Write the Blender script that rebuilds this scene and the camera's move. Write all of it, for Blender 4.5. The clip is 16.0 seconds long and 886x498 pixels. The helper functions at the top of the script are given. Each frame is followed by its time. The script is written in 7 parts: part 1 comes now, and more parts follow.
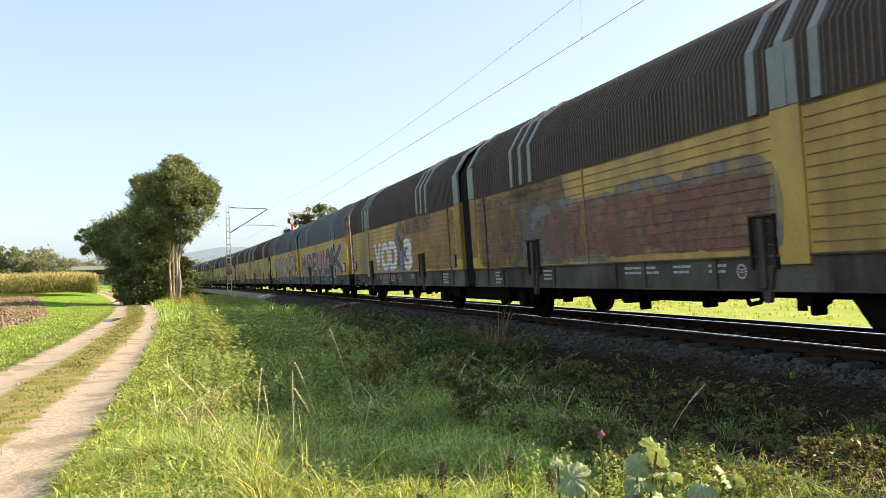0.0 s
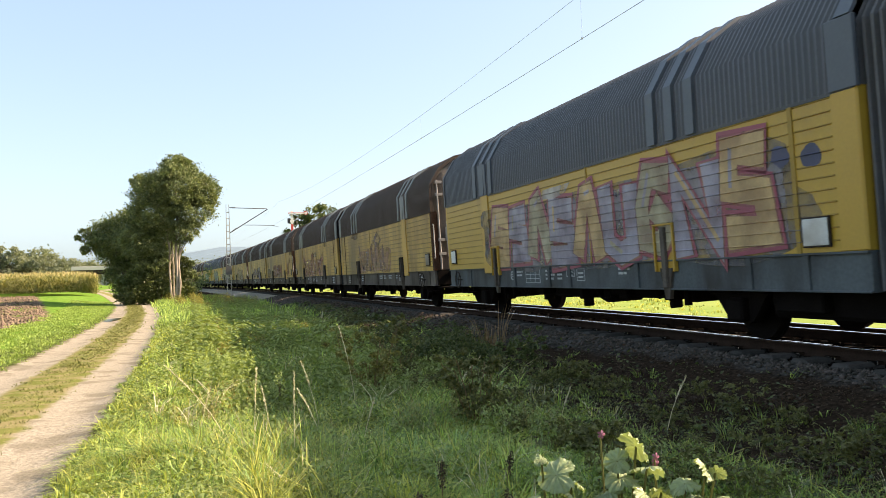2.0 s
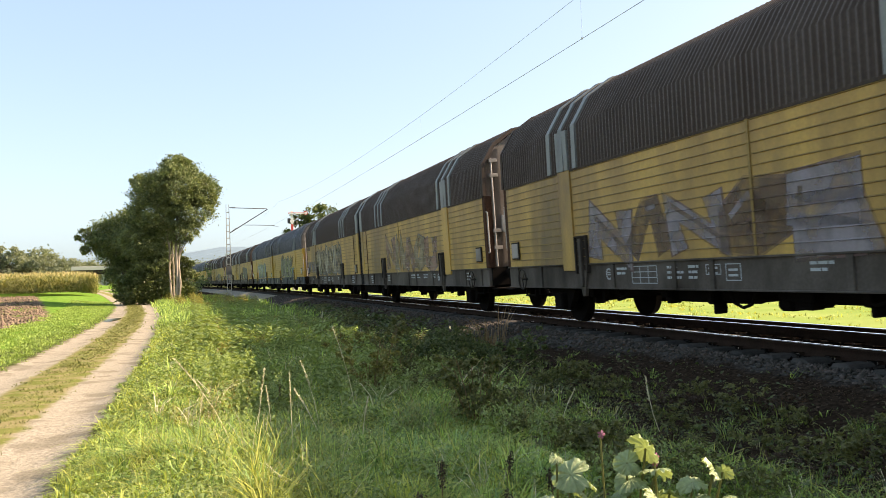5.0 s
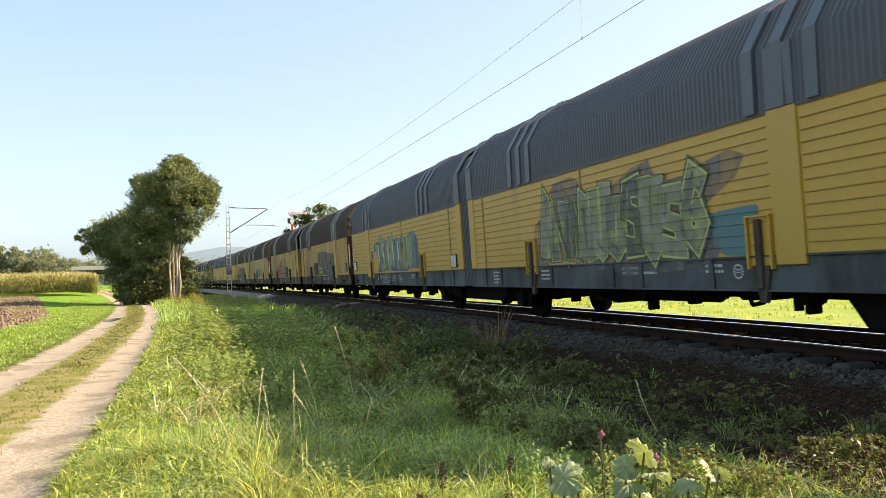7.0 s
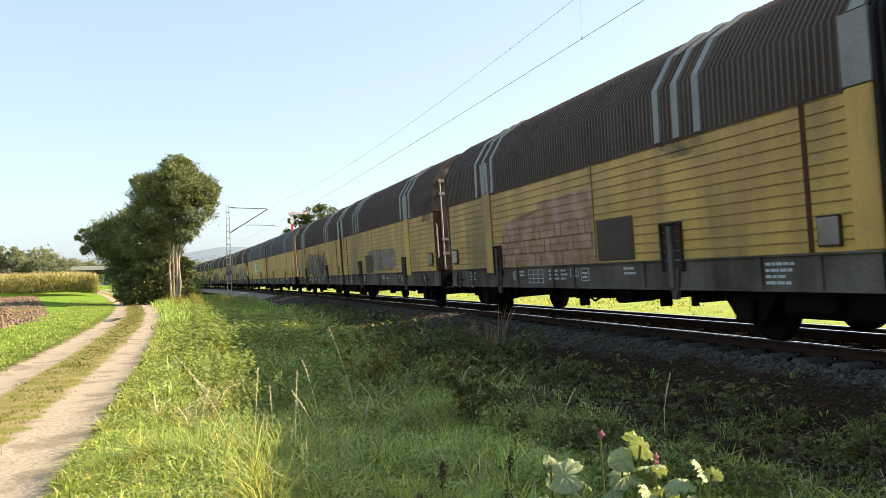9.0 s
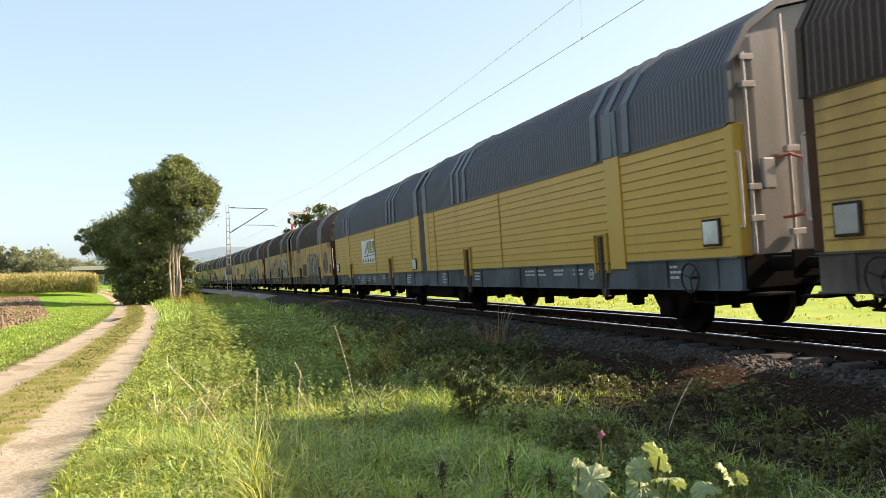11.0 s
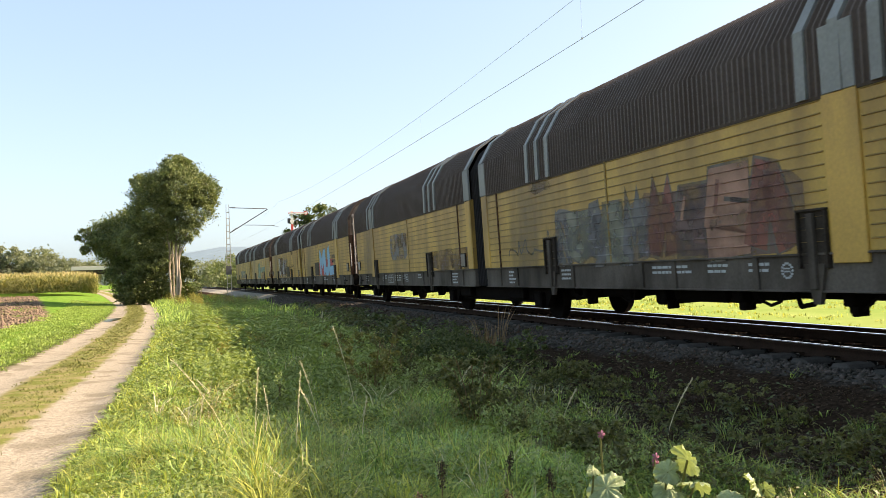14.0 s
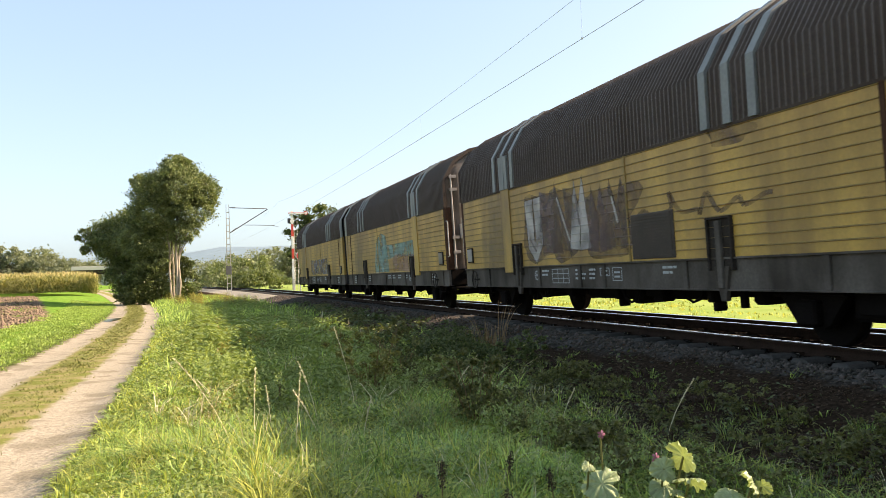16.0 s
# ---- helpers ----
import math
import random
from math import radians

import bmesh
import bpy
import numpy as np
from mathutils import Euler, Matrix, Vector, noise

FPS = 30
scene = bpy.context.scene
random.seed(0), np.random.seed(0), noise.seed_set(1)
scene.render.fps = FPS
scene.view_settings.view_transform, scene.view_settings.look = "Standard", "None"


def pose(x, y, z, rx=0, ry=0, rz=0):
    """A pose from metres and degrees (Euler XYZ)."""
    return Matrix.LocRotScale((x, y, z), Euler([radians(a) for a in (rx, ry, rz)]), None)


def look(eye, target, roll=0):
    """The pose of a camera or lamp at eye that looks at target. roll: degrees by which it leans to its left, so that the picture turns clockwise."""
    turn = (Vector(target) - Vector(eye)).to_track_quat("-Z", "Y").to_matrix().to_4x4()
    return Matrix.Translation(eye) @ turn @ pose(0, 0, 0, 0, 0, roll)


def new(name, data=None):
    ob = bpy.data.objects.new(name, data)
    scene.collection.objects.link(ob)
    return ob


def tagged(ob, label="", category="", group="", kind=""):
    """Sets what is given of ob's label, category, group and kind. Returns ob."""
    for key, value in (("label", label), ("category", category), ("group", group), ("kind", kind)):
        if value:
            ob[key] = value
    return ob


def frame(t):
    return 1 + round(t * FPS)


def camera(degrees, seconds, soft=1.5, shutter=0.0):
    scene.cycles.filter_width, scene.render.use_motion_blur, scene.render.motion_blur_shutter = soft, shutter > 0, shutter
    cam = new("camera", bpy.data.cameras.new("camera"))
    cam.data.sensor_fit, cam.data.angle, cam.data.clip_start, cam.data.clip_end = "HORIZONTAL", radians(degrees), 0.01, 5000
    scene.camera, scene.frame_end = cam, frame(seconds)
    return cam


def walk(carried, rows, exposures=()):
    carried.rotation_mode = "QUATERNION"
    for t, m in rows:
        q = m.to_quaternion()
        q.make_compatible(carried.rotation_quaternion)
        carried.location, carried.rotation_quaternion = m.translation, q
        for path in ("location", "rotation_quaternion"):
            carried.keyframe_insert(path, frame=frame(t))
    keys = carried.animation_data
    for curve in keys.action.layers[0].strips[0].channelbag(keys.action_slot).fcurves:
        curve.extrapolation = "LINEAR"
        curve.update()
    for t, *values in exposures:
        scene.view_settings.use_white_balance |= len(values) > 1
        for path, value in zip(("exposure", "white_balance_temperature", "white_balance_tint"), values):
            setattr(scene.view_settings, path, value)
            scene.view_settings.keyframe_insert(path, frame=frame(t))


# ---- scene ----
# camera on a tripod beside the line
cam = camera(56.6, 16.0, soft=0.8, shutter=0.04)
EYE = (0.0, 0.0, 1.505)
yaw, pitch = radians(16.478), radians(1.709)
AIM = (math.sin(yaw) * math.cos(pitch), math.cos(yaw) * math.cos(pitch), EYE[2] + math.sin(pitch))
walk(cam, [(0.0, look(EYE, AIM, -1.911)), (16.0, look(EYE, AIM, -1.911))], exposures=[(0.0, 1.46, 8300, 19), (16.0, 1.46, 8300, 19)])

# ---- daylight: low morning sun from beyond the train ----
SUN_TO = Vector((1.0, -0.13, 0.70)).normalized()
world = bpy.data.worlds.new("sky")
scene.world = world
world.use_nodes = True
wn = world.node_tree
wn.nodes.clear()
sky = wn.nodes.new("ShaderNodeTexSky")
sky.sky_type, sky.sun_disc = "NISHITA", False
sky.sun_elevation = math.asin(SUN_TO.z)
sky.sun_rotation = math.atan2(SUN_TO.x, SUN_TO.y)
sky.air_density, sky.dust_density, sky.ozone_density = 0.75, 2.2, 1.5
bg = wn.nodes.new("ShaderNodeBackground")
bg.inputs["Strength"].default_value = 0.150
# thin even morning haze over the clear sky
haze_bg = wn.nodes.new("ShaderNodeBackground")
haze_bg.inputs["Color"].default_value = (0.160, 0.300, 0.430, 1)
both = wn.nodes.new("ShaderNodeMixShader")
both.inputs[0].default_value = 0.52
wo = wn.nodes.new("ShaderNodeOutputWorld")
wn.links.new(sky.outputs[0], bg.inputs[0])
wn.links.new(bg.outputs[0], both.inputs[1])
wn.links.new(haze_bg.outputs[0], both.inputs[2])
wn.links.new(both.outputs[0], wo.inputs[0])
sun_data = bpy.data.lights.new("sun", "SUN")
sun_data.energy, sun_data.angle, sun_data.color = 4.0, radians(0.55), (1.0, 0.93, 0.80)
sun = new("sun", sun_data)
sun.matrix_world = look(SUN_TO * 60, (0, 0, 0))

# ---- the line: a slight left-hand curve ----
RAIL_Z, CENTRE, BEND, CANT = 0.50, 7.963, -0.000574, 2.14


def centre_x(s):
    """Track centre at s metres along the line."""
    s = np.clip(s, -470, 470)
    return CENTRE + BEND * s * s / 2


def on_track(s, a, h):
    """World place of lateral a and height h over the rails, s metres along."""
    c, th = radians(CANT), BEND * s
    lat = a * math.cos(c) - h * math.sin(c)
    z = RAIL_Z + h * math.cos(c) + (a + 0.7525) * math.sin(c)
    return Vector((CENTRE + BEND * s * s / 2 + lat * math.cos(th), s - lat * math.sin(th), z))


def bed_place(s, a, h):
    """The same for the rails and sleepers, which lie level."""
    th = BEND * s
    return Vector((CENTRE + BEND * s * s / 2 + a * math.cos(th), s - a * math.sin(th), RAIL_Z + h + 0.006 * (a + 0.7525)))


def bed_pose(s):
    return Matrix.Translation(bed_place(s, 0, 0)) @ pose(0, 0, 0, 0, 0, -math.degrees(BEND * s))


def track_pose(s):
    return Matrix.Translation(on_track(s, 0, 0)) @ pose(0, 0, 0, 0, 0, -math.degrees(BEND * s)) @ pose(0, 0, 0, 0, -CANT, 0)


# ---- materials ----
def shade(name, col, rough=0.7, metal=0.0, var=0.25, scale=2.0, fine=30.0, bump=0.15, dirt=None, dirt_at=0.55,
          dirt_w=0.18, streak=1.0, rand=0.0, island=0.0, through_light=0.0, spec=0.5, dirt_scale=1.3, bump_scale=None, soot=None):
    """A grainy, stained surface: two scales of noise, a dirt layer (drawn out downwards where streak < 1), relief."""
    m = bpy.data.materials.new(name)
    m.use_nodes = True
    nt = m.node_tree
    nd, ln = nt.nodes, nt.links
    bsdf = nd["Principled BSDF"]
    tc = nd.new("ShaderNodeTexCoord")

    def noise_node(sc, detail=4.0, stretch=1.0):
        n = nd.new("ShaderNodeTexNoise")
        n.inputs["Scale"].default_value, n.inputs["Detail"].default_value = sc, detail
        if stretch != 1.0:
            mp = nd.new("ShaderNodeMapping")
            mp.inputs["Scale"].default_value = (1, 1, stretch)
            ln.new(tc.outputs["Object"], mp.inputs["Vector"])
            ln.new(mp.outputs[0], n.inputs["Vector"])
        else:
            ln.new(tc.outputs["Object"], n.inputs["Vector"])
        return n

    def mixer(fac, a, b, blend="MIX"):
        mx = nd.new("ShaderNodeMix")
        mx.data_type, mx.blend_type = "RGBA", blend
        if isinstance(fac, float):
            mx.inputs[0].default_value = fac
        else:
            ln.new(fac, mx.inputs[0])
        for sock, v in ((6, a), (7, b)):
            if isinstance(v, tuple):
                mx.inputs[sock].default_value = (*v, 1)
            else:
                ln.new(v, mx.inputs[sock])
        return mx.outputs[2]

    def span(sock, lo, hi):
        mr = nd.new("ShaderNodeMapRange")
        mr.inputs[1].default_value, mr.inputs[2].default_value = lo, hi
        ln.new(sock, mr.inputs[0])
        return mr.outputs[0]

    n1, n2 = noise_node(scale), noise_node(fine, 3.0)
    dark = tuple(c * (1 - var) for c in col)
    light = tuple(min(1, c * (1 + var)) for c in col)
    c = mixer(span(n1.outputs[0], 0.3, 0.7), dark, light)
    c = mixer(0.5, c, mixer(span(n2.outputs[0], 0.3, 0.7), dark, light))
    if rand or island:
        src = nd.new("ShaderNodeObjectInfo").outputs["Random"] if rand else nd.new("ShaderNodeNewGeometry").outputs["Random Per Island"]
        hsv = nd.new("ShaderNodeHueSaturation")
        amt = rand or island
        val = nd.new("ShaderNodeMapRange")
        val.inputs[3].default_value, val.inputs[4].default_value = 1 - amt, 1 + amt
        ln.new(src, val.inputs[0])
        ln.new(val.outputs[0], hsv.inputs["Value"])
        hue = nd.new("ShaderNodeMapRange")
        hue.inputs[3].default_value, hue.inputs[4].default_value = 0.5 + amt * 0.05, 0.5 - amt * 0.05
        ln.new(src, hue.inputs[0])
        ln.new(hue.outputs[0], hsv.inputs["Hue"])
        ln.new(c, hsv.inputs["Color"])
        c = hsv.outputs[0]
    if dirt:
        nn = noise_node(dirt_scale, 6.0, streak)
        c = mixer(span(nn.outputs[0], dirt_at - dirt_w, dirt_at + dirt_w), c, dirt)
    if soot:
        big = noise_node(0.55, 7.0, 0.6)
        c = mixer(span(big.outputs[0], 0.57, 0.78), c, soot)
    ln.new(c, bsdf.inputs["Base Color"])
    bsdf.inputs["Roughness"].default_value, bsdf.inputs["Metallic"].default_value = rough, metal
    bsdf.inputs["Specular IOR Level"].default_value = spec
    if bump:
        bp = nd.new("ShaderNodeBump")
        bp.inputs["Strength"].default_value, bp.inputs["Distance"].default_value = bump, 0.02
        bn = n2 if bump_scale is None else noise_node(bump_scale, 5.0)
        ln.new(bn.outputs[0], bp.inputs["Height"])
        ln.new(bp.outputs[0], bsdf.inputs["Normal"])
    if through_light:
        tr = nd.new("ShaderNodeBsdfTranslucent")
        ln.new(mixer(1.0, c, (1.0, 1.0, 0.5), "MULTIPLY"), tr.inputs["Color"])
        ms = nd.new("ShaderNodeMixShader")
        ms.inputs[0].default_value = through_light
        ln.new(bsdf.outputs[0], ms.inputs[1])
        ln.new(tr.outputs[0], ms.inputs[2])
        ln.new(ms.outputs[0], nd["Material Output"].inputs["Surface"])
    return m


M = {}
M["yellow"] = shade("yellow_paint_worn", (0.555, 0.322, 0.067), 0.5, 0, 0.18, 0.9, 25, 0.05, (0.16, 0.08, 0.028), 0.565, 0.19, 0.22, rand=0.06, soot=(0.06, 0.042, 0.028))
M["yellow_new"] = shade("yellow_paint", (0.51, 0.295, 0.042), 0.42, 0, 0.08, 0.9, 25, 0.03, (0.34, 0.20, 0.05), 0.74, 0.16, 0.25, rand=0.05)
# darker yellows for ridges and seams; the ridges' shadow lines are painted in
M["ridge"] = shade("yellow_paint_worn_shade_edge", (0.25, 0.15, 0.035), 0.6, 0, 0.3, 2.0, 30, 0.05)
M["ridge_new"] = shade("yellow_paint_shade_edge", (0.34, 0.20, 0.03), 0.6, 0, 0.2, 2.0, 30, 0.05)
M["roof"] = shade("roof_sheet_brown", (0.074, 0.055, 0.046), 0.7, 0, 0.25, 1.0, 20, 0.05, (0.055, 0.036, 0.027), 0.6, 0.2, 0.4, spec=0.15)
# paler copies of the roof colours: crests with their caught light painted on
M["rib"] = shade("roof_fold_crest_lit", (0.108, 0.083, 0.071), 0.62, 0, 0.25, 1.0, 20, 0.05, spec=0.2)
M["rib_blue"] = shade("roof_fold_crest_blue_lit", (0.108, 0.112, 0.124), 0.5, 0, 0.15, 1.0, 20, 0.04, spec=0.3)
M["roof_blue"] = shade("roof_sheet_blue_grey", (0.066, 0.067, 0.073), 0.5, 0, 0.15, 1.0, 20, 0.04, (0.045, 0.05, 0.055), 0.66, 0.2, 0.4)
M["band"] = shade("roof_band_grey", (0.195, 0.20, 0.19), 0.5, 0, 0.2, 1.5, 25, 0.04, (0.08, 0.08, 0.08), 0.66, 0.15, 0.4)
M["band_blue"] = shade("roof_band_blue_grey", (0.085, 0.10, 0.12), 0.5, 0, 0.12, 1.5, 25, 0.04)
M["sill"] = shade("underframe_grey", (0.130, 0.108, 0.090), 0.65, 0, 0.3, 1.2, 25, 0.08, (0.036, 0.026, 0.019), 0.51, 0.14, 0.45, spec=0.15, soot=(0.02, 0.015, 0.012))
M["sill_new"] = shade("underframe_blue_grey", (0.088, 0.105, 0.112), 0.6, 0, 0.25, 1.2, 25, 0.06, (0.035, 0.03, 0.027), 0.54, 0.13, 0.45, spec=0.2)
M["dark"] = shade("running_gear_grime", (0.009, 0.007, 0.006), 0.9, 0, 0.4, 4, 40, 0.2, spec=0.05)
M["pocket"] = shade("pocket_grime_bridge_shade", (0.045, 0.035, 0.028), 0.85, 0, 0.4, 4, 40, 0.2, spec=0.1)
M["endwall"] = shade("end_wall_metal", (0.20, 0.19, 0.178), 0.5, 0.1, 0.12, 1.2, 25, 0.04, (0.20, 0.16, 0.13), 0.6, 0.2, 0.3)
M["endwall_old"] = shade("end_wall_metal_rusty", (0.195, 0.168, 0.15), 0.5, 0.2, 0.25, 1.2, 25, 0.06, (0.075, 0.045, 0.028), 0.55, 0.16, 0.3)
M["endbar"] = shade("end_bar_metal", (0.36, 0.33, 0.31), 0.4, 0.4, 0.15, 3, 40, 0.03)
M["rust"] = shade("rusty_steel", (0.075, 0.036, 0.022), 0.85, 0.0, 0.4, 5, 50, 0.2, spec=0.1)
M["railweb"] = shade("rail_web_grimy", (0.035, 0.021, 0.015), 0.9, 0.0, 0.4, 5, 50, 0.2, spec=0.05)
M["redrail"] = shade("red_paint", (0.42, 0.09, 0.06), 0.5, 0, 0.2, 4, 40, 0.05)
M["bellows"] = shade("bellows_black", (0.022, 0.020, 0.020), 0.8, 0, 0.3, 3, 30, 0.1, spec=0.1)
M["bellows_grey"] = shade("bellows_grey", (0.09, 0.09, 0.095), 0.6, 0, 0.2, 3, 30, 0.1)
M["white"] = shade("white_paint_worn", (0.66, 0.66, 0.63), 0.55, 0, 0.12, 5, 60, 0.03, (0.35, 0.30, 0.24), 0.66, 0.12)
M["stencil"] = shade("stencil_white_faded", (0.40, 0.42, 0.42), 0.6, 0, 0.25, 6, 60, 0.0)
M["black"] = shade("black_paint", (0.022, 0.023, 0.026), 0.5, 0, 0.3, 3, 40, 0.03)
M["vent"] = shade("vent_grille_dirty", (0.062, 0.044, 0.033), 0.7, 0, 0.3, 4, 40, 0.1)
M["railhead"] = shade("rail_head_polished", (0.96, 0.96, 0.95), 0.06, 1.0, 0.03, 6, 60, 0)
M["sleeper"] = shade("sleeper_concrete_old", (0.062, 0.056, 0.05), 0.85, 0, 0.35, 5, 50, 0.3, rand=0.25, spec=0.1)
M["clip"] = shade("rail_clip", (0.5, 0.46, 0.42), 0.16, 1.0, 0.25, 8, 60, 0.1)
M["stone"] = shade("ballast_stone", (0.085, 0.070, 0.058), 0.85, 0, 0.3, 6, 60, 0.3, island=0.5, spec=0.15)
# stones taken to near black: the shade under the train is in the colour
M["stone_shaded"] = shade("ballast_stone_shaded", (0.014, 0.0095, 0.0075), 0.9, 0, 0.3, 6, 60, 0.3, island=0.45, spec=0.05)
M["clod"] = shade("ploughed_clod", (0.20, 0.145, 0.10), 0.9, 0, 0.3, 6, 60, 0.3, island=0.35, spec=0.1)
M["concrete"] = shade("concrete", (0.42, 0.41, 0.38), 0.8, 0, 0.15, 1.5, 30, 0.2)
M["mast"] = shade("galvanised_mast", (0.42, 0.41, 0.37), 0.6, 0.1, 0.15, 3, 40, 0.05)
M["arm"] = shade("weathered_steel_tube", (0.13, 0.125, 0.12), 0.6, 0.3, 0.15, 3, 40, 0)
# wire grey lifted in colour to stand for the sky's glare
M["wire"] = shade("wire", (0.34, 0.37, 0.37), 0.5, 0.4, 0.1, 3, 40, 0)
M["red"] = shade("signal_red", (0.55, 0.06, 0.04), 0.45, 0, 0.1, 4, 40, 0.02)
M["bark"] = shade("bark_pale", (0.31, 0.26, 0.20), 0.85, 0, 0.35, 3, 25, 0.5, (0.13, 0.10, 0.07), 0.58, 0.1, 0.4)
M["bark_dark"] = shade("bark_dark", (0.12, 0.09, 0.065), 0.85, 0, 0.35, 3, 25, 0.5)
M["leaf"] = shade("tree_leaf", (0.165, 0.205, 0.085), 0.55, 0, 0.25, 0.5, 20, 0, island=0.35, through_light=0.35)
M["leaf_dark"] = shade("shrub_leaf", (0.098, 0.128, 0.042), 0.5, 0, 0.25, 0.5, 20, 0, island=0.35, through_light=0.3)
# far leaves are paled in their colour to carry the distance haze
M["leaf_far"] = shade("far_wood_leaf_hazed", (0.235, 0.26, 0.19), 0.9, 0, 0.12, 0.08, 2, 0, island=0.05, through_light=0.5, spec=0.1)
M["grass"] = shade("grass_blade", (0.32, 0.46, 0.135), 0.5, 0, 0.25, 0.6, 8, 0, island=0.6, through_light=0.4, spec=0.25)
M["grass_light"] = shade("grass_blade_yellowish", (0.42, 0.44, 0.125), 0.55, 0, 0.2, 0.8, 8, 0, island=0.55, through_light=0.4, spec=0.25)
M["grass_blue"] = shade("grass_blade_bluish", (0.28, 0.43, 0.19), 0.5, 0, 0.25, 0.6, 8, 0, island=0.55, through_light=0.35, spec=0.25)
M["straw"] = shade("dry_stem", (0.70, 0.62, 0.44), 0.7, 0, 0.2, 3, 30, 0, island=0.2, through_light=0.2)
M["straw_brown"] = shade("reddish_dry_stalk", (0.26, 0.165, 0.08), 0.7, 0, 0.2, 3, 30, 0, island=0.3, through_light=0.2)
M["weed"] = shade("weed_leaf", (0.16, 0.165, 0.058), 0.5, 0, 0.25, 1.0, 15, 0, island=0.4, through_light=0.35)
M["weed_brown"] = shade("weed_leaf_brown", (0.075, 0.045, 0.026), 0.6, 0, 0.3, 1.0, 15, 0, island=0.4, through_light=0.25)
M["bigleaf"] = shade("broad_leaf", (0.27, 0.335, 0.17), 0.42, 0, 0.3, 9, 60, 0.35, island=0.15, through_light=0.3)
M["weed_light"] = shade("weed_leaf_sunny", (0.25, 0.32, 0.105), 0.5, 0, 0.25, 1.0, 15, 0, island=0.2, through_light=0.4)
M["weed_gold"] = shade("weed_leaf_golden", (0.27, 0.25, 0.075), 0.5, 0, 0.25, 3.0, 15, 0, island=0.4, through_light=0.4)
M["petal"] = shade("pink_petal", (0.45, 0.17, 0.26), 0.5, 0, 0.2, 9, 60, 0, through_light=0.3)
M["water"] = shade("puddle_water", (0.05, 0.043, 0.034), 0.06, 0, 0.2, 1, 9, 0)
M["sheet_dirty"] = shade("placard_dirty", (0.34, 0.30, 0.27), 0.55, 0, 0.2, 5, 60, 0.03, (0.16, 0.13, 0.10), 0.55, 0.15)
M["corn"] = shade("maize_leaf", (0.30, 0.29, 0.10), 0.6, 0, 0.25, 0.5, 10, 0, island=0.35, through_light=0.3)
M["tassel"] = shade("maize_tassel", (0.50, 0.42, 0.20), 0.7, 0, 0.2, 0.5, 10, 0, island=0.25, through_light=0.3)
# hills: distance haze put into the colour, paler and bluer than woods
M["hill"] = shade("far_hill_woods_hazed", (0.135, 0.195, 0.235), 0.9, 0, 0.18, 0.004, 0.03, 0)


# ---- mesh helpers ----
def mesh_np(name, v, f, mat_, smooth=False):
    """A mesh from numpy vertices and equal-sided faces."""
    me = bpy.data.meshes.new(name)
    v, f = np.asarray(v, np.float32), np.asarray(f, np.int32)
    k = f.shape[1]
    me.vertices.add(len(v))
    me.vertices.foreach_set("co", v.ravel())
    me.loops.add(f.size)
    me.loops.foreach_set("vertex_index", f.ravel())
    me.polygons.add(len(f))
    me.polygons.foreach_set("loop_start", np.arange(0, f.size, k, dtype=np.int32))
    if smooth:
        me.polygons.foreach_set("use_smooth", np.ones(len(f), bool))
    me.update(calc_edges=True)
    me.validate()
    me.materials.append(mat_)
    return me


def finish(bm, name, mat_, smooth=False):
    me = bpy.data.meshes.new(name)
    bmesh.ops.recalc_face_normals(bm, faces=bm.faces)
    bm.to_mesh(me)
    bm.free()
    me.materials.append(mat_)
    if smooth:
        for p in me.polygons:
            p.use_smooth = True
    return me


def attach(name, me, parent=None, label="", at=None):
    ob = new(name, me)
    if parent is not None:
        ob.parent = parent
    if at is not None:
        ob.matrix_basis = at
    if label:
        tagged(ob, label)
    return ob


def part(name, bm, material, parent, label=""):
    return attach(name, finish(bm, name, material), parent, label)


def add_box(bm, lo, hi, bevel=0.0, m=None):
    """A box between two corners, its edges bevelled, turned by m."""
    c = [(a + b) / 2 for a, b in zip(lo, hi)]
    d = [abs(b - a) for a, b in zip(lo, hi)]
    r = bmesh.ops.create_cube(bm, size=1.0, matrix=(m or Matrix()) @ Matrix.Translation(c) @ Matrix.Diagonal((*d, 1)))
    if bevel:
        es = list({e for v in r["verts"] for e in v.link_edges})
        bmesh.ops.bevel(bm, geom=es, offset=bevel, segments=1, affect="EDGES")


def box(lo, hi, bevel=0.0):
    bm = bmesh.new()
    add_box(bm, lo, hi, bevel)
    return bm


def add_tube(bm, a, b, r1, r2=None, seg=8):
    a, b = Vector(a), Vector(b)
    d = b - a
    q = d.to_track_quat("Z", "Y").to_matrix().to_4x4()
    bmesh.ops.create_cone(bm, cap_ends=True, segments=seg, radius1=r1, radius2=r1 if r2 is None else r2, depth=d.length,
                          matrix=Matrix.Translation((a + b) / 2) @ q)


def tube(a, b, r1, r2=None, seg=8):
    bm = bmesh.new()
    add_tube(bm, a, b, r1, r2, seg)
    return bm


def add_bent_tube(bm, pts, r, seg=6):
    for a, b in zip(pts[:-1], pts[1:]):
        add_tube(bm, a, b, r, r, seg)


def add_disc(bm, c, axis, r, depth, seg=24):
    q = Vector(axis).to_track_quat("Z", "Y").to_matrix().to_4x4()
    bmesh.ops.create_cone(bm, cap_ends=True, segments=seg, radius1=r, radius2=r, depth=depth, matrix=Matrix.Translation(c) @ q)


# ---- ground ----
def smooth01(t):
    t = np.clip(t, 0, 1)
    return t * t * (3 - 2 * t)


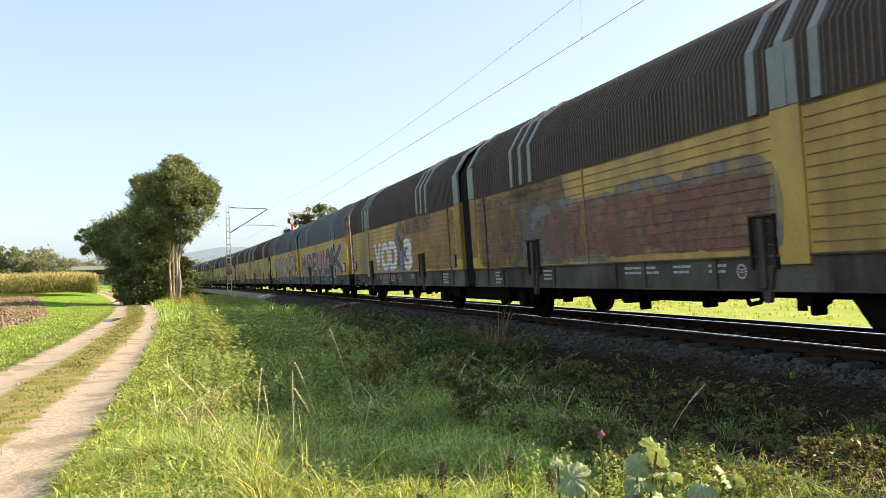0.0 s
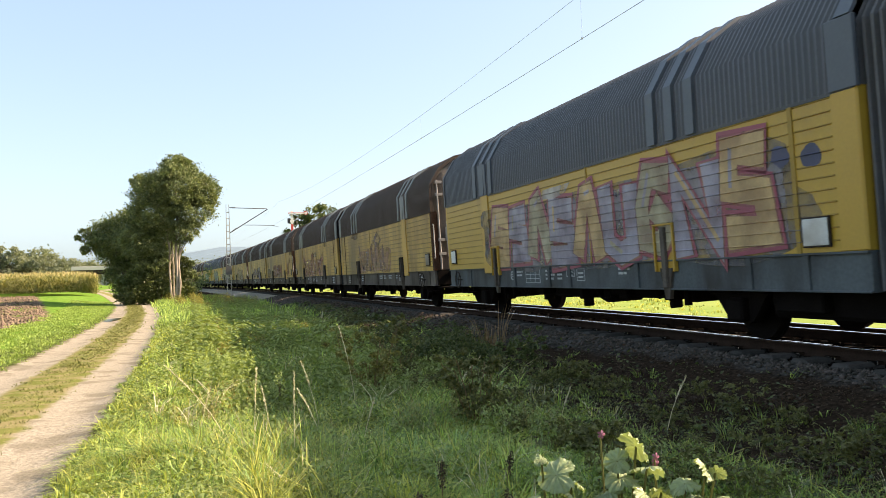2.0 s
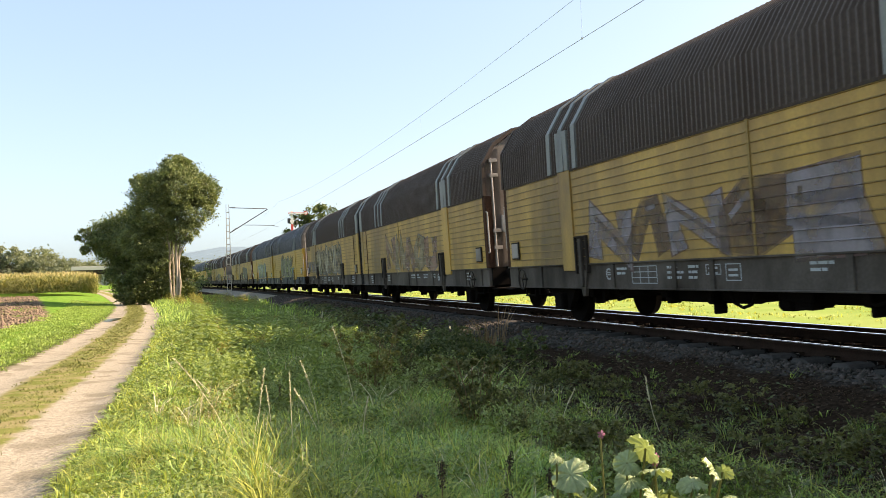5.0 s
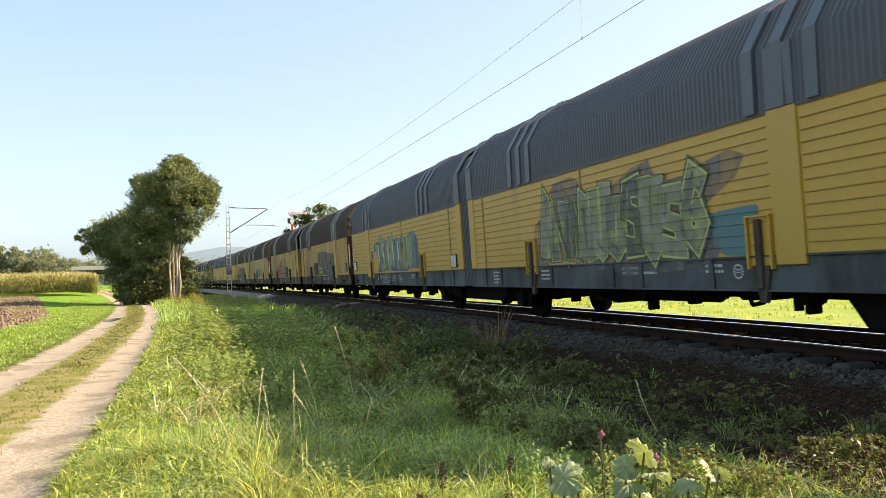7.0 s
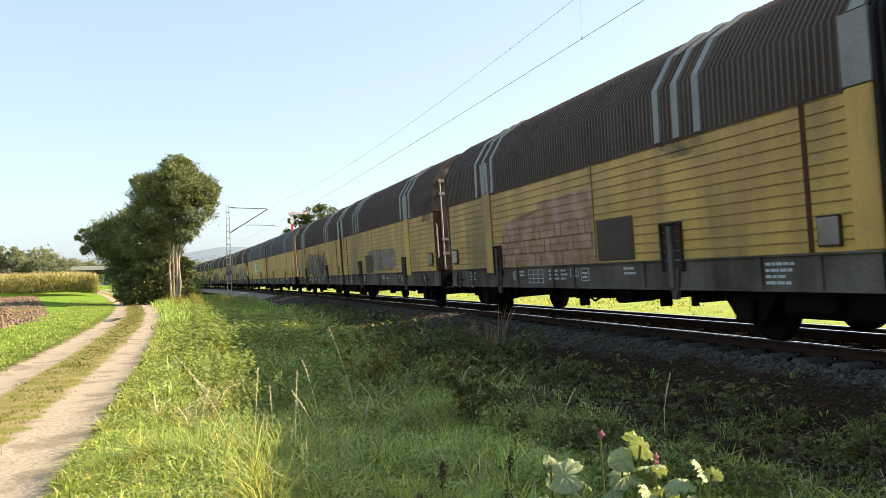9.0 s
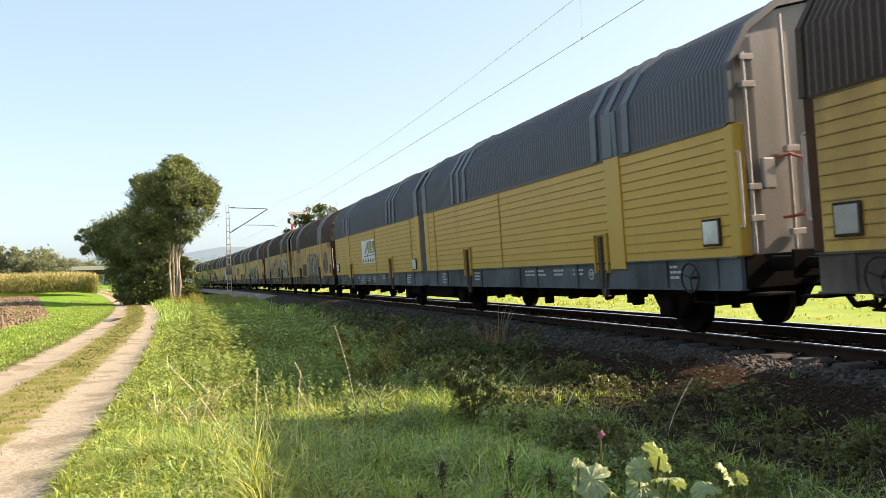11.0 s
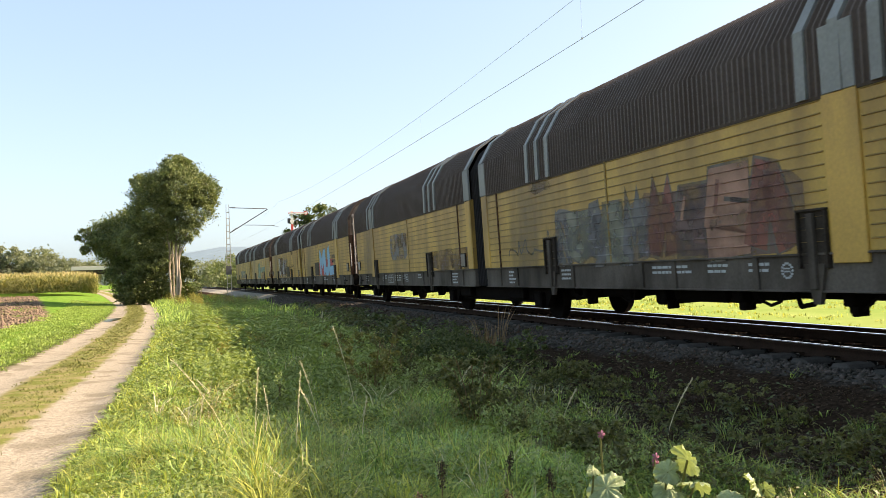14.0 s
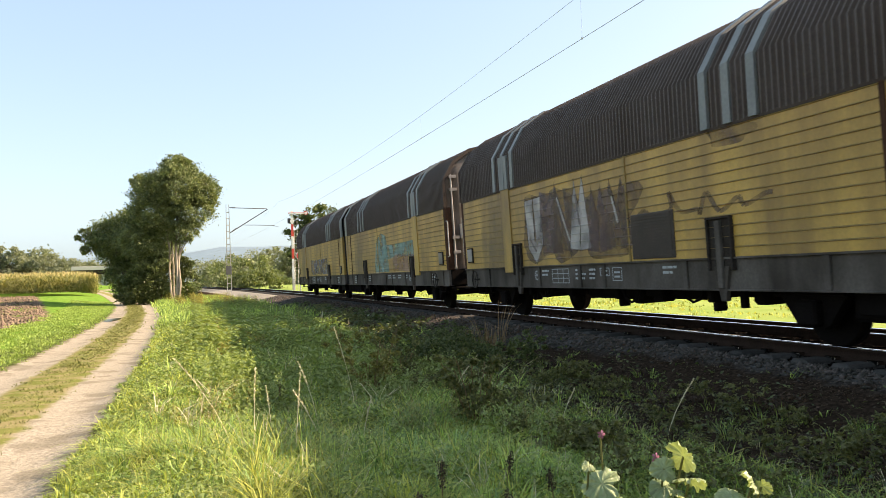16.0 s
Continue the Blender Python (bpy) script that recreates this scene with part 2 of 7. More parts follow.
def waves(x, y):
    """A gentle unevenness, made of a few sines."""
    return (np.sin(x * 1.3 + y * 0.7) + np.sin(x * 0.6 - y * 1.1 + 2) + np.sin(x * 2.7 + y * 2.1 + 1) * 0.5
            + np.sin(x * 3.9 - y * 3.3) * 0.35) / 2.85


def path_mid(y):
    """Middle of the farm track at y metres."""
    return -2.30 - 0.00105 * np.clip(np.asarray(y, float) - 15, 0, 105) ** 2


def ground_z(x, y):
    x, y = np.asarray(x, float), np.asarray(y, float)
    a = x - centre_x(y)
    prof = np.interp(a, [-9, -6.2, -4.6, -3.4, -2.6, -1.75, -1.5, 1.5, 1.8, 3.3, 5.0, 9.0],
                     [0.0, -0.02, -0.04, 0.02, 0.10, 0.305, 0.32, 0.325, 0.31, 0.08, 0.0, 0.0])
    off_path = smooth01((np.abs(x - path_mid(y)) - 1.45) / 0.6)
    bed = smooth01((np.abs(a) - 3.3) / 1.2)
    near = smooth01((160 - y) / 80)
    z = prof + 0.055 * waves(x, y) * off_path * bed * near
    z = z + 0.08 * np.exp(-((x - path_mid(y) - 2.2) / 0.7) ** 2) * near
    ruts = np.exp(-((np.abs(x - path_mid(y)) - 0.85) / 0.33) ** 2)
    z = z - 0.035 * ruts * smooth01((100 - y) / 30)
    z = z + 0.6 * smooth01((y - 35) / 55) * smooth01((-6 - x) / 7) + 1.2 * smooth01((y - 85) / 110) * smooth01((-9 - x) / 22)
    return z


def axis_steps(spans):
    out = []
    for lo, hi, st in spans:
        out += list(np.arange(lo, hi, st))
    return np.array(out + [spans[-1][1]])


GX = axis_steps([(-3000, -400, 260), (-400, -60, 34), (-60, -14, 2.3), (-14, -5, 0.45), (-5, 9.6, 0.14), (9.6, 16, 0.4), (16, 60, 4), (60, 400, 34), (400, 3000, 260)])
GY = axis_steps([(-500, -40, 20), (-40, 0, 2.5), (0, 4, 0.4), (4, 32, 0.16), (32, 70, 0.5), (70, 160, 2), (160, 500, 20), (500, 4500, 400)])
gx, gy = np.meshgrid(GX, GY)
bend = (centre_x(gy) - CENTRE) * np.clip(1 - np.abs(gx - 8) / 120, 0, 1)
gx = gx + bend
gz = ground_z(gx, gy)
nx, ny = len(GX), len(GY)
idx = np.arange(nx * ny).reshape(ny, nx)
gf = np.stack([idx[:-1, :-1], idx[:-1, 1:], idx[1:, 1:], idx[1:, :-1]], -1).reshape(-1, 4)


def ground_material():
    """Soil, turf, gravel tracks, ballast and ploughland, told apart by place."""
    m = bpy.data.materials.new("ground_mixed")
    m.use_nodes = True
    nt = m.node_tree
    nd, ln = nt.nodes, nt.links
    bsdf = nd["Principled BSDF"]
    geo = nd.new("ShaderNodeNewGeometry")
    sep = nd.new("ShaderNodeSeparateXYZ")
    ln.new(geo.outputs["Position"], sep.inputs[0])

    def math_node(op, a, b=None, c=None):
        n = nd.new("ShaderNodeMath")
        n.operation = op
        for i, v in enumerate((a, b, c)):
            if v is None:
                continue
            if isinstance(v, (int, float)):
                n.inputs[i].default_value = v
            else:
                ln.new(v, n.inputs[i])
        return n.outputs[0]

    def noise_node(sc, detail=5.0):
        n = nd.new("ShaderNodeTexNoise")
        n.inputs["Scale"].default_value, n.inputs["Detail"].default_value = sc, detail
        ln.new(geo.outputs["Position"], n.inputs["Vector"])
        return n.outputs[0]

    def step(v, lo, hi):
        n = nd.new("ShaderNodeMapRange")
        n.interpolation_type = "SMOOTHSTEP"
        n.inputs[1].default_value, n.inputs[2].default_value = lo, hi
        ln.new(v, n.inputs[0])
        return n.outputs[0]

    def mixer(fac, a, b):
        mx = nd.new("ShaderNodeMix")
        mx.data_type = "RGBA"
        ln.new(fac, mx.inputs[0])
        for sock, v in ((6, a), (7, b)):
            if isinstance(v, tuple):
                mx.inputs[sock].default_value = (*v, 1)
            else:
                ln.new(v, mx.inputs[sock])
        return mx.outputs[2]

    X, Y = sep.outputs[0], sep.outputs[1]
    big, mid, fine = noise_node(0.35), noise_node(2.2), noise_node(22.0)
    wob = math_node("MULTIPLY", math_node("SUBTRACT", mid, 0.5), 0.9)
    # lateral place on the line
    yc = math_node("MINIMUM", Y, 470.0)
    a = math_node("SUBTRACT", math_node("SUBTRACT", X, CENTRE), math_node("MULTIPLY", math_node("MULTIPLY", yc, yc), BEND / 2))
    # distance from the middle of the farm track
    yy = math_node("MINIMUM", math_node("MAXIMUM", math_node("SUBTRACT", Y, 15.0), 0.0), 105.0)
    pm = math_node("SUBTRACT", -2.30, math_node("MULTIPLY", math_node("MULTIPLY", yy, yy), 0.00105))
    off = math_node("SUBTRACT", X, pm)
    aoff = math_node("ABSOLUTE", math_node("ADD", off, math_node("MULTIPLY", wob, 0.35)))
    # turf, its colour darkened for litter and for the shade between blades
    turf = mixer(step(mid, 0.35, 0.65), (0.05, 0.065, 0.02), (0.10, 0.12, 0.04))
    meadow = mixer(step(big, 0.35, 0.65), (0.20, 0.28, 0.075), (0.26, 0.32, 0.10))
    c = mixer(step(a, 3.0, 5.0), turf, meadow)
    strip = mixer(step(mid, 0.3, 0.7), (0.10, 0.20, 0.03), (0.16, 0.27, 0.05))
    c = mixer(step(X, -4.4, -5.0), c, strip)
    # ploughland and its grass strips on the far side of the farm track
    soil = mixer(step(fine, 0.35, 0.65), (0.12, 0.085, 0.058), (0.25, 0.185, 0.135))
    wv = nd.new("ShaderNodeTexWave")
    wv.inputs["Scale"].default_value, wv.inputs["Distortion"].default_value = 0.55, 2.5
    ln.new(geo.outputs["Position"], wv.inputs["Vector"])
    soil = mixer(step(wv.outputs["Fac"], 0.55, 0.95), soil, (0.085, 0.062, 0.043))
    soil = mixer(step(math_node("ADD", big, math_node("MULTIPLY", mid, 0.5)), 0.78, 0.86), soil, (0.12, 0.17, 0.04))
    edge = math_node("ADD", X, math_node("MULTIPLY", math_node("MAXIMUM", math_node("SUBTRACT", Y, 43.0), 0.0), 0.19))
    field = math_node("MULTIPLY", step(math_node("ADD", edge, wob), -6.5, -6.9), step(math_node("ADD", Y, math_node("MULTIPLY", wob, 3.0)), 92, 90))
    c = mixer(field, c, soil)
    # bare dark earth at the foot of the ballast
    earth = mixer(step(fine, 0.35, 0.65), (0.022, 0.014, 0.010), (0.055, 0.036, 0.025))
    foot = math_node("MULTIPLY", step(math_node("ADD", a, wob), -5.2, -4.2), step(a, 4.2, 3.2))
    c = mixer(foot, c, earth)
    # ballast
    vor = nd.new("ShaderNodeTexVoronoi")
    vor.inputs["Scale"].default_value = 17.0
    ln.new(geo.outputs["Position"], vor.inputs["Vector"])
    bal = mixer(vor.outputs["Distance"], (0.15, 0.14, 0.13), (0.045, 0.04, 0.036))
    toe = math_node("ADD", a, math_node("MULTIPLY", step(Y, 8.0, 20.0), 1.2))
    bed = math_node("MULTIPLY", step(math_node("ADD", toe, math_node("MULTIPLY", wob, 0.9)), -1.95, -1.55), step(math_node("SUBTRACT", a, math_node("MULTIPLY", wob, 0.7)), 3.4, 3.0))
    # the bed's colour drops to near black here, painting in the train's shade
    bed_shade = math_node("MULTIPLY", step(a, -1.6, -1.2), step(a, 3.3, 2.8))
    bal = mixer(bed_shade, bal, mixer(vor.outputs["Distance"], (0.010, 0.0065, 0.005), (0.004, 0.003, 0.0025)))
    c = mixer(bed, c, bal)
    # pale gravel band beside the line, further along: sunlight painted on the shoulder
    sunlit_shoulder = math_node("MULTIPLY", step(math_node("ADD", Y, math_node("MULTIPLY", wob, 8.0)), 44, 58), math_node("MULTIPLY", step(math_node("ADD", a, wob), -3.5, -3.0), step(a, -1.35, -1.7)))
    c = mixer(sunlit_shoulder, c, mixer(step(fine, 0.35, 0.65), (0.25, 0.22, 0.18), (0.40, 0.36, 0.30)))
    # the farm track: two gravel ruts, worn turf between
    gravel = mixer(step(math_node("ADD", math_node("MULTIPLY", fine, 0.4), math_node("MULTIPLY", noise_node(95.0, 3.0), 0.6)), 0.36, 0.64), (0.235, 0.20, 0.152), (0.395, 0.345, 0.275))
    gravel = mixer(step(mid, 0.56, 0.74), gravel, (0.20, 0.17, 0.125))
    gravel = mixer(step(noise_node(1.1, 7.0), 0.52, 0.66), gravel, (0.215, 0.185, 0.14))
    # ragged dark rims: the shadow of the overhanging grass, painted into the gravel
    gravel = mixer(step(math_node("ADD", aoff, math_node("MULTIPLY", noise_node(5.0), 0.5)), 1.34, 1.52), gravel, (0.125, 0.11, 0.062))
    ridge = mixer(step(mid, 0.4, 0.6), (0.15, 0.16, 0.045), (0.24, 0.20, 0.10))
    lane = step(aoff, 1.34, 1.20)
    between = step(aoff, 0.52, 0.38)
    c = mixer(lane, c, mixer(between, gravel, ridge))
    ln.new(c, bsdf.inputs["Base Color"])
    bsdf.inputs["Roughness"].default_value = 0.95
    bsdf.inputs["Specular IOR Level"].default_value = 0.0
    bp = nd.new("ShaderNodeBump")
    bp.inputs["Strength"].default_value, bp.inputs["Distance"].default_value = 0.5, 0.04
    hgt = math_node("ADD", math_node("ADD", fine, mid), math_node("MULTIPLY", math_node("MULTIPLY", vor.outputs["Distance"], bed), -2.0))
    ln.new(hgt, bp.inputs["Height"])
    ln.new(bp.outputs[0], bsdf.inputs["Normal"])
    return m


ground = tagged(new("ground", mesh_np("ground", np.stack([gx, gy, gz], -1).reshape(-1, 3), gf, ground_material(), True)),
                "grass verge, farm track, ploughed field and ballast bed", "ground", kind="structure")

# ---- rails and sleepers ----
track = tagged(new("railway_track"), "single railway track with polished rail heads on old sleepers", "track", kind="structure")


def rail_mesh(a0, s0, s1, step_, drop=0.0):
    prof_web = [(-0.07, -0.16), (0.07, -0.16), (0.07, -0.148), (0.012, -0.125), (0.012, -0.045), (0.036, -0.036), (0.036, -0.010), (-0.036, -0.010), (-0.036, -0.036), (-0.012, -0.045), (-0.012, -0.125), (-0.07, -0.148)]
    prof_head = [(-0.0355, -0.010), (0.0355, -0.010), (0.0335, -0.005), (0.026, -0.0012), (0.012, 0.0), (-0.012, 0.0), (-0.026, -0.0012), (-0.0335, -0.005)]
    out = []
    for prof in (prof_web, prof_head):
        ss = np.arange(s0, s1 + step_, step_)
        v = [bed_place(s, a0 + p, h + drop) for s in ss for p, h in prof]
        n = len(prof)
        f = [(i * n + j, i * n + (j + 1) % n, (i + 1) * n + (j + 1) % n, (i + 1) * n + j) for i in range(len(ss) - 1) for j in range(n)]
        out.append((v, f))
    return out


for a0 in (-0.7525, 0.7525):
    (wv, wf), (hv, hf) = rail_mesh(a0, -450, 460, 3.0)
    r = attach("rail", mesh_np("rail", wv, wf, M["railweb"]), track, "rusty brown rail web")
    attach("rail_head", mesh_np("rail_head", hv, hf, M["railhead"]), r, "shiny polished running surface")

# a spare rail left lying beside the track
(wv, wf), (hv, hf) = rail_mesh(1.78, 1.0, 60, 3.0, -0.045)
spare = tagged(attach("spare_rail", mesh_np("spare_rail", wv, wf, M["railweb"])), "rusty spare rail lying beside the track", "rail")
attach("rail_head", mesh_np("rail_head", hv, hf, M["railhead"]), spare, "shiny rail head")
sl = bmesh.new()
add_box(sl, (-1.36, -0.14, -0.36), (-0.95, 0.14, -0.125), 0.035)
add_box(sl, (-0.96, -0.125, -0.36), (1.3, 0.125, -0.165), 0.02)
sleeper_me = finish(sl, "sleeper", M["sleeper"])
cl = bmesh.new()
for a0 in (-0.7525, 0.7525):
    for sgn in (-1, 1):
        add_box(cl, (a0 + sgn * 0.105 - 0.045, -0.08, -0.165), (a0 + sgn * 0.105 + 0.045, 0.08, -0.118), 0.008)
clip_me = finish(cl, "rail_clip", M["clip"])
for i in range(215):
    s = 2.0 + 0.6 * i
    o = attach("sleeper", sleeper_me, track)
    o.matrix_basis = bed_pose(s) @ pose(random.uniform(-0.03, 0.03), 0, random.uniform(-0.01, 0.005), 0, 0, random.uniform(-1, 1))
    if s < 40:
        attach("rail_clip", clip_me, o)

# loose ballast stones on the shoulder
rng = np.random.default_rng(3)


def scatter_stones(n, lo, hi, s0, s1, size):
    a = rng.uniform(lo, hi, n)
    s = s0 + (s1 - s0) * rng.random(n) ** 1.5
    keep = a > -1.75 - 1.2 * smooth01((s - 8) / 12) + rng.normal(0, 0.12, n)
    a, s = a[keep], s[keep]
    n = len(a)
    x = centre_x(s) + a
    z = ground_z(x, s)
    base = np.array([(1, 0, 0), (-1, 0, 0), (0, 1, 0), (0, -1, 0), (0, 0, 1), (0, 0, -1)], float)
    r = size * rng.uniform(0.5, 1.25, (n, 1, 1)) * rng.uniform(0.65, 1.25, (n, 6, 1))
    ang = rng.uniform(0, 6.28, n)
    ca, sa = np.cos(ang)[:, None], np.sin(ang)[:, None]
    b = base[None] + rng.normal(0, 0.25, (n, 6, 3))
    v = np.stack([b[..., 0] * ca - b[..., 1] * sa, b[..., 0] * sa + b[..., 1] * ca, b[..., 2] * 0.7], -1) * r
    v = v + np.stack([x, s, z + size * 0.25], -1)[:, None]
    f = np.array([(0, 2, 4), (2, 1, 4), (1, 3, 4), (3, 0, 4), (2, 0, 5), (1, 2, 5), (3, 1, 5), (0, 3, 5)])
    return v.reshape(-1, 3), (f[None] + 6 * np.arange(n)[:, None, None]).reshape(-1, 3)


sv, sf = scatter_stones(26000, -3.0, -1.2, 3, 60, 0.034)
tagged(new("ballast_stones", mesh_np("ballast_stones", sv, sf, M["stone"])), "loose grey crushed stone of the track bed", "ballast", kind="stuff")
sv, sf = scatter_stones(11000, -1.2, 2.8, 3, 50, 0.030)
tagged(new("ballast_stones", mesh_np("ballast_stones", sv, sf, M["stone_shaded"])), "crushed stone between the rails, darkened with the train's shade", "ballast", kind="stuff")
# ---- the train: closed car carriers, each made of two short-coupled halves ----
HW, Z_SILL, Z_BOT, Z_TOP, Z_EAVE = 1.38, 0.682, 1.115, 2.808, 3.56
E_END = 14.32
ROOF = [(-1.38, Z_TOP), (-1.365, Z_EAVE), (-1.06, 4.04), (-0.58, 4.36), (0.0, 4.48), (0.58, 4.36), (1.06, 4.04), (1.365, Z_EAVE), (1.38, Z_TOP)]
CACHE = {}


def cached(key, build):
    if key not in CACHE:
        CACHE[key] = build()
    return CACHE[key]


def roof_point(i, off):
    """A point of the roof's section, moved outwards."""
    a, z = ROOF[i]
    p, q = ROOF[max(i - 1, 0)], ROOF[min(i + 1, len(ROOF) - 1)]
    t = Vector((q[0] - p[0], q[1] - p[1])).normalized()
    return a - t.y * off, z + t.x * off


def roof_sheet(m, new_type):
    """The folded sheet with its closely set upright folds."""
    rib, h = (0.100, 0.016) if new_type else (0.108, 0.024)
    ys, offs = [], []
    e = 0.02
    while e < E_END - 0.2:
        for fr, o in ((0.0, 0), (0.60, 0), (0.68, h), (0.92, h)):
            ys.append(e + fr * rib)
            offs.append(o)
        e += rib
    ys.append(E_END - 0.02)
    offs.append(0)
    n = len(ROOF)
    v = [(*(lambda p: (p[0], m * (-7.0 + y), p[1]))(roof_point(i, o)),) for y, o in zip(ys, offs) for i in range(n)]
    f = [(j * n + i, j * n + i + 1, (j + 1) * n + i + 1, (j + 1) * n + i) for j in range(len(ys) - 1) for i in range(n - 1)]
    me = mesh_np("roof_sheet", v, f, M["roof_blue"] if new_type else M["roof"])
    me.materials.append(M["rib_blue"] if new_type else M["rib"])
    # crest faces take the lighter colour, as if catching light
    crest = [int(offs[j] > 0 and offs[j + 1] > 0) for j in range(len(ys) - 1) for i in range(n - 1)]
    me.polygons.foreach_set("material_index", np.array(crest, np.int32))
    return me


def roof_band(m, e, w, off, mat_, first=0, last=8):
    """A flat band laid over the roof's section."""
    bm = bmesh.new()
    rows = []
    for y in (e - w / 2, e + w / 2):
        for o in (0.0, off):
            rows.append([bm.verts.new((roof_point(i, o)[0], m * (-7.0 + y), roof_point(i, o)[1])) for i in range(first, last + 1)])
    lo0, hi0, lo1, hi1 = rows
    for i in range(last - first):
        bm.faces.new((hi0[i], hi0[i + 1], hi1[i + 1], hi1[i]))
        bm.faces.new((lo0[i], lo0[i + 1], hi0[i + 1], hi0[i]))
        bm.faces.new((lo1[i], lo1[i + 1], hi1[i + 1], hi1[i]))
    for k in (0, -1):
        bm.faces.new((lo0[k], hi0[k], hi1[k], lo1[k]))
    return finish(bm, "roof_band", mat_)


def core_mesh(m, mat_):
    bm = bmesh.new()
    add_box(bm, (-HW, m * (-7.0 + 0.10), Z_BOT), (HW, m * (-7.0 + E_END), Z_TOP + 0.02), 0.01)
    return finish(bm, "side_panel", mat_)


RIDGES = ((0.14, 2.76), (3.34, 8.18), (8.26, 13.27), (13.36, 13.93))


def slat_mesh(m, mat_, spans, sides=(-1,), rows=(0.0,)):
    """A pressed ridge along the side, between two posts or seams."""
    bm = bmesh.new()
    for e0, e1 in spans:
        for sd, zr in ((q, w) for q in sides for w in rows):
            y0, y1 = m * (-7.0 + e0), m * (-7.0 + e1)
            x = sd * HW
            a = [bm.verts.new((x, y, z + zr)) for y in (y0, y1) for z in (-0.007, 0.013)]
            b = [bm.verts.new((x + sd * 0.016, y, zr - 0.003)) for y in (y0, y1)]
            bm.faces.new((a[0], b[0], b[1], a[2]))
            bm.faces.new((a[1], b[0], b[1], a[3]))
            bm.faces.new((a[0], b[0], a[1]))
            bm.faces.new((a[2], b[1], a[3]))
    return finish(bm, "ridge", mat_)


def strip_mesh(m, e0, e1, z0, z1, out, mat_, name="strip", both=False, bevel=0.008):
    bm = bmesh.new()
    for sd in (-1, 1) if both else (-1,):
        add_box(bm, (sd * (HW - 0.03), m * (-7.0 + e0), z0), (sd * (HW + out), m * (-7.0 + e1), z1), bevel)
    return finish(bm, name, mat_)


def pocket_mesh(m, e0, e1, z0, z1, mat_, piece):
    """A dark recess (0) with a raised frame: its two sides (1, 2) and its head (3)."""
    y = sorted((m * (-7.0 + e0), m * (-7.0 + e1)))
    xi, xo = -(HW - 0.02), -(HW + 0.055)
    lo, hi = (((xi, y[0] + 0.03, z0), (-(HW + 0.012), y[1] - 0.03, z1 + 0.01)), ((xi, y[0], z0), (xo, y[0] + 0.035, z1)),
              ((xi, y[1] - 0.035, z0), (xo, y[1], z1)), ((xi, y[0], z1 + 0.001), (xo, y[1], z1 + 0.03)))[piece]
    return finish(box(lo, hi, 0.006 if piece else 0.0), "pocket", mat_)


def vent_mesh(m):
    bm = bmesh.new()
    y = sorted((m * (-7.0 + 8.32), m * (-7.0 + 9.5)))
    add_box(bm, (-HW + 0.01, y[0], 1.15), (-HW - 0.02, y[1], 1.84), 0.008)
    for i in range(15):
        z = 1.185 + i * 0.0435
        add_box(bm, (-HW - 0.015, y[0] + 0.04, z), (-HW - 0.038, y[1] - 0.04, z + 0.02), 0, Matrix())
    return finish(bm, "vent", M["vent"])


def sill_mesh(m, mat_):
    bm = bmesh.new()
    for sd in (-1, 1):
        y = sorted((m * -7.0, m * (-7.0 + E_END)))
        add_box(bm, (sd * (HW - 0.10), y[0], Z_SILL), (sd * (HW - 0.012), y[1], Z_BOT), 0.01)
        add_box(bm, (sd * (HW - 0.14), y[0], Z_SILL), (sd * (HW + 0.022), y[1], Z_SILL + 0.022), 0.004)
        add_box(bm, (sd * (HW - 0.14), y[0], Z_BOT - 0.02), (sd * (HW + 0.026), y[1], Z_BOT + 0.006), 0.004)
        for e in (0.5, 1.7, 4.6, 6.4, 7.3, 9.7, 12.4, 13.4):
            yy = m * (-7.0 + e)
            add_box(bm, (sd * (HW - 0.03), yy - 0.05, Z_SILL + 0.02), (sd * (HW + 0.018), yy + 0.05, Z_BOT - 0.02), 0.006)
    return finish(bm, "sill_beam", mat_)


def bracket_mesh(m):
    """The pointed lashing bracket that hangs below the sill."""
    bm = bmesh.new()
    v = [bm.verts.new(p) for p in ((-HW - 0.03, -0.16, 1.0), (-HW - 0.03, 0.16, 1.0), (-HW - 0.03, 0.05, 0.55), (-HW - 0.03, -0.05, 0.55))]
    f = bm.faces.new(v)
    r = bmesh.ops.extrude_face_region(bm, geom=[f])
    bmesh.ops.translate(bm, vec=(0.06, 0, 0), verts=[g for g in r["geom"] if isinstance(g, bmesh.types.BMVert)])
    return finish(bm, "lashing_bracket", M["sill"])


def wheelset_mesh():
    bm = bmesh.new()
    for sd in (-1, 1):
        add_disc(bm, (sd * 0.745, 0, 0.43), (1, 0, 0), 0.43, 0.12, 32)
        add_disc(bm, (sd * 0.675, 0, 0.43), (1, 0, 0), 0.455, 0.03, 32)
    add_tube(bm, (-1.0, 0, 0.43), (1.0, 0, 0.43), 0.08, 0.08, 12)
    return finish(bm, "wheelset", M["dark"])


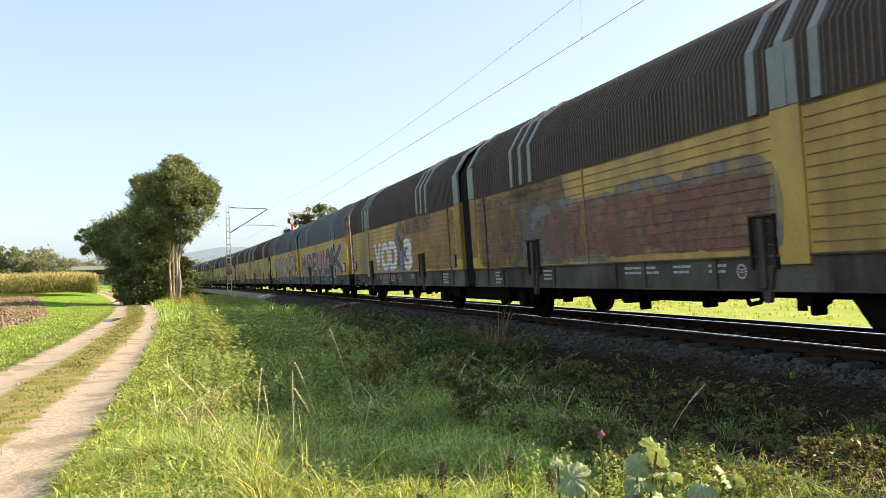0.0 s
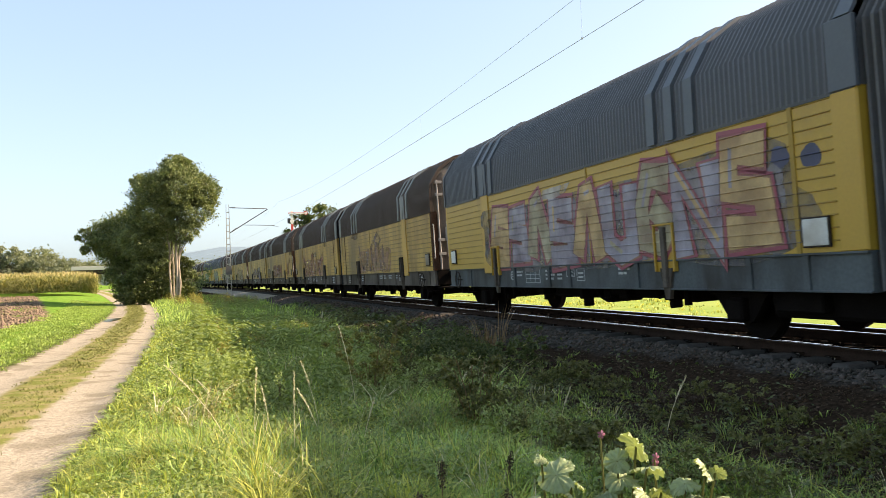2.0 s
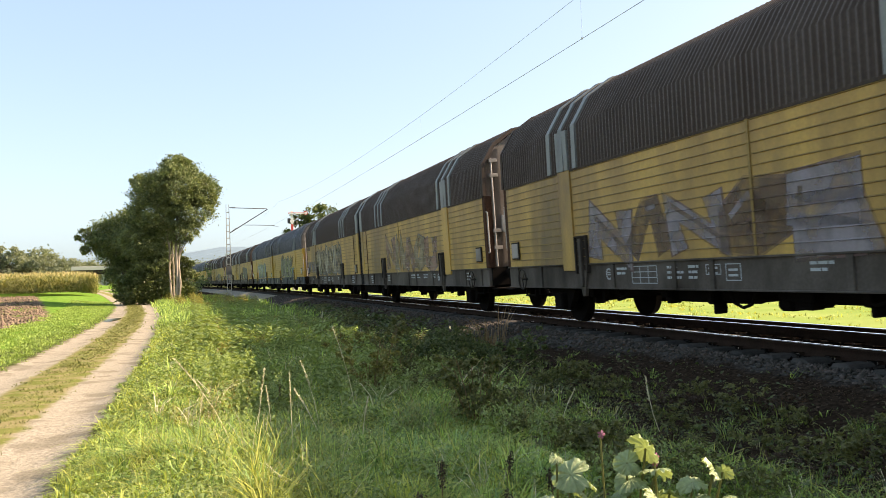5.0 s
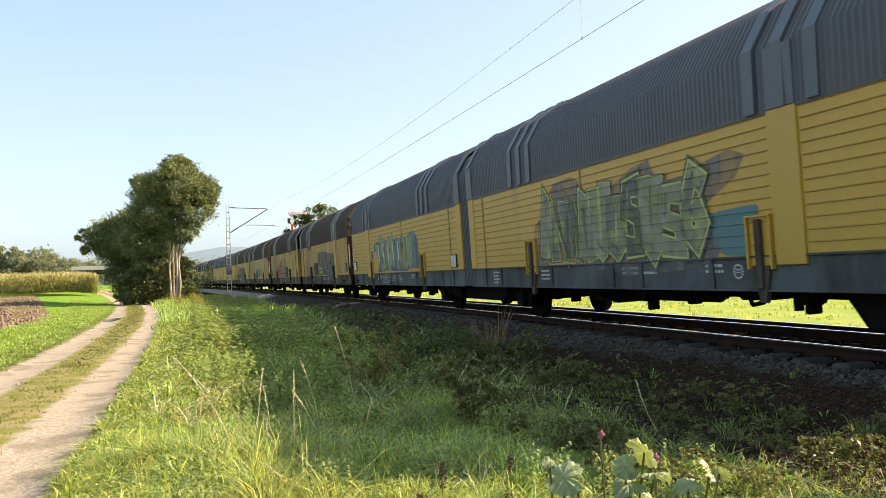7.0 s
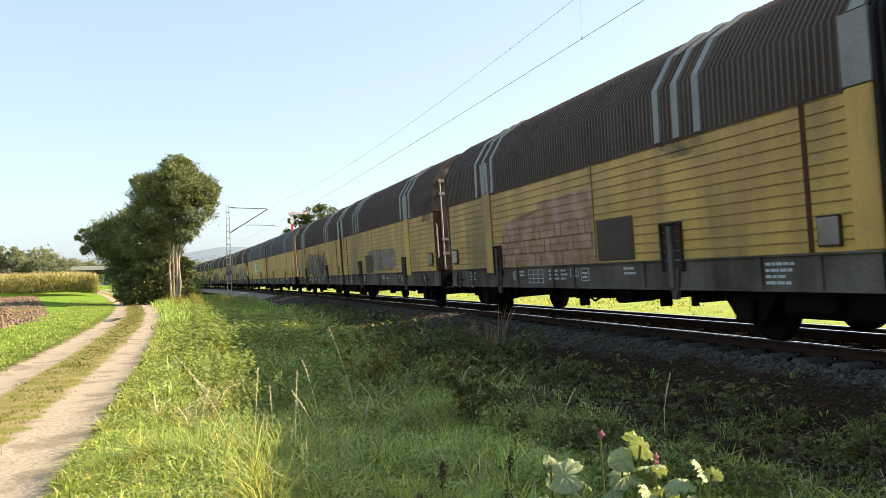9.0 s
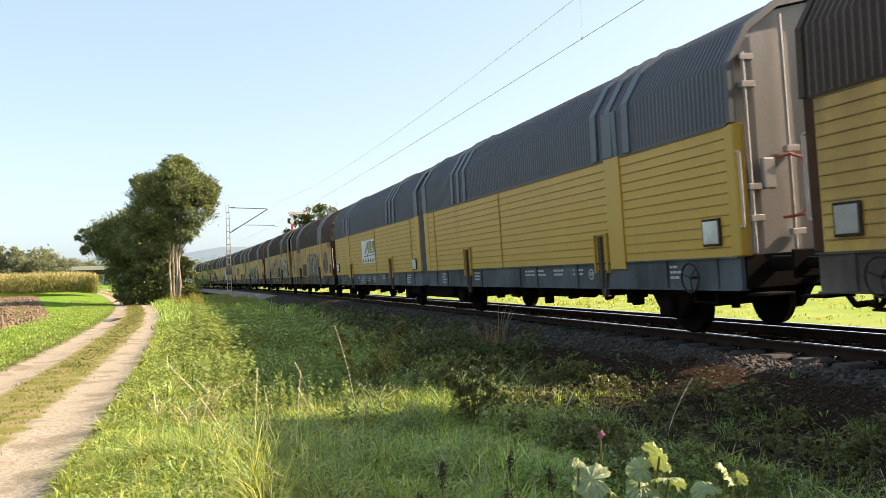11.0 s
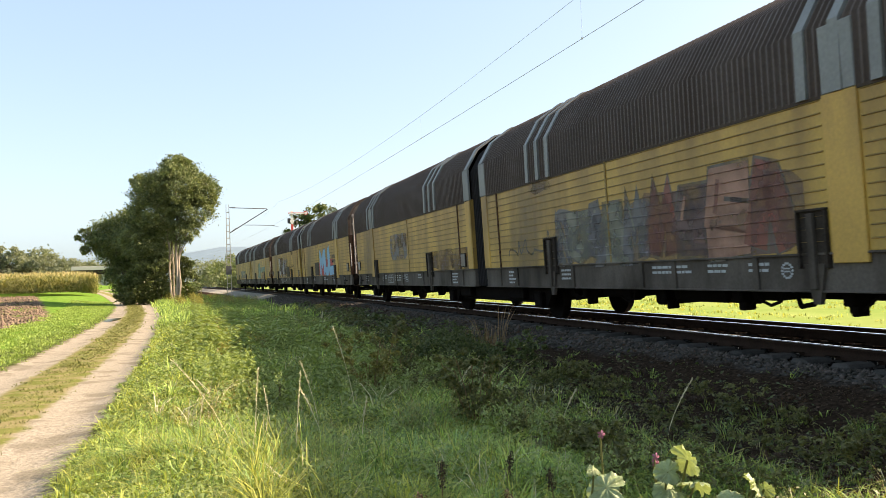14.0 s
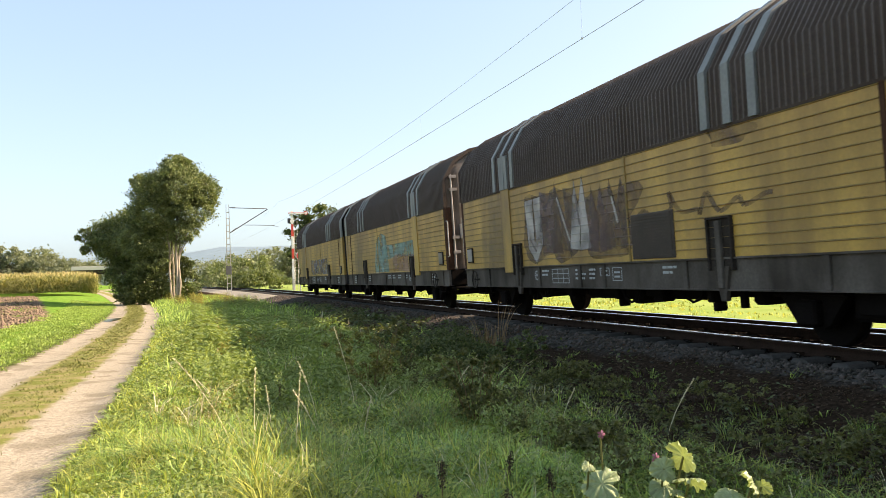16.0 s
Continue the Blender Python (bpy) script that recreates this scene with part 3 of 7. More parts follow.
def axle_guard_mesh(side):
    bm = bmesh.new()
    for sd in (side,):
        x0, x1 = sd * 0.98, sd * 1.10
        v = [(x, y, z) for x in (x0, x1) for y, z in ((-0.62, 0.72), (0.62, 0.72), (0.26, 0.28), (0.17, 0.24), (-0.17, 0.24), (-0.26, 0.28))]
        vs = [bm.verts.new(p) for p in v]
        bm.faces.new(vs[:6])
        bm.faces.new(vs[6:])
        for i in range(6):
            bm.faces.new((vs[i], vs[(i + 1) % 6], vs[6 + (i + 1) % 6], vs[6 + i]))
        add_box(bm, (sd * 0.95, -0.17, 0.27), (sd * 1.22, 0.17, 0.57), 0.03)
        for k in range(4):
            add_box(bm, (sd * 1.0, -0.6 + 0.06 * k, 0.60 + 0.03 * k), (sd * 1.14, 0.6 - 0.06 * k, 0.625 + 0.03 * k), 0)
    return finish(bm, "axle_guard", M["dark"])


def underframe_mesh(m, kind):
    bm = bmesh.new()
    r = random.Random(kind)
    y = sorted((m * (-7.0 + 0.1), m * (-7.0 + E_END - 0.05)))
    add_box(bm, (-1.25, y[0], Z_SILL + 0.03), (1.25, y[1], Z_BOT + 0.05), 0)
    add_box(bm, (-0.75, y[0], 0.60), (-0.62, y[1], 0.72), 0)
    add_box(bm, (0.62, y[0], 0.60), (0.75, y[1], 0.72), 0)
    for e, w, d in ((4.7, 0.6, 0.16), (6.3, 1.7, 0.21), (7.9, 0.3, 0.28), (9.3, 1.0, 0.18), (10.4, 0.3, 0.22)):
        e += r.uniform(-0.4, 0.4)
        yy = m * (-7.0 + e)
        add_box(bm, (-0.95, yy - w / 2, Z_SILL - d), (-0.25, yy + w / 2, Z_SILL + 0.05), 0.05)
    for e, w, d in ((3.3, 0.16, 0.30), (5.5, 0.22, 0.30), (7.1, 0.12, 0.34), (8.6, 0.5, 0.24), (9.9, 0.14, 0.32), (12.7, 0.2, 0.26)):
        yy = m * (-7.0 + e + r.uniform(-0.3, 0.3))
        dd = d * r.uniform(0.75, 1.1)
        add_box(bm, (-1.12, yy - w / 2, Z_SILL - dd * 0.6), (-0.8, yy + w / 2, Z_SILL + 0.05), 0.02)
        add_box(bm, (-1.05, yy - w * 0.3, Z_SILL - dd), (-0.85, yy + w * 0.3, Z_SILL - dd * 0.55), 0.02)
        add_tube(bm, (-0.95, yy - 0.4 * m, Z_SILL + 0.02), (-0.95, yy, Z_SILL - dd * 0.9), 0.018, 0.018, 5)
    for e in (4.4, 8.1, 10.0):
        ya = m * (-7.0 + e + r.uniform(-0.3, 0.3))
        lo = r.uniform(0.44, 0.54)
        add_bent_tube(bm, [(-1.1, ya, 0.70), (-1.1, ya + 0.12, lo + 0.05), (-1.1, ya + 0.3, lo), (-1.1, ya + 0.48, lo + 0.06), (-1.1, ya + 0.6, 0.70)], 0.022)
    add_tube(bm, (-0.5, m * -1.3, 0.56), (-0.5, m * 0.1, 0.56), 0.13, 0.13, 14)
    yy = m * (-7.0 + 4.0 + r.uniform(0, 0.4))
    add_bent_tube(bm, [(-0.9, yy, 0.68), (-0.9, yy + 0.06, 0.50), (-0.9, yy + 0.3, 0.46), (-0.9, yy + 0.38, 0.68)], 0.03)
    add_tube(bm, (-0.2, y[0] + 1, 0.52), (-0.2, y[1] - 1, 0.52), 0.03, 0.03, 6)
    for e in (0.7, 3.5, 10.4, 13.3):
        yy = m * (-7.0 + e)
        add_box(bm, (-1.0, yy - 0.05, 0.42), (-0.93, yy + 0.05, 0.7), 0)
        add_box(bm, (0.93, yy - 0.05, 0.42), (1.0, yy + 0.05, 0.7), 0)
    # close-set gear round the short coupling
    ya, yb = sorted((m * (-7.0 + 12.35), m * (-7.0 + 15.08)))
    add_box(bm, (-1.05, ya, 0.33), (0.2, yb, 0.75), 0.05)
    ya, yb = sorted((m * (-7.0 + 12.6), m * (-7.0 + 13.4)))
    add_box(bm, (-1.20, ya, 0.42), (-0.9, yb, 0.72), 0.02)
    for sd in (-1, 1):
        yy = m * (-7.0 + 0.9)
        add_box(bm, (sd * 1.30, yy - 0.28, 0.50), (sd * 1.0, yy + 0.28, 0.525), 0)
        add_box(bm, (sd * 1.29, yy - 0.26, 0.52), (sd * 1.26, yy - 0.22, 0.7), 0)
        add_box(bm, (sd * 1.29, yy + 0.22, 0.52), (sd * 1.26, yy + 0.26, 0.7), 0)
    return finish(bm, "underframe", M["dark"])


def end_wall_mesh(m, mat_):
    """The two big end doors, their section following the roof."""
    bm = bmesh.new()
    pts = [(-1.30, 1.12), (-1.30, 3.52), (-1.02, 3.98), (-0.56, 4.28), (0, 4.4), (0.56, 4.28), (1.02, 3.98), (1.30, 3.52), (1.30, 1.12)]
    rows = [[bm.verts.new((a, m * y, z)) for a, z in pts] for y in (-7.0 + 0.02, -7.0 + 0.14)]
    bm.faces.new(rows[0])
    bm.faces.new(rows[1])
    n = len(pts)
    for i in range(n):
        bm.faces.new((rows[0][i], rows[0][(i + 1) % n], rows[1][(i + 1) % n], rows[1][i]))
    add_box(bm, (-0.02, m * -7.03, 1.2), (0.02, m * -6.95, 4.3), 0.005)
    return finish(bm, "end_door", mat_)


def end_edge_mesh(m, mat_):
    """The flange where the roof ends over the doors."""
    bm = bmesh.new()
    rows = [[bm.verts.new((roof_point(i, o)[0], m * y, roof_point(i, o)[1])) for i in range(9)] for y, o in ((-7.06, 0.03), (-6.97, 0.03), (-7.06, -0.06), (-6.97, -0.06))]
    for p, q in ((0, 1), (0, 2), (1, 3), (2, 3)):
        for i in range(8):
            bm.faces.new((rows[p][i], rows[p][i + 1], rows[q][i + 1], rows[q][i]))
    return finish(bm, "roof_edge", mat_)


def end_post_mesh(m, mat_):
    bm = bmesh.new()
    for sd in (-1,):
        add_box(bm, (sd * 1.20, m * -7.05, Z_BOT), (sd * HW, m * -6.86, Z_TOP), 0.02)
    return finish(bm, "corner_post", mat_)


def grab_rail_mesh(m):
    bm = bmesh.new()
    for sd in (-1,):
        x, y = sd * (HW - 0.03), m * -7.11
        add_bent_tube(bm, [(x, m * -7.02, 2.45), (x, y, 2.42), (x, y, 1.50), (x, m * -7.02, 1.47)], 0.018)
    return finish(bm, "grab_rail", M["endbar"])


def lock_bars_mesh(m, bar):
    bm = bmesh.new()
    for x in (bar,):
        add_tube(bm, (x, m * -7.06, 1.15), (x, m * -7.06, 3.7 if x < -1 else 4.2), 0.024, 0.024, 8)
        for z in (1.55, 1.95, 3.25, 3.6) if x < -1 else (1.35, 2.42):
            add_box(bm, (x - 0.05, m * -7.09, z), (x + 0.15, m * -7.0, z + 0.08), 0.006)
    return finish(bm, "lock_bar", M["endbar"])


def handle_mesh(m):
    bm = bmesh.new()
    y = m * -7.13
    add_bent_tube(bm, [(-0.75, m * -7.05, 2.35), (-0.6, y, 2.38), (-0.42, y, 2.34), (-0.38, y, 2.2), (-0.38, y, 1.72), (-0.45, y, 1.6), (-0.7, m * -7.05, 1.58)], 0.02)
    return finish(bm, "door_handle", M["redrail"])


def buffers_mesh(m, side):
    bm = bmesh.new()
    for sd in (side,):
        add_tube(bm, (sd * 0.875, m * -7.0, 1.0), (sd * 0.875, m * -7.45, 1.0), 0.10, 0.09, 14)
        add_tube(bm, (sd * 0.875, m * -7.45, 1.0), (sd * 0.875, m * -7.735, 1.0), 0.07, 0.07, 12)
        add_box(bm, (sd * 0.875 - 0.24, m * -7.70, 0.83), (sd * 0.875 + 0.24, m * -7.738, 1.17), 0.015)
    return finish(bm, "buffer", M["dark"])


def headstock_mesh(m):
    bm = bmesh.new()
    add_box(bm, (-1.3, m * -7.03, 0.70), (1.3, m * -6.9, 1.13), 0.01)
    add_box(bm, (-0.06, m * -7.35, 0.92), (0.06, m * -7.0, 1.05), 0.02)
    add_bent_tube(bm, [(0.3, m * -7.05, 0.85), (0.3, m * -7.4, 0.55), (0.2, m * -7.73, 0.5)], 0.035)
    add_bent_tube(bm, [(-0.1, m * -7.1, 0.85), (-0.1, m * -7.5, 0.42), (-0.05, m * -7.73, 0.45)], 0.04)
    add_box(bm, (-1.32, m * -7.4, 0.62), (-0.9, m * -7.0, 0.65), 0.005)
    return finish(bm, "headstock", M["dark"])


def bellows_mesh(m, mat_):
    """The pleated sleeve between two halves."""
    bm = bmesh.new()
    pts = [(-1.31, 0.70), (-1.31, 3.50), (-1.03, 3.96), (-0.55, 4.29), (0.0, 4.41), (0.55, 4.29), (1.03, 3.96), (1.31, 3.50), (1.31, 0.70)]
    rows = []
    for k in range(25):
        g = 0.90 if k % 3 == 2 else 1.0
        rows.append([bm.verts.new((a * g, m * (7.28 + k * 0.038), z if z < 1.1 else z * (0.985 + 0.015 * g))) for a, z in pts])
    for r0, r1 in zip(rows[:-1], rows[1:]):
        for i in range(len(pts)):
            j = (i + 1) % len(pts)
            bm.faces.new((r0[i], r0[j], r1[j], r1[i]))
    return finish(bm, "bellows", mat_)


LETTERED = {1: ((10.2, 9.6, 3), (7.0, 5.9, 2), (5.6, 5.1, 2), (4.75, 4.3, 2), (12.9, 12.45, 4), (1.6, 1.3, 3)),
            -1: ((4.72, 5.05, 2), (6.2, 6.66, 3), (6.74, 7.04, 3), (9.1, 9.5, 2), (12.5, 13.0, 4), (1.5, 1.9, 3))}


def stencil_mesh(m, kind):
    """Lettering on the sill, too small to read: rows of bars, ruled boxes, a round stamp."""
    bm = bmesh.new()
    r = random.Random(50 + kind)
    x0, x1 = -HW + 0.013, -HW + 0.0085

    def bar(e0, e1, z0, z1):
        ya, yb = sorted((m * (-7.0 + e0), m * (-7.0 + e1)))
        add_box(bm, (x0, ya, z0), (x1, yb, z1), 0)

    def ruled(e0, e1, z0, z1, n):
        for i in range(n + 1):
            z = z0 + (z1 - z0) * i / n
            bar(e0, e1, z - 0.006, z + 0.006)
        for k in range(4 if n > 2 else 2):
            e = e0 + (e1 - e0) * k / (3 if n > 2 else 1)
            bar(e - 0.006, e + 0.006, z0, z1)

    for e0, e1, rows in LETTERED[m]:
        if r.random() < 0.15:
            continue
        for i in range(rows):
            z = 1.03 - i * 0.075
            e, end = e0, e0 + (e1 - e0) * r.uniform(0.6, 1.0)
            sgn = 1 if e1 > e0 else -1
            while sgn * (end - e) > 0.04:
                w = min(r.uniform(0.05, 0.16), sgn * (end - e))
                bar(e, e + sgn * w, z - 0.036, z)
                e += sgn * (w + 0.022)
    if m < 0:
        ruled(5.2, 5.92, 0.78, 1.04, 3)
        ruled(7.15, 7.47, 0.90, 1.03, 1)
        ruled(7.58, 7.88, 0.82, 1.03, 1)
        for z in (0.93, 1.0):
            bar(7.2, 7.4, z - 0.03, z)
            bar(7.63, 7.82, z - 0.06, z - 0.03)
    e = 4.06 if m > 0 else 4.45
    for k in range(14):
        a = 2 * math.pi * k / 14
        bar(e + 0.085 * math.cos(a) - 0.018, e + 0.085 * math.cos(a) + 0.018, 0.93 + 0.085 * math.sin(a) - 0.012, 0.93 + 0.085 * math.sin(a) + 0.012)
    for z in (0.91, 0.945):
        bar(e - 0.05, e + 0.05, z, z + 0.018)
    return finish(bm, "stencilled_lettering", M["stencil"])


def placard_mesh(m, mat_, grow, e=0.50, half=0.16):
    y = m * (-7.0 + e)
    bm = bmesh.new()
    z_ = 1.30 if e < 7 else 1.20
    w, h0, h1 = half + grow, z_ - grow, z_ + 0.30 + grow
    add_box(bm, (-HW - 0.01, y - w, h0), (-HW - 0.05 + grow * 0.4, y + w, h1), 0.006)
    return finish(bm, "placard", mat_)


def hand_wheel_mesh(m, piece):
    """The wheel's rim (0), its spokes (1 to 3) and its spindle (4)."""
    bm = bmesh.new()
    y = m * (-7.0 + 0.95)
    c = Vector((-HW - 0.10, y, 0.86))
    if piece == 0:
        rings = [[bm.verts.new(c + Vector((0.014 * math.sin(b), (0.20 + 0.014 * math.cos(b)) * math.cos(a), (0.20 + 0.014 * math.cos(b)) * math.sin(a)))) for b in np.linspace(0, 2 * math.pi, 7)[:-1]]
                 for a in np.linspace(0, 2 * math.pi, 25)[:-1]]
        for p, q in zip(rings, rings[1:] + rings[:1]):
            for b in range(6):
                bm.faces.new((p[b], p[(b + 1) % 6], q[(b + 1) % 6], q[b]))
    elif piece < 4:
        t = (0.3, 2.4, 4.5)[piece - 1]
        add_tube(bm, c, c + Vector((0, 0.2 * math.cos(t), 0.2 * math.sin(t))), 0.01, 0.01, 5)
    else:
        add_tube(bm, c, (-HW + 0.02, y, 0.86), 0.02, 0.02, 6)
    return finish(bm, "hand_wheel", M["pocket"], piece == 0)


def build_half(m, new_type, vent, kind):
    """One half of a wagon. m = 1: its open end faces the train's front; -1: its rear."""
    look_ = "blue-grey ribbed roof" if new_type else "weathered dark brown ribbed roof"
    top = new("car_carrier_wagon")
    yel, rdg = (M["yellow_new"], M["ridge_new"]) if new_type else (M["yellow"], M["ridge"])
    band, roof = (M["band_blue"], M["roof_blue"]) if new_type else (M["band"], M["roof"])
    k = (m, new_type)
    attach("side_panel", cached(("core", *k), lambda: core_mesh(m, yel)), top, "yellow painted steel side wall")
    zrows = [Z_BOT + 0.13 + i * 0.1385 for i in range(12)]
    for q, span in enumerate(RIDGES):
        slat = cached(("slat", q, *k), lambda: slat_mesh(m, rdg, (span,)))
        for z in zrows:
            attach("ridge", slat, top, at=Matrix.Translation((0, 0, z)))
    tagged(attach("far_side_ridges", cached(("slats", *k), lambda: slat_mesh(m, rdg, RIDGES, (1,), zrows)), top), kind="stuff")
    rf = attach("roof_sheet", cached(("roof", *k), lambda: roof_sheet(m, new_type)), top, look_)
    for e in (2.5, 3.04, 3.56, 10.43, 10.92, 11.42):
        wid = 0.15 if not new_type else 0.20
        attach("roof_band", cached(("band", e, *k), lambda: roof_band(m, e, wid, 0.05, band)), rf, "flat band across the roof")
    attach("roof_panel", cached(("rp", *k), lambda: strip_mesh(m, 2.8, 3.27, Z_TOP, Z_EAVE - 0.03, 0.035, band, "roof_panel")), rf, "plain grey cover plate")
    attach("roof_panel", cached(("rp2", *k), lambda: strip_mesh(m, 13.95, 14.34, Z_TOP, Z_EAVE, 0.03, band, "roof_panel")), rf, "plain grey corner plate")
    attach("roof_band", cached(("band", "end", *k), lambda: roof_band(m, 14.2, 0.22, 0.045, band, 1, 7)), rf, "flat band at the roof's end")
    attach("gutter", cached(("gut", *k), lambda: strip_mesh(m, 0.05, 14.28, Z_TOP - 0.03, Z_TOP + 0.02, 0.012, roof, "gutter", bevel=0.004)), rf)
    attach("post", cached(("post", *k), lambda: strip_mesh(m, 2.80, 3.29, 1.0, Z_TOP, 0.028, yel, "post")), top, "smooth yellow upright post")
    attach("corner_plate", cached(("corner", *k), lambda: strip_mesh(m, 13.95, 14.33, Z_BOT, Z_TOP, 0.022, yel, "corner_plate", bevel=0.02)), top, "smooth yellow corner plate")
    attach("seam", cached(("seam", *k), lambda: strip_mesh(m, 8.20, 8.245, Z_BOT, Z_TOP - 0.02, 0.014, rdg, "seam", bevel=0)), top)
    attach("seam", cached(("seam2", *k), lambda: strip_mesh(m, 13.28, 13.35, Z_BOT, Z_TOP - 0.02, 0.014, rdg if new_type else M["rust"], "seam", bevel=0)), top)
    inner = yel if new_type else M["pocket"]
    for e0, e1, z0, z1 in ((3.34, 3.80, 0.95, 1.58), (10.3, 10.83, 0.95, 1.62)):
        pk = attach("pocket", cached(("pocket", e0, *k), lambda: pocket_mesh(m, e0, e1, z0, z1, inner, 0)), top, "recessed stanchion pocket")
        for piece in (1, 2, 3):
            attach("frame_head" if piece == 3 else "frame_side", cached(("pocket", piece, e0, *k), lambda: pocket_mesh(m, e0, e1, z0, z1, inner, piece)), pk)
        attach("stanchion", cached(("stanchion", e0, *k), lambda: finish(box((-HW - 0.07, m * (-7.0 + (e0 + e1) / 2) - 0.05, 0.72), (-HW - 0.01, m * (-7.0 + (e0 + e1) / 2) + 0.05, z1 - 0.02), 0.008), "stanchion", M["sill"])), pk)
        attach("lashing_bracket", cached("bracket", lambda: bracket_mesh(1)), top, at=Matrix.Translation((0, m * (-7.0 + (e0 + e1) / 2), 0)))
    if vent:
        attach("vent", cached(("vent", m), lambda: vent_mesh(m)), top, "dirty slatted ventilation grille")
    sill = attach("sill_beam", cached(("sill", *k), lambda: sill_mesh(m, M["sill_new"] if new_type else M["sill"])), top, "grime-covered dark grey side sill")
    attach("stencilled_lettering", cached(("stencil", m, kind % 4), lambda: stencil_mesh(m, kind % 4)), sill, "small faded white lettering")
    tagged(sill.children[0], kind="stuff")
    attach("placard", cached(("placard", m), lambda: placard_mesh(m, M["pocket"], 0.03)), top, "dark placard frame")
    attach("placard_sheet", cached(("placard2", *k), lambda: placard_mesh(m, M["white"] if new_type else M["sheet_dirty"], 0.0)), top, "white paper placard")
    if m < 0:
        wide = 0.19 if new_type else 0.15
        attach("notice_frame", cached(("notice", *k), lambda: placard_mesh(m, M["pocket"], 0.02, 13.62, wide)), top, "dark notice frame")
        attach("notice_board", cached(("notice2", *k), lambda: placard_mesh(m, M["white"] if new_type else M["sheet_dirty"], 0.0, 13.62, wide)), top, "white notice board")
    wheel = attach("hand_wheel", cached(("wheel", m), lambda: hand_wheel_mesh(m, 0)), top, "dark grimy brake hand wheel")
    for piece in (1, 2, 3, 4):
        attach("spindle" if piece == 4 else "spoke", cached(("wheel", m, piece), lambda: hand_wheel_mesh(m, piece)), wheel)
    attach("underframe", cached(("under", m, kind % 3), lambda: underframe_mesh(m, kind % 3)), top, "black underframe with brake gear")
    for e in (2.05, 11.80):
        y = m * (-7.0 + e)
        attach("wheelset", cached("wheelset", wheelset_mesh), top, at=Matrix.Translation((0, y, 0)))
        for sd in (-1, 1):
            attach("axle_guard", cached(("guard", sd), lambda: axle_guard_mesh(sd)), top, at=Matrix.Translation((0, y, 0)))
    # the open end
    attach("end_door", cached(("endwall", *k), lambda: end_wall_mesh(m, M["endwall"] if new_type else M["endwall_old"])), top, "pale grey metal end doors" if new_type else "rust-stained grey metal end doors")
    attach("roof_edge", cached(("edge", *k), lambda: end_edge_mesh(m, roof)), top)
    attach("corner_post", cached(("epost", *k), lambda: end_post_mesh(m, yel if new_type else M["rust"])), top)
    attach("grab_rail", cached(("grab", m), lambda: grab_rail_mesh(m)), top)
    for bar in (-1.16, -0.55):
        attach("lock_bar", cached(("lock", m, bar), lambda: lock_bars_mesh(m, bar)), top)
    attach("lock_box", cached(("lockbox", m), lambda: finish(box((-0.98, m * -7.10, 1.95), (-0.80, m * -7.0, 2.35), 0.02), "lock_box", M["endbar"])), top)
    attach("door_handle", cached(("handle", m), lambda: handle_mesh(m)), top, "red bent tube handle")
    attach("headstock", cached(("headstock", m), lambda: headstock_mesh(m)), top)
    for sd in (-1, 1):
        attach("buffer", cached(("buffer", m, sd), lambda: buffers_mesh(m, sd)), top)
    if m > 0:
        attach("bellows", cached(("bellows", new_type), lambda: bellows_mesh(m, M["bellows_grey"] if new_type else M["bellows"])), top, "pleated sleeve between the halves")
    return top


# halves in order from the front; type, vents
# pairs -2 and -1 stay out of view, added ahead to cast shadow
PAIRS = {-2: (False, False), -1: (False, False), 0: (False, False), 1: (True, False), 2: (False, False), 3: (False, False), 4: (False, False), 5: (True, False),
         6: (False, True), 7: (False, True), 8: (True, False), 9: (False, True), 10: (False, False), 11: (False, True), 12: (False, False)}
HALVES = {}
for j, (new_type, vent) in PAIRS.items():
    for half, m in (("a", 1), ("b", -1)):
        w = build_half(m, new_type, vent, j * 2 + (half == "b"))
        HALVES[(j, half)] = w
        tagged(w, "yellow closed car carrier wagon with " + ("blue-grey ribbed roof, clean paint" if new_type else "dark weathered ribbed roof, dirty paint"),
               "railway wagon", "wagons of the train")


def travelled(t):
    return 22.08 * t + 0.00874 * t * t


def wagon_rows(j, half):
    u = 4.08 + 31.0 * j + (7.75 if half == "a" else 23.25)
    return [(t, track_pose(u - travelled(t))) for t in (0, 2, 4, 6, 8, 10, 12, 14, 16)]


# ---- sprayed paint on the wagon sides ----
def spray(name, col, cover=1.0, scale=1.6):
    """Spray paint; cover < 1: worn thin in patches, so that the yellow shows through."""
    m = shade(name, col, 0.5, 0, 0.14, 1.5, 30, 0.02, tuple(c * 0.55 for c in col), 0.70, 0.12, 0.3)
    if cover < 1.0:
        nt = m.node_tree
        nd, ln = nt.nodes, nt.links
        tc, n = nd.new("ShaderNodeTexCoord"), nd.new("ShaderNodeTexNoise")
        n.inputs["Scale"].default_value, n.inputs["Detail"].default_value = scale * 1.3, 8.0
        ln.new(tc.outputs["Object"], n.inputs["Vector"])
        mr = nd.new("ShaderNodeMapRange")
        mr.inputs[1].default_value, mr.inputs[2].default_value = 0.36, 0.64
        mr.inputs[3].default_value, mr.inputs[4].default_value = max(0, cover - 0.32), min(1, cover + 0.22)
        ln.new(n.outputs[0], mr.inputs[0])
        ln.new(mr.outputs[0], nd["Principled BSDF"].inputs["Alpha"])
    return m


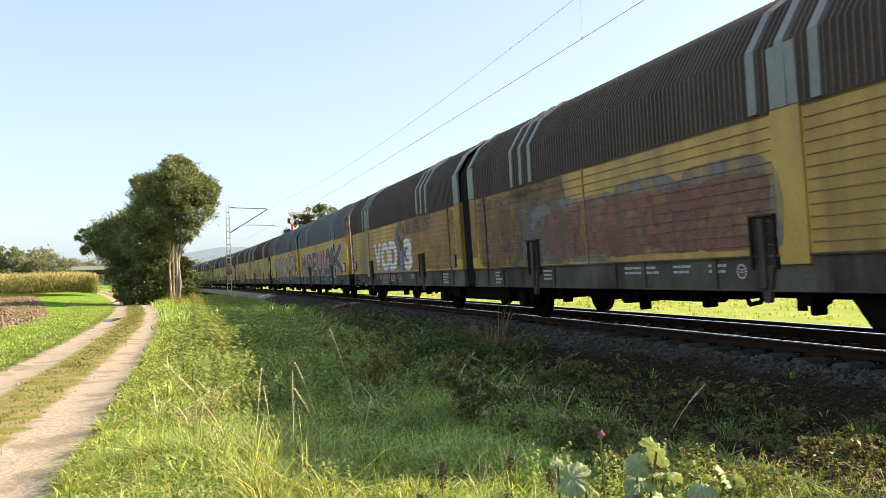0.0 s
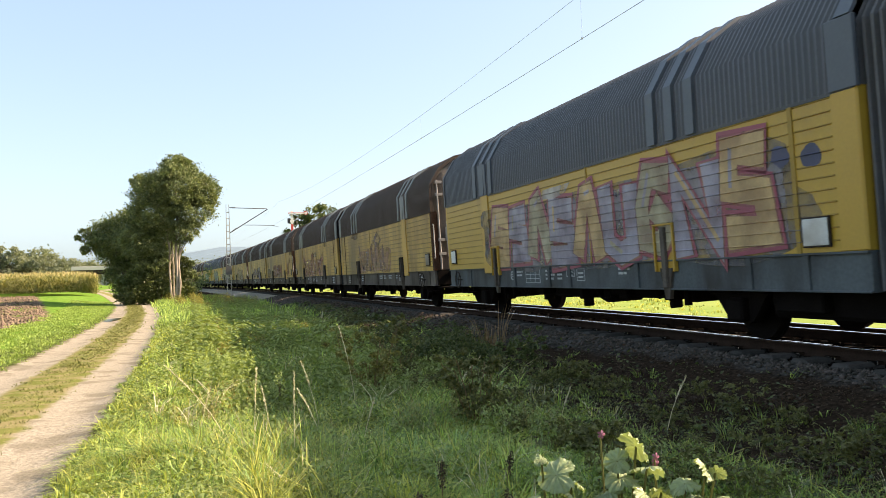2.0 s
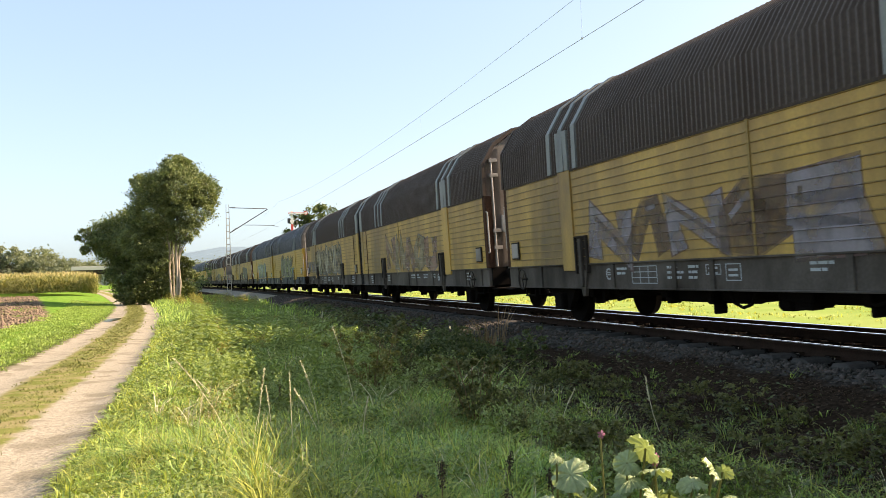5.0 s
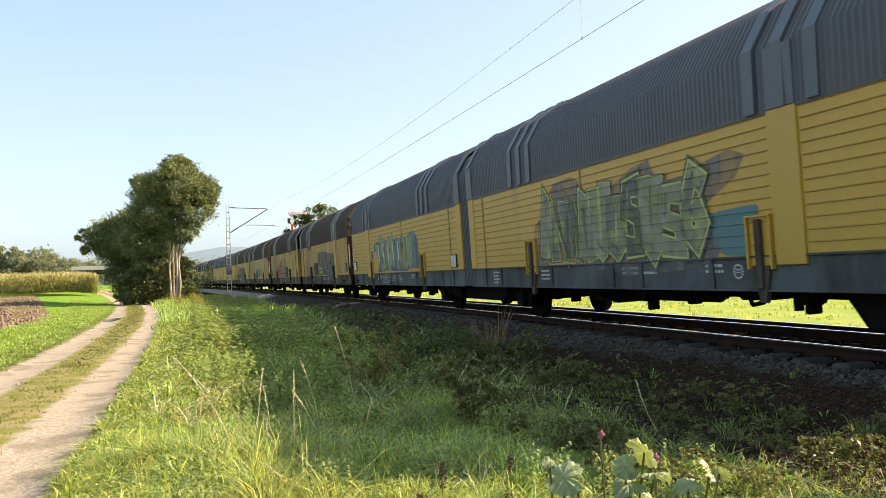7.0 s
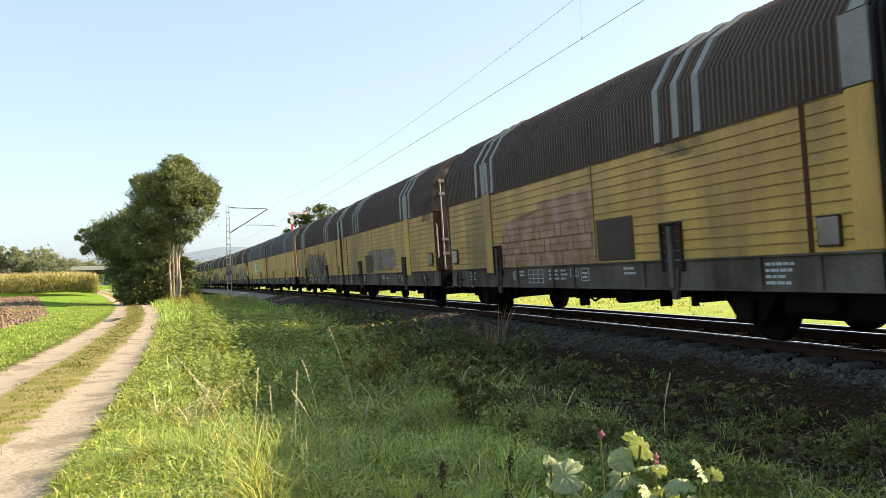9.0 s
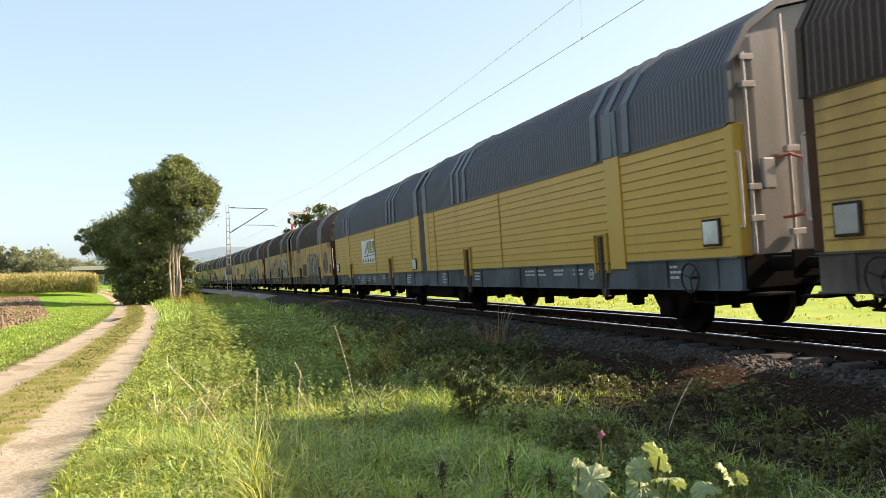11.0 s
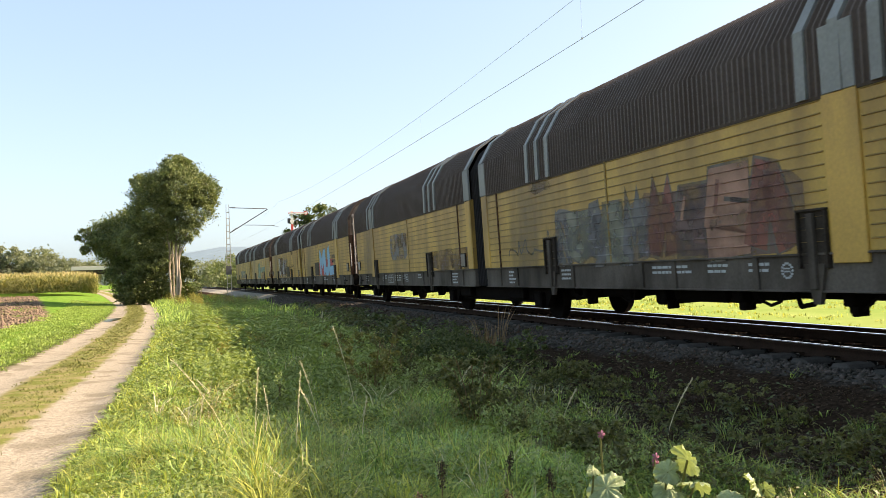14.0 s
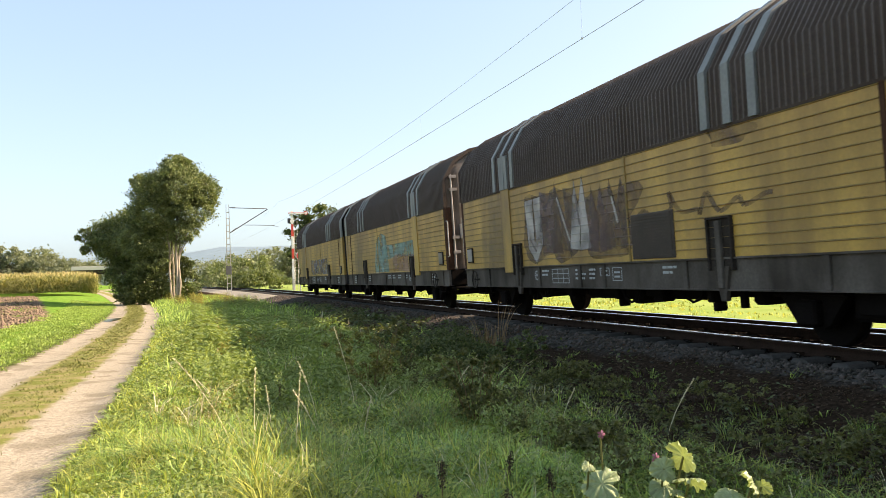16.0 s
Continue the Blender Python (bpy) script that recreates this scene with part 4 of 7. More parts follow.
P = {
    "red_faded": spray("spray_red_faded", (0.27, 0.085, 0.06), 0.55), "grey_faded": spray("spray_grey_faded", (0.17, 0.16, 0.165), 0.55),
    "pink_faded": spray("spray_pink_faded", (0.42, 0.23, 0.145), 0.5), "purple_faded": spray("spray_purple_faded", (0.17, 0.10, 0.09), 0.55),
    "lilac_faded": spray("spray_lilac_faded", (0.32, 0.28, 0.30), 0.55), "beige_faded": spray("spray_beige_faded", (0.33, 0.255, 0.135), 0.65),
    "teal_faded": spray("spray_teal_faded", (0.20, 0.36, 0.32), 0.6), "brown_faded": spray("spray_brown_faded", (0.16, 0.09, 0.05), 0.55),
    "white": spray("spray_white", (0.66, 0.65, 0.64)), "white_faded": spray("spray_white_faded", (0.52, 0.48, 0.45), 0.65),
    "black": spray("spray_black", (0.035, 0.038, 0.045)), "coral": spray("spray_coral", (0.52, 0.12, 0.11)),
    "blue": spray("spray_blue", (0.17, 0.42, 0.60)), "red": spray("spray_red", (0.50, 0.045, 0.04)), "crimson": spray("spray_crimson", (0.30, 0.06, 0.09)),
    "peach": spray("spray_peach", (0.55, 0.36, 0.17), 0.9), "lilac": spray("spray_lilac", (0.33, 0.30, 0.36), 0.8), "lime": spray("spray_lime", (0.40, 0.46, 0.14)),
    "teal": spray("spray_teal", (0.055, 0.16, 0.18)), "navy": spray("spray_navy", (0.05, 0.055, 0.11)),
    "olive": spray("spray_olive", (0.24, 0.27, 0.09)), "orange": spray("spray_orange", (0.55, 0.27, 0.05)), "charcoal": spray("spray_charcoal", (0.085, 0.076, 0.068), 0.85),
    "brick": spray("spray_brick", (0.38, 0.19, 0.13), 0.78), "sage": spray("spray_sage", (0.25, 0.245, 0.18), 0.8), "royal": spray("spray_royal_blue", (0.07, 0.13, 0.45)),
    "sage_faded": spray("spray_sage_faded", (0.24, 0.235, 0.18), 0.6), "sooty": spray("spray_sooty", (0.11, 0.095, 0.075), 0.75),
    "red_dull": spray("spray_red_dull", (0.30, 0.095, 0.065), 0.8),
    "rust_faded": spray("grime_rust_brown", (0.33, 0.15, 0.035), 0.66, 0.6),
    "cream": spray("spray_cream", (0.42, 0.36, 0.24), 0.8),
}


FOLDS = [Z_BOT + 0.13 + i * 0.1385 for i in range(12)]


def drape(me, m=0):
    """Let a coat of paint follow the pressed ridges of the side and the post."""
    bm = bmesh.new()
    bm.from_mesh(me)
    zs = [v.co.z for v in bm.verts]
    lo, hi = min(zs), max(zs)
    for z in FOLDS:
        for dz in (-0.007, -0.003, 0.013):
            if lo < z + dz < hi:
                bmesh.ops.bisect_plane(bm, geom=bm.verts[:] + bm.edges[:] + bm.faces[:], plane_co=(0, 0, z + dz), plane_no=(0, 0, 1))
    if m:
        ys = [v.co.y for v in bm.verts]
        for e in (2.785, 2.792, 3.298, 3.305):
            y = m * (-7.0 + e)
            if min(ys) < y < max(ys):
                bmesh.ops.bisect_plane(bm, geom=bm.verts[:] + bm.edges[:] + bm.faces[:], plane_co=(0, y, 0), plane_no=(0, 1, 0))
    for v in bm.verts:
        if m and 2.79 < m * v.co.y + 7.0 < 3.30:
            v.co.x -= 0.029
            continue
        for z in FOLDS:
            d = v.co.z - z
            if -0.007 < d < 0.013:
                v.co.x -= 0.016 * ((d + 0.007) / 0.004 if d < -0.003 else (0.013 - d) / 0.016)
    bmesh.ops.recalc_face_normals(bm, faces=bm.faces)
    bm.to_mesh(me)
    bm.free()
    return me


def flat_part(key, polys, e0, e1, z0, z1, lift, colour, label="", name="graffiti"):
    """Polygons in a unit square, laid on the near side between e0 (their left) and e1; lift keeps coats apart."""
    wagon = HALVES[key]
    m = 1 if key[1] == "a" else -1
    ya, yb = m * (-7.0 + e0), m * (-7.0 + e1)
    strokes = len(polys) > 10
    groups = [polys] if strokes else [[q] for q in polys]
    for g, group in enumerate(groups):
        bm = bmesh.new()
        for poly in group:
            bm.faces.new([bm.verts.new((-HW - lift - 0.0002 * g, ya + (yb - ya) * u, z0 + (z1 - z0) * v)) for u, v in poly])
        bmesh.ops.triangulate(bm, faces=bm.faces)
        ob = attach(name, drape(finish(bm, name, P[colour]), m), wagon, label)
        if strokes:
            tagged(ob, kind="stuff")


def glyph(ch, swell):
    """Vertices, triangles and advance of one capital."""
    cu = bpy.data.curves.new("letters", "FONT")
    cu.body, cu.size, cu.offset, cu.resolution_u = ch, 1.0, swell, 5
    tmp = new("letters", cu)
    me = bpy.data.meshes.new_from_object(tmp.evaluated_get(bpy.context.evaluated_depsgraph_get()))
    bpy.data.objects.remove(tmp)
    bpy.data.curves.remove(cu)
    co = np.empty(len(me.vertices) * 3, np.float32)
    me.vertices.foreach_get("co", co)
    return me, co.reshape(-1, 3)


def letters(key, text, e0, e1, z0, z1, lift, colour, swell=0.0, label="", squeeze=0.0, wave=0.0):
    """Sprayed capitals, swollen by swell, side by side between e0 (their left) and e1."""
    m = 1 if key[1] == "a" else -1
    ya, yb = m * (-7.0 + e0), m * (-7.0 + e1)
    made = [glyph(ch, swell) for ch in text]
    wide = [float(np.ptp(co[:, 0])) for _, co in made]
    total = sum(wide)
    at = 0.0
    for g, ((me, co), w) in enumerate(zip(made, wide)):
        u0, u1 = at / total - squeeze, (at + w) / total + squeeze
        at += w
        q = (co - co.min(0)) / np.maximum(co.max(0) - co.min(0), 1e-6)
        u = u0 + (u1 - u0) * q[:, 0]
        v = q[:, 1] * (1 + wave * math.sin(2.4 * g + 0.6)) + wave * 0.5 * np.sin(u * 9 + g)
        outp = np.stack([np.full(len(q), -HW - lift - 0.0002 * g), ya + (yb - ya) * u, z0 + (z1 - z0) * v], -1).astype(np.float32)
        me.vertices.foreach_set("co", outp.ravel())
        me.update()
        me.materials.clear()
        me.materials.append(P[colour])
        attach("graffiti", drape(me, m), HALVES[key], label)


def blob(r, cx, cy, w, h, n=22, wild=0.12, square=0.6):
    pts = []
    ph = r.uniform(0, 6)
    for i in range(n):
        t = 2 * math.pi * i / n
        c, s = math.cos(t), math.sin(t)
        k = 1 + wild * math.sin(3 * t + ph) + wild * 0.6 * math.sin(5 * t + 2 * ph) + r.uniform(-0.03, 0.03)
        pts.append((cx + w * k * math.copysign(abs(c) ** square, c), cy + h * k * math.copysign(abs(s) ** square, s)))
    return pts


def stroke(pts, w):
    """A pen stroke of even width through the points."""
    out = []
    for a, b in zip(pts[:-1], pts[1:]):
        d = Vector((b[0] - a[0], (b[1] - a[1]) * 0.3))
        if d.length < 1e-6:
            continue
        n = Vector((-d.y, d.x)).normalized()
        nx, ny = n.x * w * 0.3, n.y * w
        out.append([(a[0] + nx, a[1] + ny), (b[0] + nx, b[1] + ny), (b[0] - nx, b[1] - ny), (a[0] - nx, a[1] - ny)])
    return out


def ribbon(key, pts, w, e0, z0, lift, colour, label):
    """One broad sprayed stroke through points given in metres from (e0, z0), with mitred bends and flared ends."""
    m = 1 if key[1] == "a" else -1
    bm = bmesh.new()
    rows = []
    n = len(pts)
    for i, p in enumerate(pts):
        p = Vector(p)
        d0 = (p - Vector(pts[i - 1])).normalized() if i else None
        d1 = (Vector(pts[i + 1]) - p).normalized() if i < n - 1 else None
        d = ((d0 or d1) + (d1 or d0)).normalized()
        nrm = Vector((-d.y, d.x))
        k = 1.0 / max(0.55, nrm.dot(Vector((-(d1 or d0).y, (d1 or d0).x))))
        if d0 is None or d1 is None:
            p = p + d * (w * (0.5 if d1 is None else -0.5))
            k = 1.25
        rows.append([bm.verts.new((-HW - lift, m * (-7.0 + e0 + SIDE[key[1]] * q.x), z0 + q.y)) for q in (p + nrm * w * k, p - nrm * w * k)])
    for r0, r1 in zip(rows[:-1], rows[1:]):
        bm.faces.new((r0[0], r0[1], r1[1], r1[0]))
    attach("graffiti", drape(finish(bm, "graffiti", P[colour]), m), HALVES[key], label)


SIDE = {"a": -1, "b": 1}
ROUND = [(0.5 + 0.5 * math.cos(a), 0.5 + 0.5 * math.sin(a)) for a in np.linspace(math.pi / 2, math.pi * 2.5, 13)]
SKELETON = {"M": [[(0.04, 0), (0.06, 1), (0.5, 0.38), (0.94, 1), (0.96, 0)]], "A": [[(0, 0), (0.42, 1), (0.58, 1), (1, 0)], [(0.25, 0.3), (0.75, 0.3)]],
            "D": [[(0, 0), (0, 1), (0.55, 0.95), (0.95, 0.6), (0.95, 0.4), (0.55, 0.03), (0, 0)]], "E": [[(1, 1), (0, 1), (0, 0), (1, 0)], [(0, 0.48), (0.9, 0.48)]],
            "U": [[(0, 1), (0, 0.25), (0.25, 0), (0.75, 0), (1, 0.25), (1, 1)]], "L": [[(0, 1), (0.05, 0), (1, 0.05)]], "O": [ROUND], "K": [[(0, 1), (0, 0)], [(0.95, 1), (0.1, 0.5), (1, 0)]],
            "R": [[(0, 0), (0, 1), (0.7, 0.97), (0.85, 0.72), (0.6, 0.5), (0.05, 0.5)], [(0.4, 0.5), (0.95, 0)]], "Z": [[(0, 1), (1, 1), (0.05, 0.02), (1, 0)]],
            "S": [[(0.95, 0.88), (0.5, 1), (0.08, 0.78), (0.3, 0.55), (0.8, 0.42), (0.92, 0.18), (0.5, 0), (0.03, 0.12)]]}


def bubble(key, ch, e0, e1, z0, z1, w, coats, label, lift=0.0048):
    """One fat sprayed letter between e0 (its left) and e1; coats: (colour, how far it swells past the body), undercoat first."""
    m = 1 if key[1] == "a" else -1
    sg = 1 if e1 > e0 else -1
    for k, (colour, swell) in enumerate(coats):
        bm = bmesh.new()
        piece = 0
        h = w + swell
        for pts in SKELETON[ch]:
            q = [Vector((sg * w + (e1 - e0 - 2 * sg * w) * u, w + (z1 - z0 - 2 * w) * v)) for u, v in pts]

            def lay(poly):
                x = -HW - lift - 0.0019 * k - 0.00012 * piece
                bm.faces.new([bm.verts.new((x, m * (-7.0 + e0 + p.x), max(z0 + p.y, Z_BOT + 0.008))) for p in poly])

            for a, b in zip(q[:-1], q[1:]):
                d = (b - a).normalized()
                n = Vector((-d.y, d.x)) * h
                lay([a + n, b + n, b - n, a - n])
                piece += 1
            for p in q:
                lay([p + Vector((h * math.cos(t), h * math.sin(t))) for t in np.linspace(0, 2 * math.pi, 15)[:-1]])
                piece += 1
        attach("graffiti", drape(finish(bm, "graffiti", P[colour]), m), HALVES[key], label)


FORMS = ([(0, 0), (0, 1), (1, 0.05), (1, 1)], [(1, 0.9), (0.15, 0.95), (0.05, 0.55), (0.9, 0.45), (0.95, 0.08), (0, 0.05)], [(0, 1), (0.05, 0.15), (0.5, 0), (0.95, 0.15), (1, 1)],
         [(0, 0), (0.2, 0.95), (0.5, 0.35), (0.8, 1), (1, 0)], [(1, 0.85), (0.4, 1), (0.02, 0.6), (0.1, 0.15), (0.6, 0), (1, 0.25), (0.6, 0.5)], [(0, 0.05), (0.4, 1), (0.6, 1), (1, 0)])


def tangle(key, e0, e1, z0, z1, back, line, fills, n, seed, label, spiky=0.12, rim=None):
    """Interlocked abstract sprayed forms that cannot be read: a cloud behind, dark outlines, coloured bodies, highlights."""
    r = random.Random(seed)
    lift = 0.0035
    if back:
        flat_part(key, [blob(r, 0.5 + 0.31 * k, 0.46, 0.26, 0.50, 30, spiky * 1.2, 0.75) for k in (-1, 0, 1)], e0, e1, z0, z1, lift, back, label)
        lift += 0.0012
    wide, high = abs(e1 - e0) / n, z1 - z0
    for i in range(n):
        w, h = wide * r.uniform(0.62, 0.86), high * r.uniform(0.66, 0.86)
        x0, y0 = wide * i + (wide - w) / 2, high * r.uniform(0.08, 0.16)
        lean = r.uniform(-0.18, 0.18)
        pts = [(x0 + w * (q[0] + lean * (q[1] - 0.5) + r.uniform(-0.05, 0.05)), y0 + h * (q[1] + r.uniform(-0.05, 0.05))) for q in FORMS[r.randrange(len(FORMS))]]
        t = min(wide * 0.23, 0.18) * r.uniform(0.85, 1.15)
        ribbon(key, pts, t + (0.075 if rim else 0.035), e0, z0, lift + 0.0002 * i, line, label)
        if rim:
            ribbon(key, pts, t + 0.03, e0, z0, lift + 0.0020 + 0.0002 * i, rim, label)
            lift += 0.0018
        ribbon(key, pts, t, e0, z0, lift + 0.0022 + 0.0002 * i, fills[i % len(fills)], label)
        ribbon(key, [(a + 0.03, b + 0.02) for a, b in pts[1:3]], t * 0.16, e0, z0, lift + 0.0045, fills[(i + 1) % len(fills)] if len(fills) > 1 else line, label)


def scribble(key, e0, e1, z0, z1, colour, n, seed, w, label):
    r = random.Random(seed)
    key_pts = [(i / n + r.uniform(-0.05, 0.05), r.random() * (0.3 + 0.7 * (i % 2))) for i in range(n + 1)]
    pts = []
    for i in range(n):
        p0, p1, p2, p3 = (key_pts[min(max(i + q, 0), n)] for q in (-1, 0, 1, 2))
        for t in (0.0, 0.25, 0.5, 0.75):
            pts.append(tuple(0.5 * (2 * b + (c - a) * t + (2 * a - 5 * b + 4 * c - d) * t * t + (3 * b - a - 3 * c + d) * t ** 3) for a, b, c, d in zip(p0, p1, p2, p3)))
    flat_part(key, stroke(pts, w), e0, e1, z0, z1, 0.0045, colour, label)


def haze(key, e0, e1, z0, z1, colour, seed, n=3, label="", lift=0.0035):
    r = random.Random(seed)
    flat_part(key, [blob(r, (i + 0.5) / n, 0.5, 0.62 / n, 0.48, 26, 0.07, 0.4) for i in range(n)], e0, e1, z0, z1, lift, colour, label)


A, B = "a", "b"
for key, e0, e1, z0, z1, n, seed in (((0, A), 13.6, 9.0, 1.12, 2.76, 3, 91), ((0, B), 9.0, 11.5, 2.3, 2.78, 2, 92), ((9, A), 0.15, 0.95, 2.5, 2.80, 1, 93), ((3, A), 14.2, 12.0, 1.12, 1.8, 1, 94), ((10, B), 11.0, 14.2, 1.12, 1.7, 2, 95)):
    r_ = random.Random(seed)
    if key[0] == 0:
        flat_part(key, [blob(r_, 0.5, 0.5, 0.49, 0.485, 40, 0.015, 0.2)], 13.9 if key[1] == A else 7.5, 9.0 if key[1] == A else 13.9, 1.12, 2.79, 0.0018, "rust_faded", "rusty brown film of grime", "grime")
    flat_part(key, [blob(r_, (i + 0.5) / n, 0.5, 0.6 / n, 0.49, 30, 0.08, 0.45) for i in range(n)], e0, e1, z0, z1, 0.0024, "brown_faded", "patch of brown grime", "grime")
haze((0, A), 11.0, 3.4, 1.16, 2.35, "grey_faded", 1, 4, "old washed-out grey and red graffiti")
haze((0, A), 9.8, 3.6, 1.2, 2.2, "red_faded", 2, 5, "old washed-out red graffiti", 0.005)
flat_part((0, B), [[(0, 0), (1.02, 0), (1.02, 1), (0, 1)]], 4.05, 9.5, 1.13, 1.18, 0.004, "coral", "red edge below white letters")
letters((0, B), "VOD", 4.05, 7.65, 1.13, 2.24, 0.0042, "coral", 0.09, "red outline of white sprayed letters")
letters((0, B), "VOD", 4.13, 7.58, 1.17, 2.20, 0.0062, "white", 0.055, "white block graffiti letters")
letters((0, B), "3", 8.42, 9.52, 1.13, 2.22, 0.0042, "coral", 0.09, "red outline of a white numeral")
letters((0, B), "3", 8.48, 9.46, 1.17, 2.18, 0.0062, "white", 0.055, "white block graffiti numeral")
haze((0, B), 7.5, 8.6, 1.2, 2.6, "sooty", 5, 1, "grey-brown sprayed figure between letters")
flat_part((0, B), [blob(random.Random(4), 0.5, 0.4, 0.3, 0.4)], 7.8, 8.4, 1.15, 2.0, 0.006, "royal", "blue sprayed stripe")
# the big black lettering over a whole side
flat_part((1, A), [blob(random.Random(7), 0.5, 0.46, 0.50, 0.48, 40, 0.02, 0.25)], 13.6, 1.5, 1.12, 2.35, 0.0030, "coral", "coral-red ground behind black letters")
BLACK = (("white", 0.040), ("black", 0.0))
for ob in HALVES[(1, A)].children:
    if ob.name.startswith("pocket"):
        for piece in (ob, *ob.children):
            piece.data = piece.data.copy()
            piece.data.materials[0] = M["black"]
        tagged(ob, "stanchion pocket sprayed over in black")
for ch, l, r_, top in (("M", 13.66, 11.9, 2.42), ("A", 11.85, 10.7, 2.40), ("D", 10.85, 9.45, 2.42), ("E", 9.42, 8.25, 2.42), ("U", 7.95, 6.3, 2.46), ("L", 6.02, 4.85, 2.50), ("O", 5.30, 3.75, 2.50), ("O", 3.95, 2.75, 2.52), ("K", 2.95, 0.95, 2.62)):
    bubble((1, A), ch, l, r_, 1.12, top, {"L": 0.19, "U": 0.20, "O": 0.27, "K": 0.21}.get(ch, 0.175), BLACK, "black bubble graffiti letter with white outline")
flat_part((1, A), [blob(random.Random(8), 0.5, 0.5, 0.48, 0.48, 20, 0.05, 0.9)], 5.0, 4.45, 1.42, 2.0, 0.012, "coral", "coral-red eye of a letter")
flat_part((1, A), [blob(random.Random(9), 0.5, 0.5, 0.48, 0.48, 20, 0.05, 0.9)], 7.25, 6.95, 1.45, 2.3, 0.012, "coral", "coral-red eye of a letter")
flat_part((1, A), [blob(random.Random(10), 0.5, 0.5, 0.48, 0.48, 20, 0.05, 0.9)], 3.5, 3.32, 1.4, 1.8, 0.012, "coral", "coral-red eye of a letter")
scribble((1, A), 1.75, 0.5, 2.05, 2.35, "charcoal", 13, 19, 0.03, "thin dark sprayed tag")
haze((1, B), 3.35, 12.9, 1.13, 2.35, "lilac_faded", 20, 5, "grey-lilac sprayed ground")
tangle((1, B), 3.4, 13.0, 1.13, 2.52, "grey_faded", "crimson", ["peach", "lilac", "cream", "lilac"], 9, 21, "peach and lilac graffiti letters with crimson outlines", rim="pink_faded")
flat_part((1, B), [[(0, 0.25), (0.2, 0.9), (1, 1), (0.85, 0.3), (0.5, 0.05)]], 6.1, 7.6, 2.36, 2.60, 0.018, "white_faded", "white sprayed patch")
for e, z in ((12.55, 2.3), (13.1, 2.25), (13.6, 2.2), (12.9, 1.85)):
    flat_part((1, B), [blob(random.Random(int(e * 10)), 0.5, 0.5, 0.5, 0.5, 16, 0.08, 0.9)], e - 0.16, e + 0.16, z - 0.13, z + 0.13, 0.004, "grey_faded" if e < 13 else "navy", "dark sprayed dab")
haze((2, A), 10.3, 5.2, 1.15, 2.05, "pink_faded", 22, 4, "pale washed-out pink graffiti")
for pts in ([(0.05, 1.1), (0.45, 0.3), (0.75, 0.16)], [(0.75, 0.16), (1.0, 0.72), (1.35, 0.2), (1.72, 0.82), (1.95, 0.1)], [(2.2, 0.9), (2.9, 1.22), (3.42, 1.42), (3.85, 1.18), (3.5, 1.0), (3.0, 1.05)],
            [(3.0, 1.05), (3.05, 0.3)], [(3.5, 1.0), (3.7, 0.12)], [(4.15, 0.95), (4.25, 0.12)], [(2.3, 0.75), (2.4, 0.15)]):
    ribbon((2, A), pts, 0.085, 10.35, 1.15, 0.0062, "purple_faded", "faded purple sprayed outlines")
haze((2, B), 3.6, 10.1, 1.14, 2.05, "pink_faded", 23, 5, "faded pink sprayed ground")
for pts in ([(0.0, 1.05), (0.5, 0.7), (0.8, 0.1)], [(1.6, 0.05), (1.9, 0.7), (2.1, 0.1)], [(2.7, 0.1), (2.95, 1.0), (3.5, 1.12), (3.85, 0.7), (3.9, 0.05)], [(5.3, 0.55), (6.0, 0.75), (6.55, 1.0)], [(4.9, 0.5), (5.6, 0.05)]):
    ribbon((2, B), pts, 0.17, 3.62, 1.15, 0.0062, "red_faded", "faded wine-red sprayed strokes")
flat_part((2, B), [[(0, 0.3), (0.5, 0.8), (1, 1), (1, 0.1)]], 6.3, 8.2, 2.08, 2.42, 0.0045, "beige_faded", "pale sprayed patch")
haze((3, A), 10.2, 5.35, 1.14, 2.06, "red_faded", 24, 4, "faded wine-red sprayed ground")
scribble((3, A), 9.6, 6.2, 1.18, 1.98, "white_faded", 21, 25, 0.02, "thin white sprayed tag")
for pts in ([(0.0, 0.1), (0.35, 0.75), (0.55, 0.2)], [(0.7, 0.15), (1.0, 0.75), (1.5, 1.05)]):
    ribbon((3, A), pts, 0.15, 2.65, 1.25, 0.0045, "red_faded", "faded wine-red sprayed strokes")
tangle((3, B), 4.0, 10.0, 1.2, 2.0, None, "purple_faded", ["lilac_faded", "brown_faded"], 5, 26, "faded graffiti")
tangle((4, A), 10.0, 4.0, 1.2, 2.2, None, "grey_faded", ["pink_faded", "beige_faded"], 5, 27, "faded graffiti")
haze((4, B), 0.2, 2.7, 1.3, 1.95, "grey_faded", 18, 3, "faded blue-grey sprayed dabs")
haze((4, B), 3.05, 10.4, 1.13, 2.42, "sooty", 17, 6, "sooty grey sprayed ground")
tangle((4, B), 3.3, 10.3, 1.25, 2.52, None, "charcoal", ["beige_faded", "cream", "beige_faded"], 10, 28, "beige and olive graffiti letters with dark outlines")
tangle((5, A), 10.0, 4.6, 1.13, 2.40, "grey_faded", "charcoal", ["sage", "grey_faded", "charcoal", "sage"], 10, 29, "grey graffiti letters with lime edges and dark shadow", 0.3, "lime")
haze((5, A), 5.2, 3.65, 1.13, 1.75, "teal", 16, 2, "dark teal sprayed spikes")
haze((5, B), 4.2, 10.0, 1.16, 2.30, "navy", 15, 5, "dark blue sprayed ground")
flat_part((5, B), [blob(random.Random(14), 0.5, 0.5, 0.5, 0.5, 24, 0.1, 0.7)], 3.65, 4.75, 1.16, 1.95, 0.006, "orange", "orange sprayed scroll")
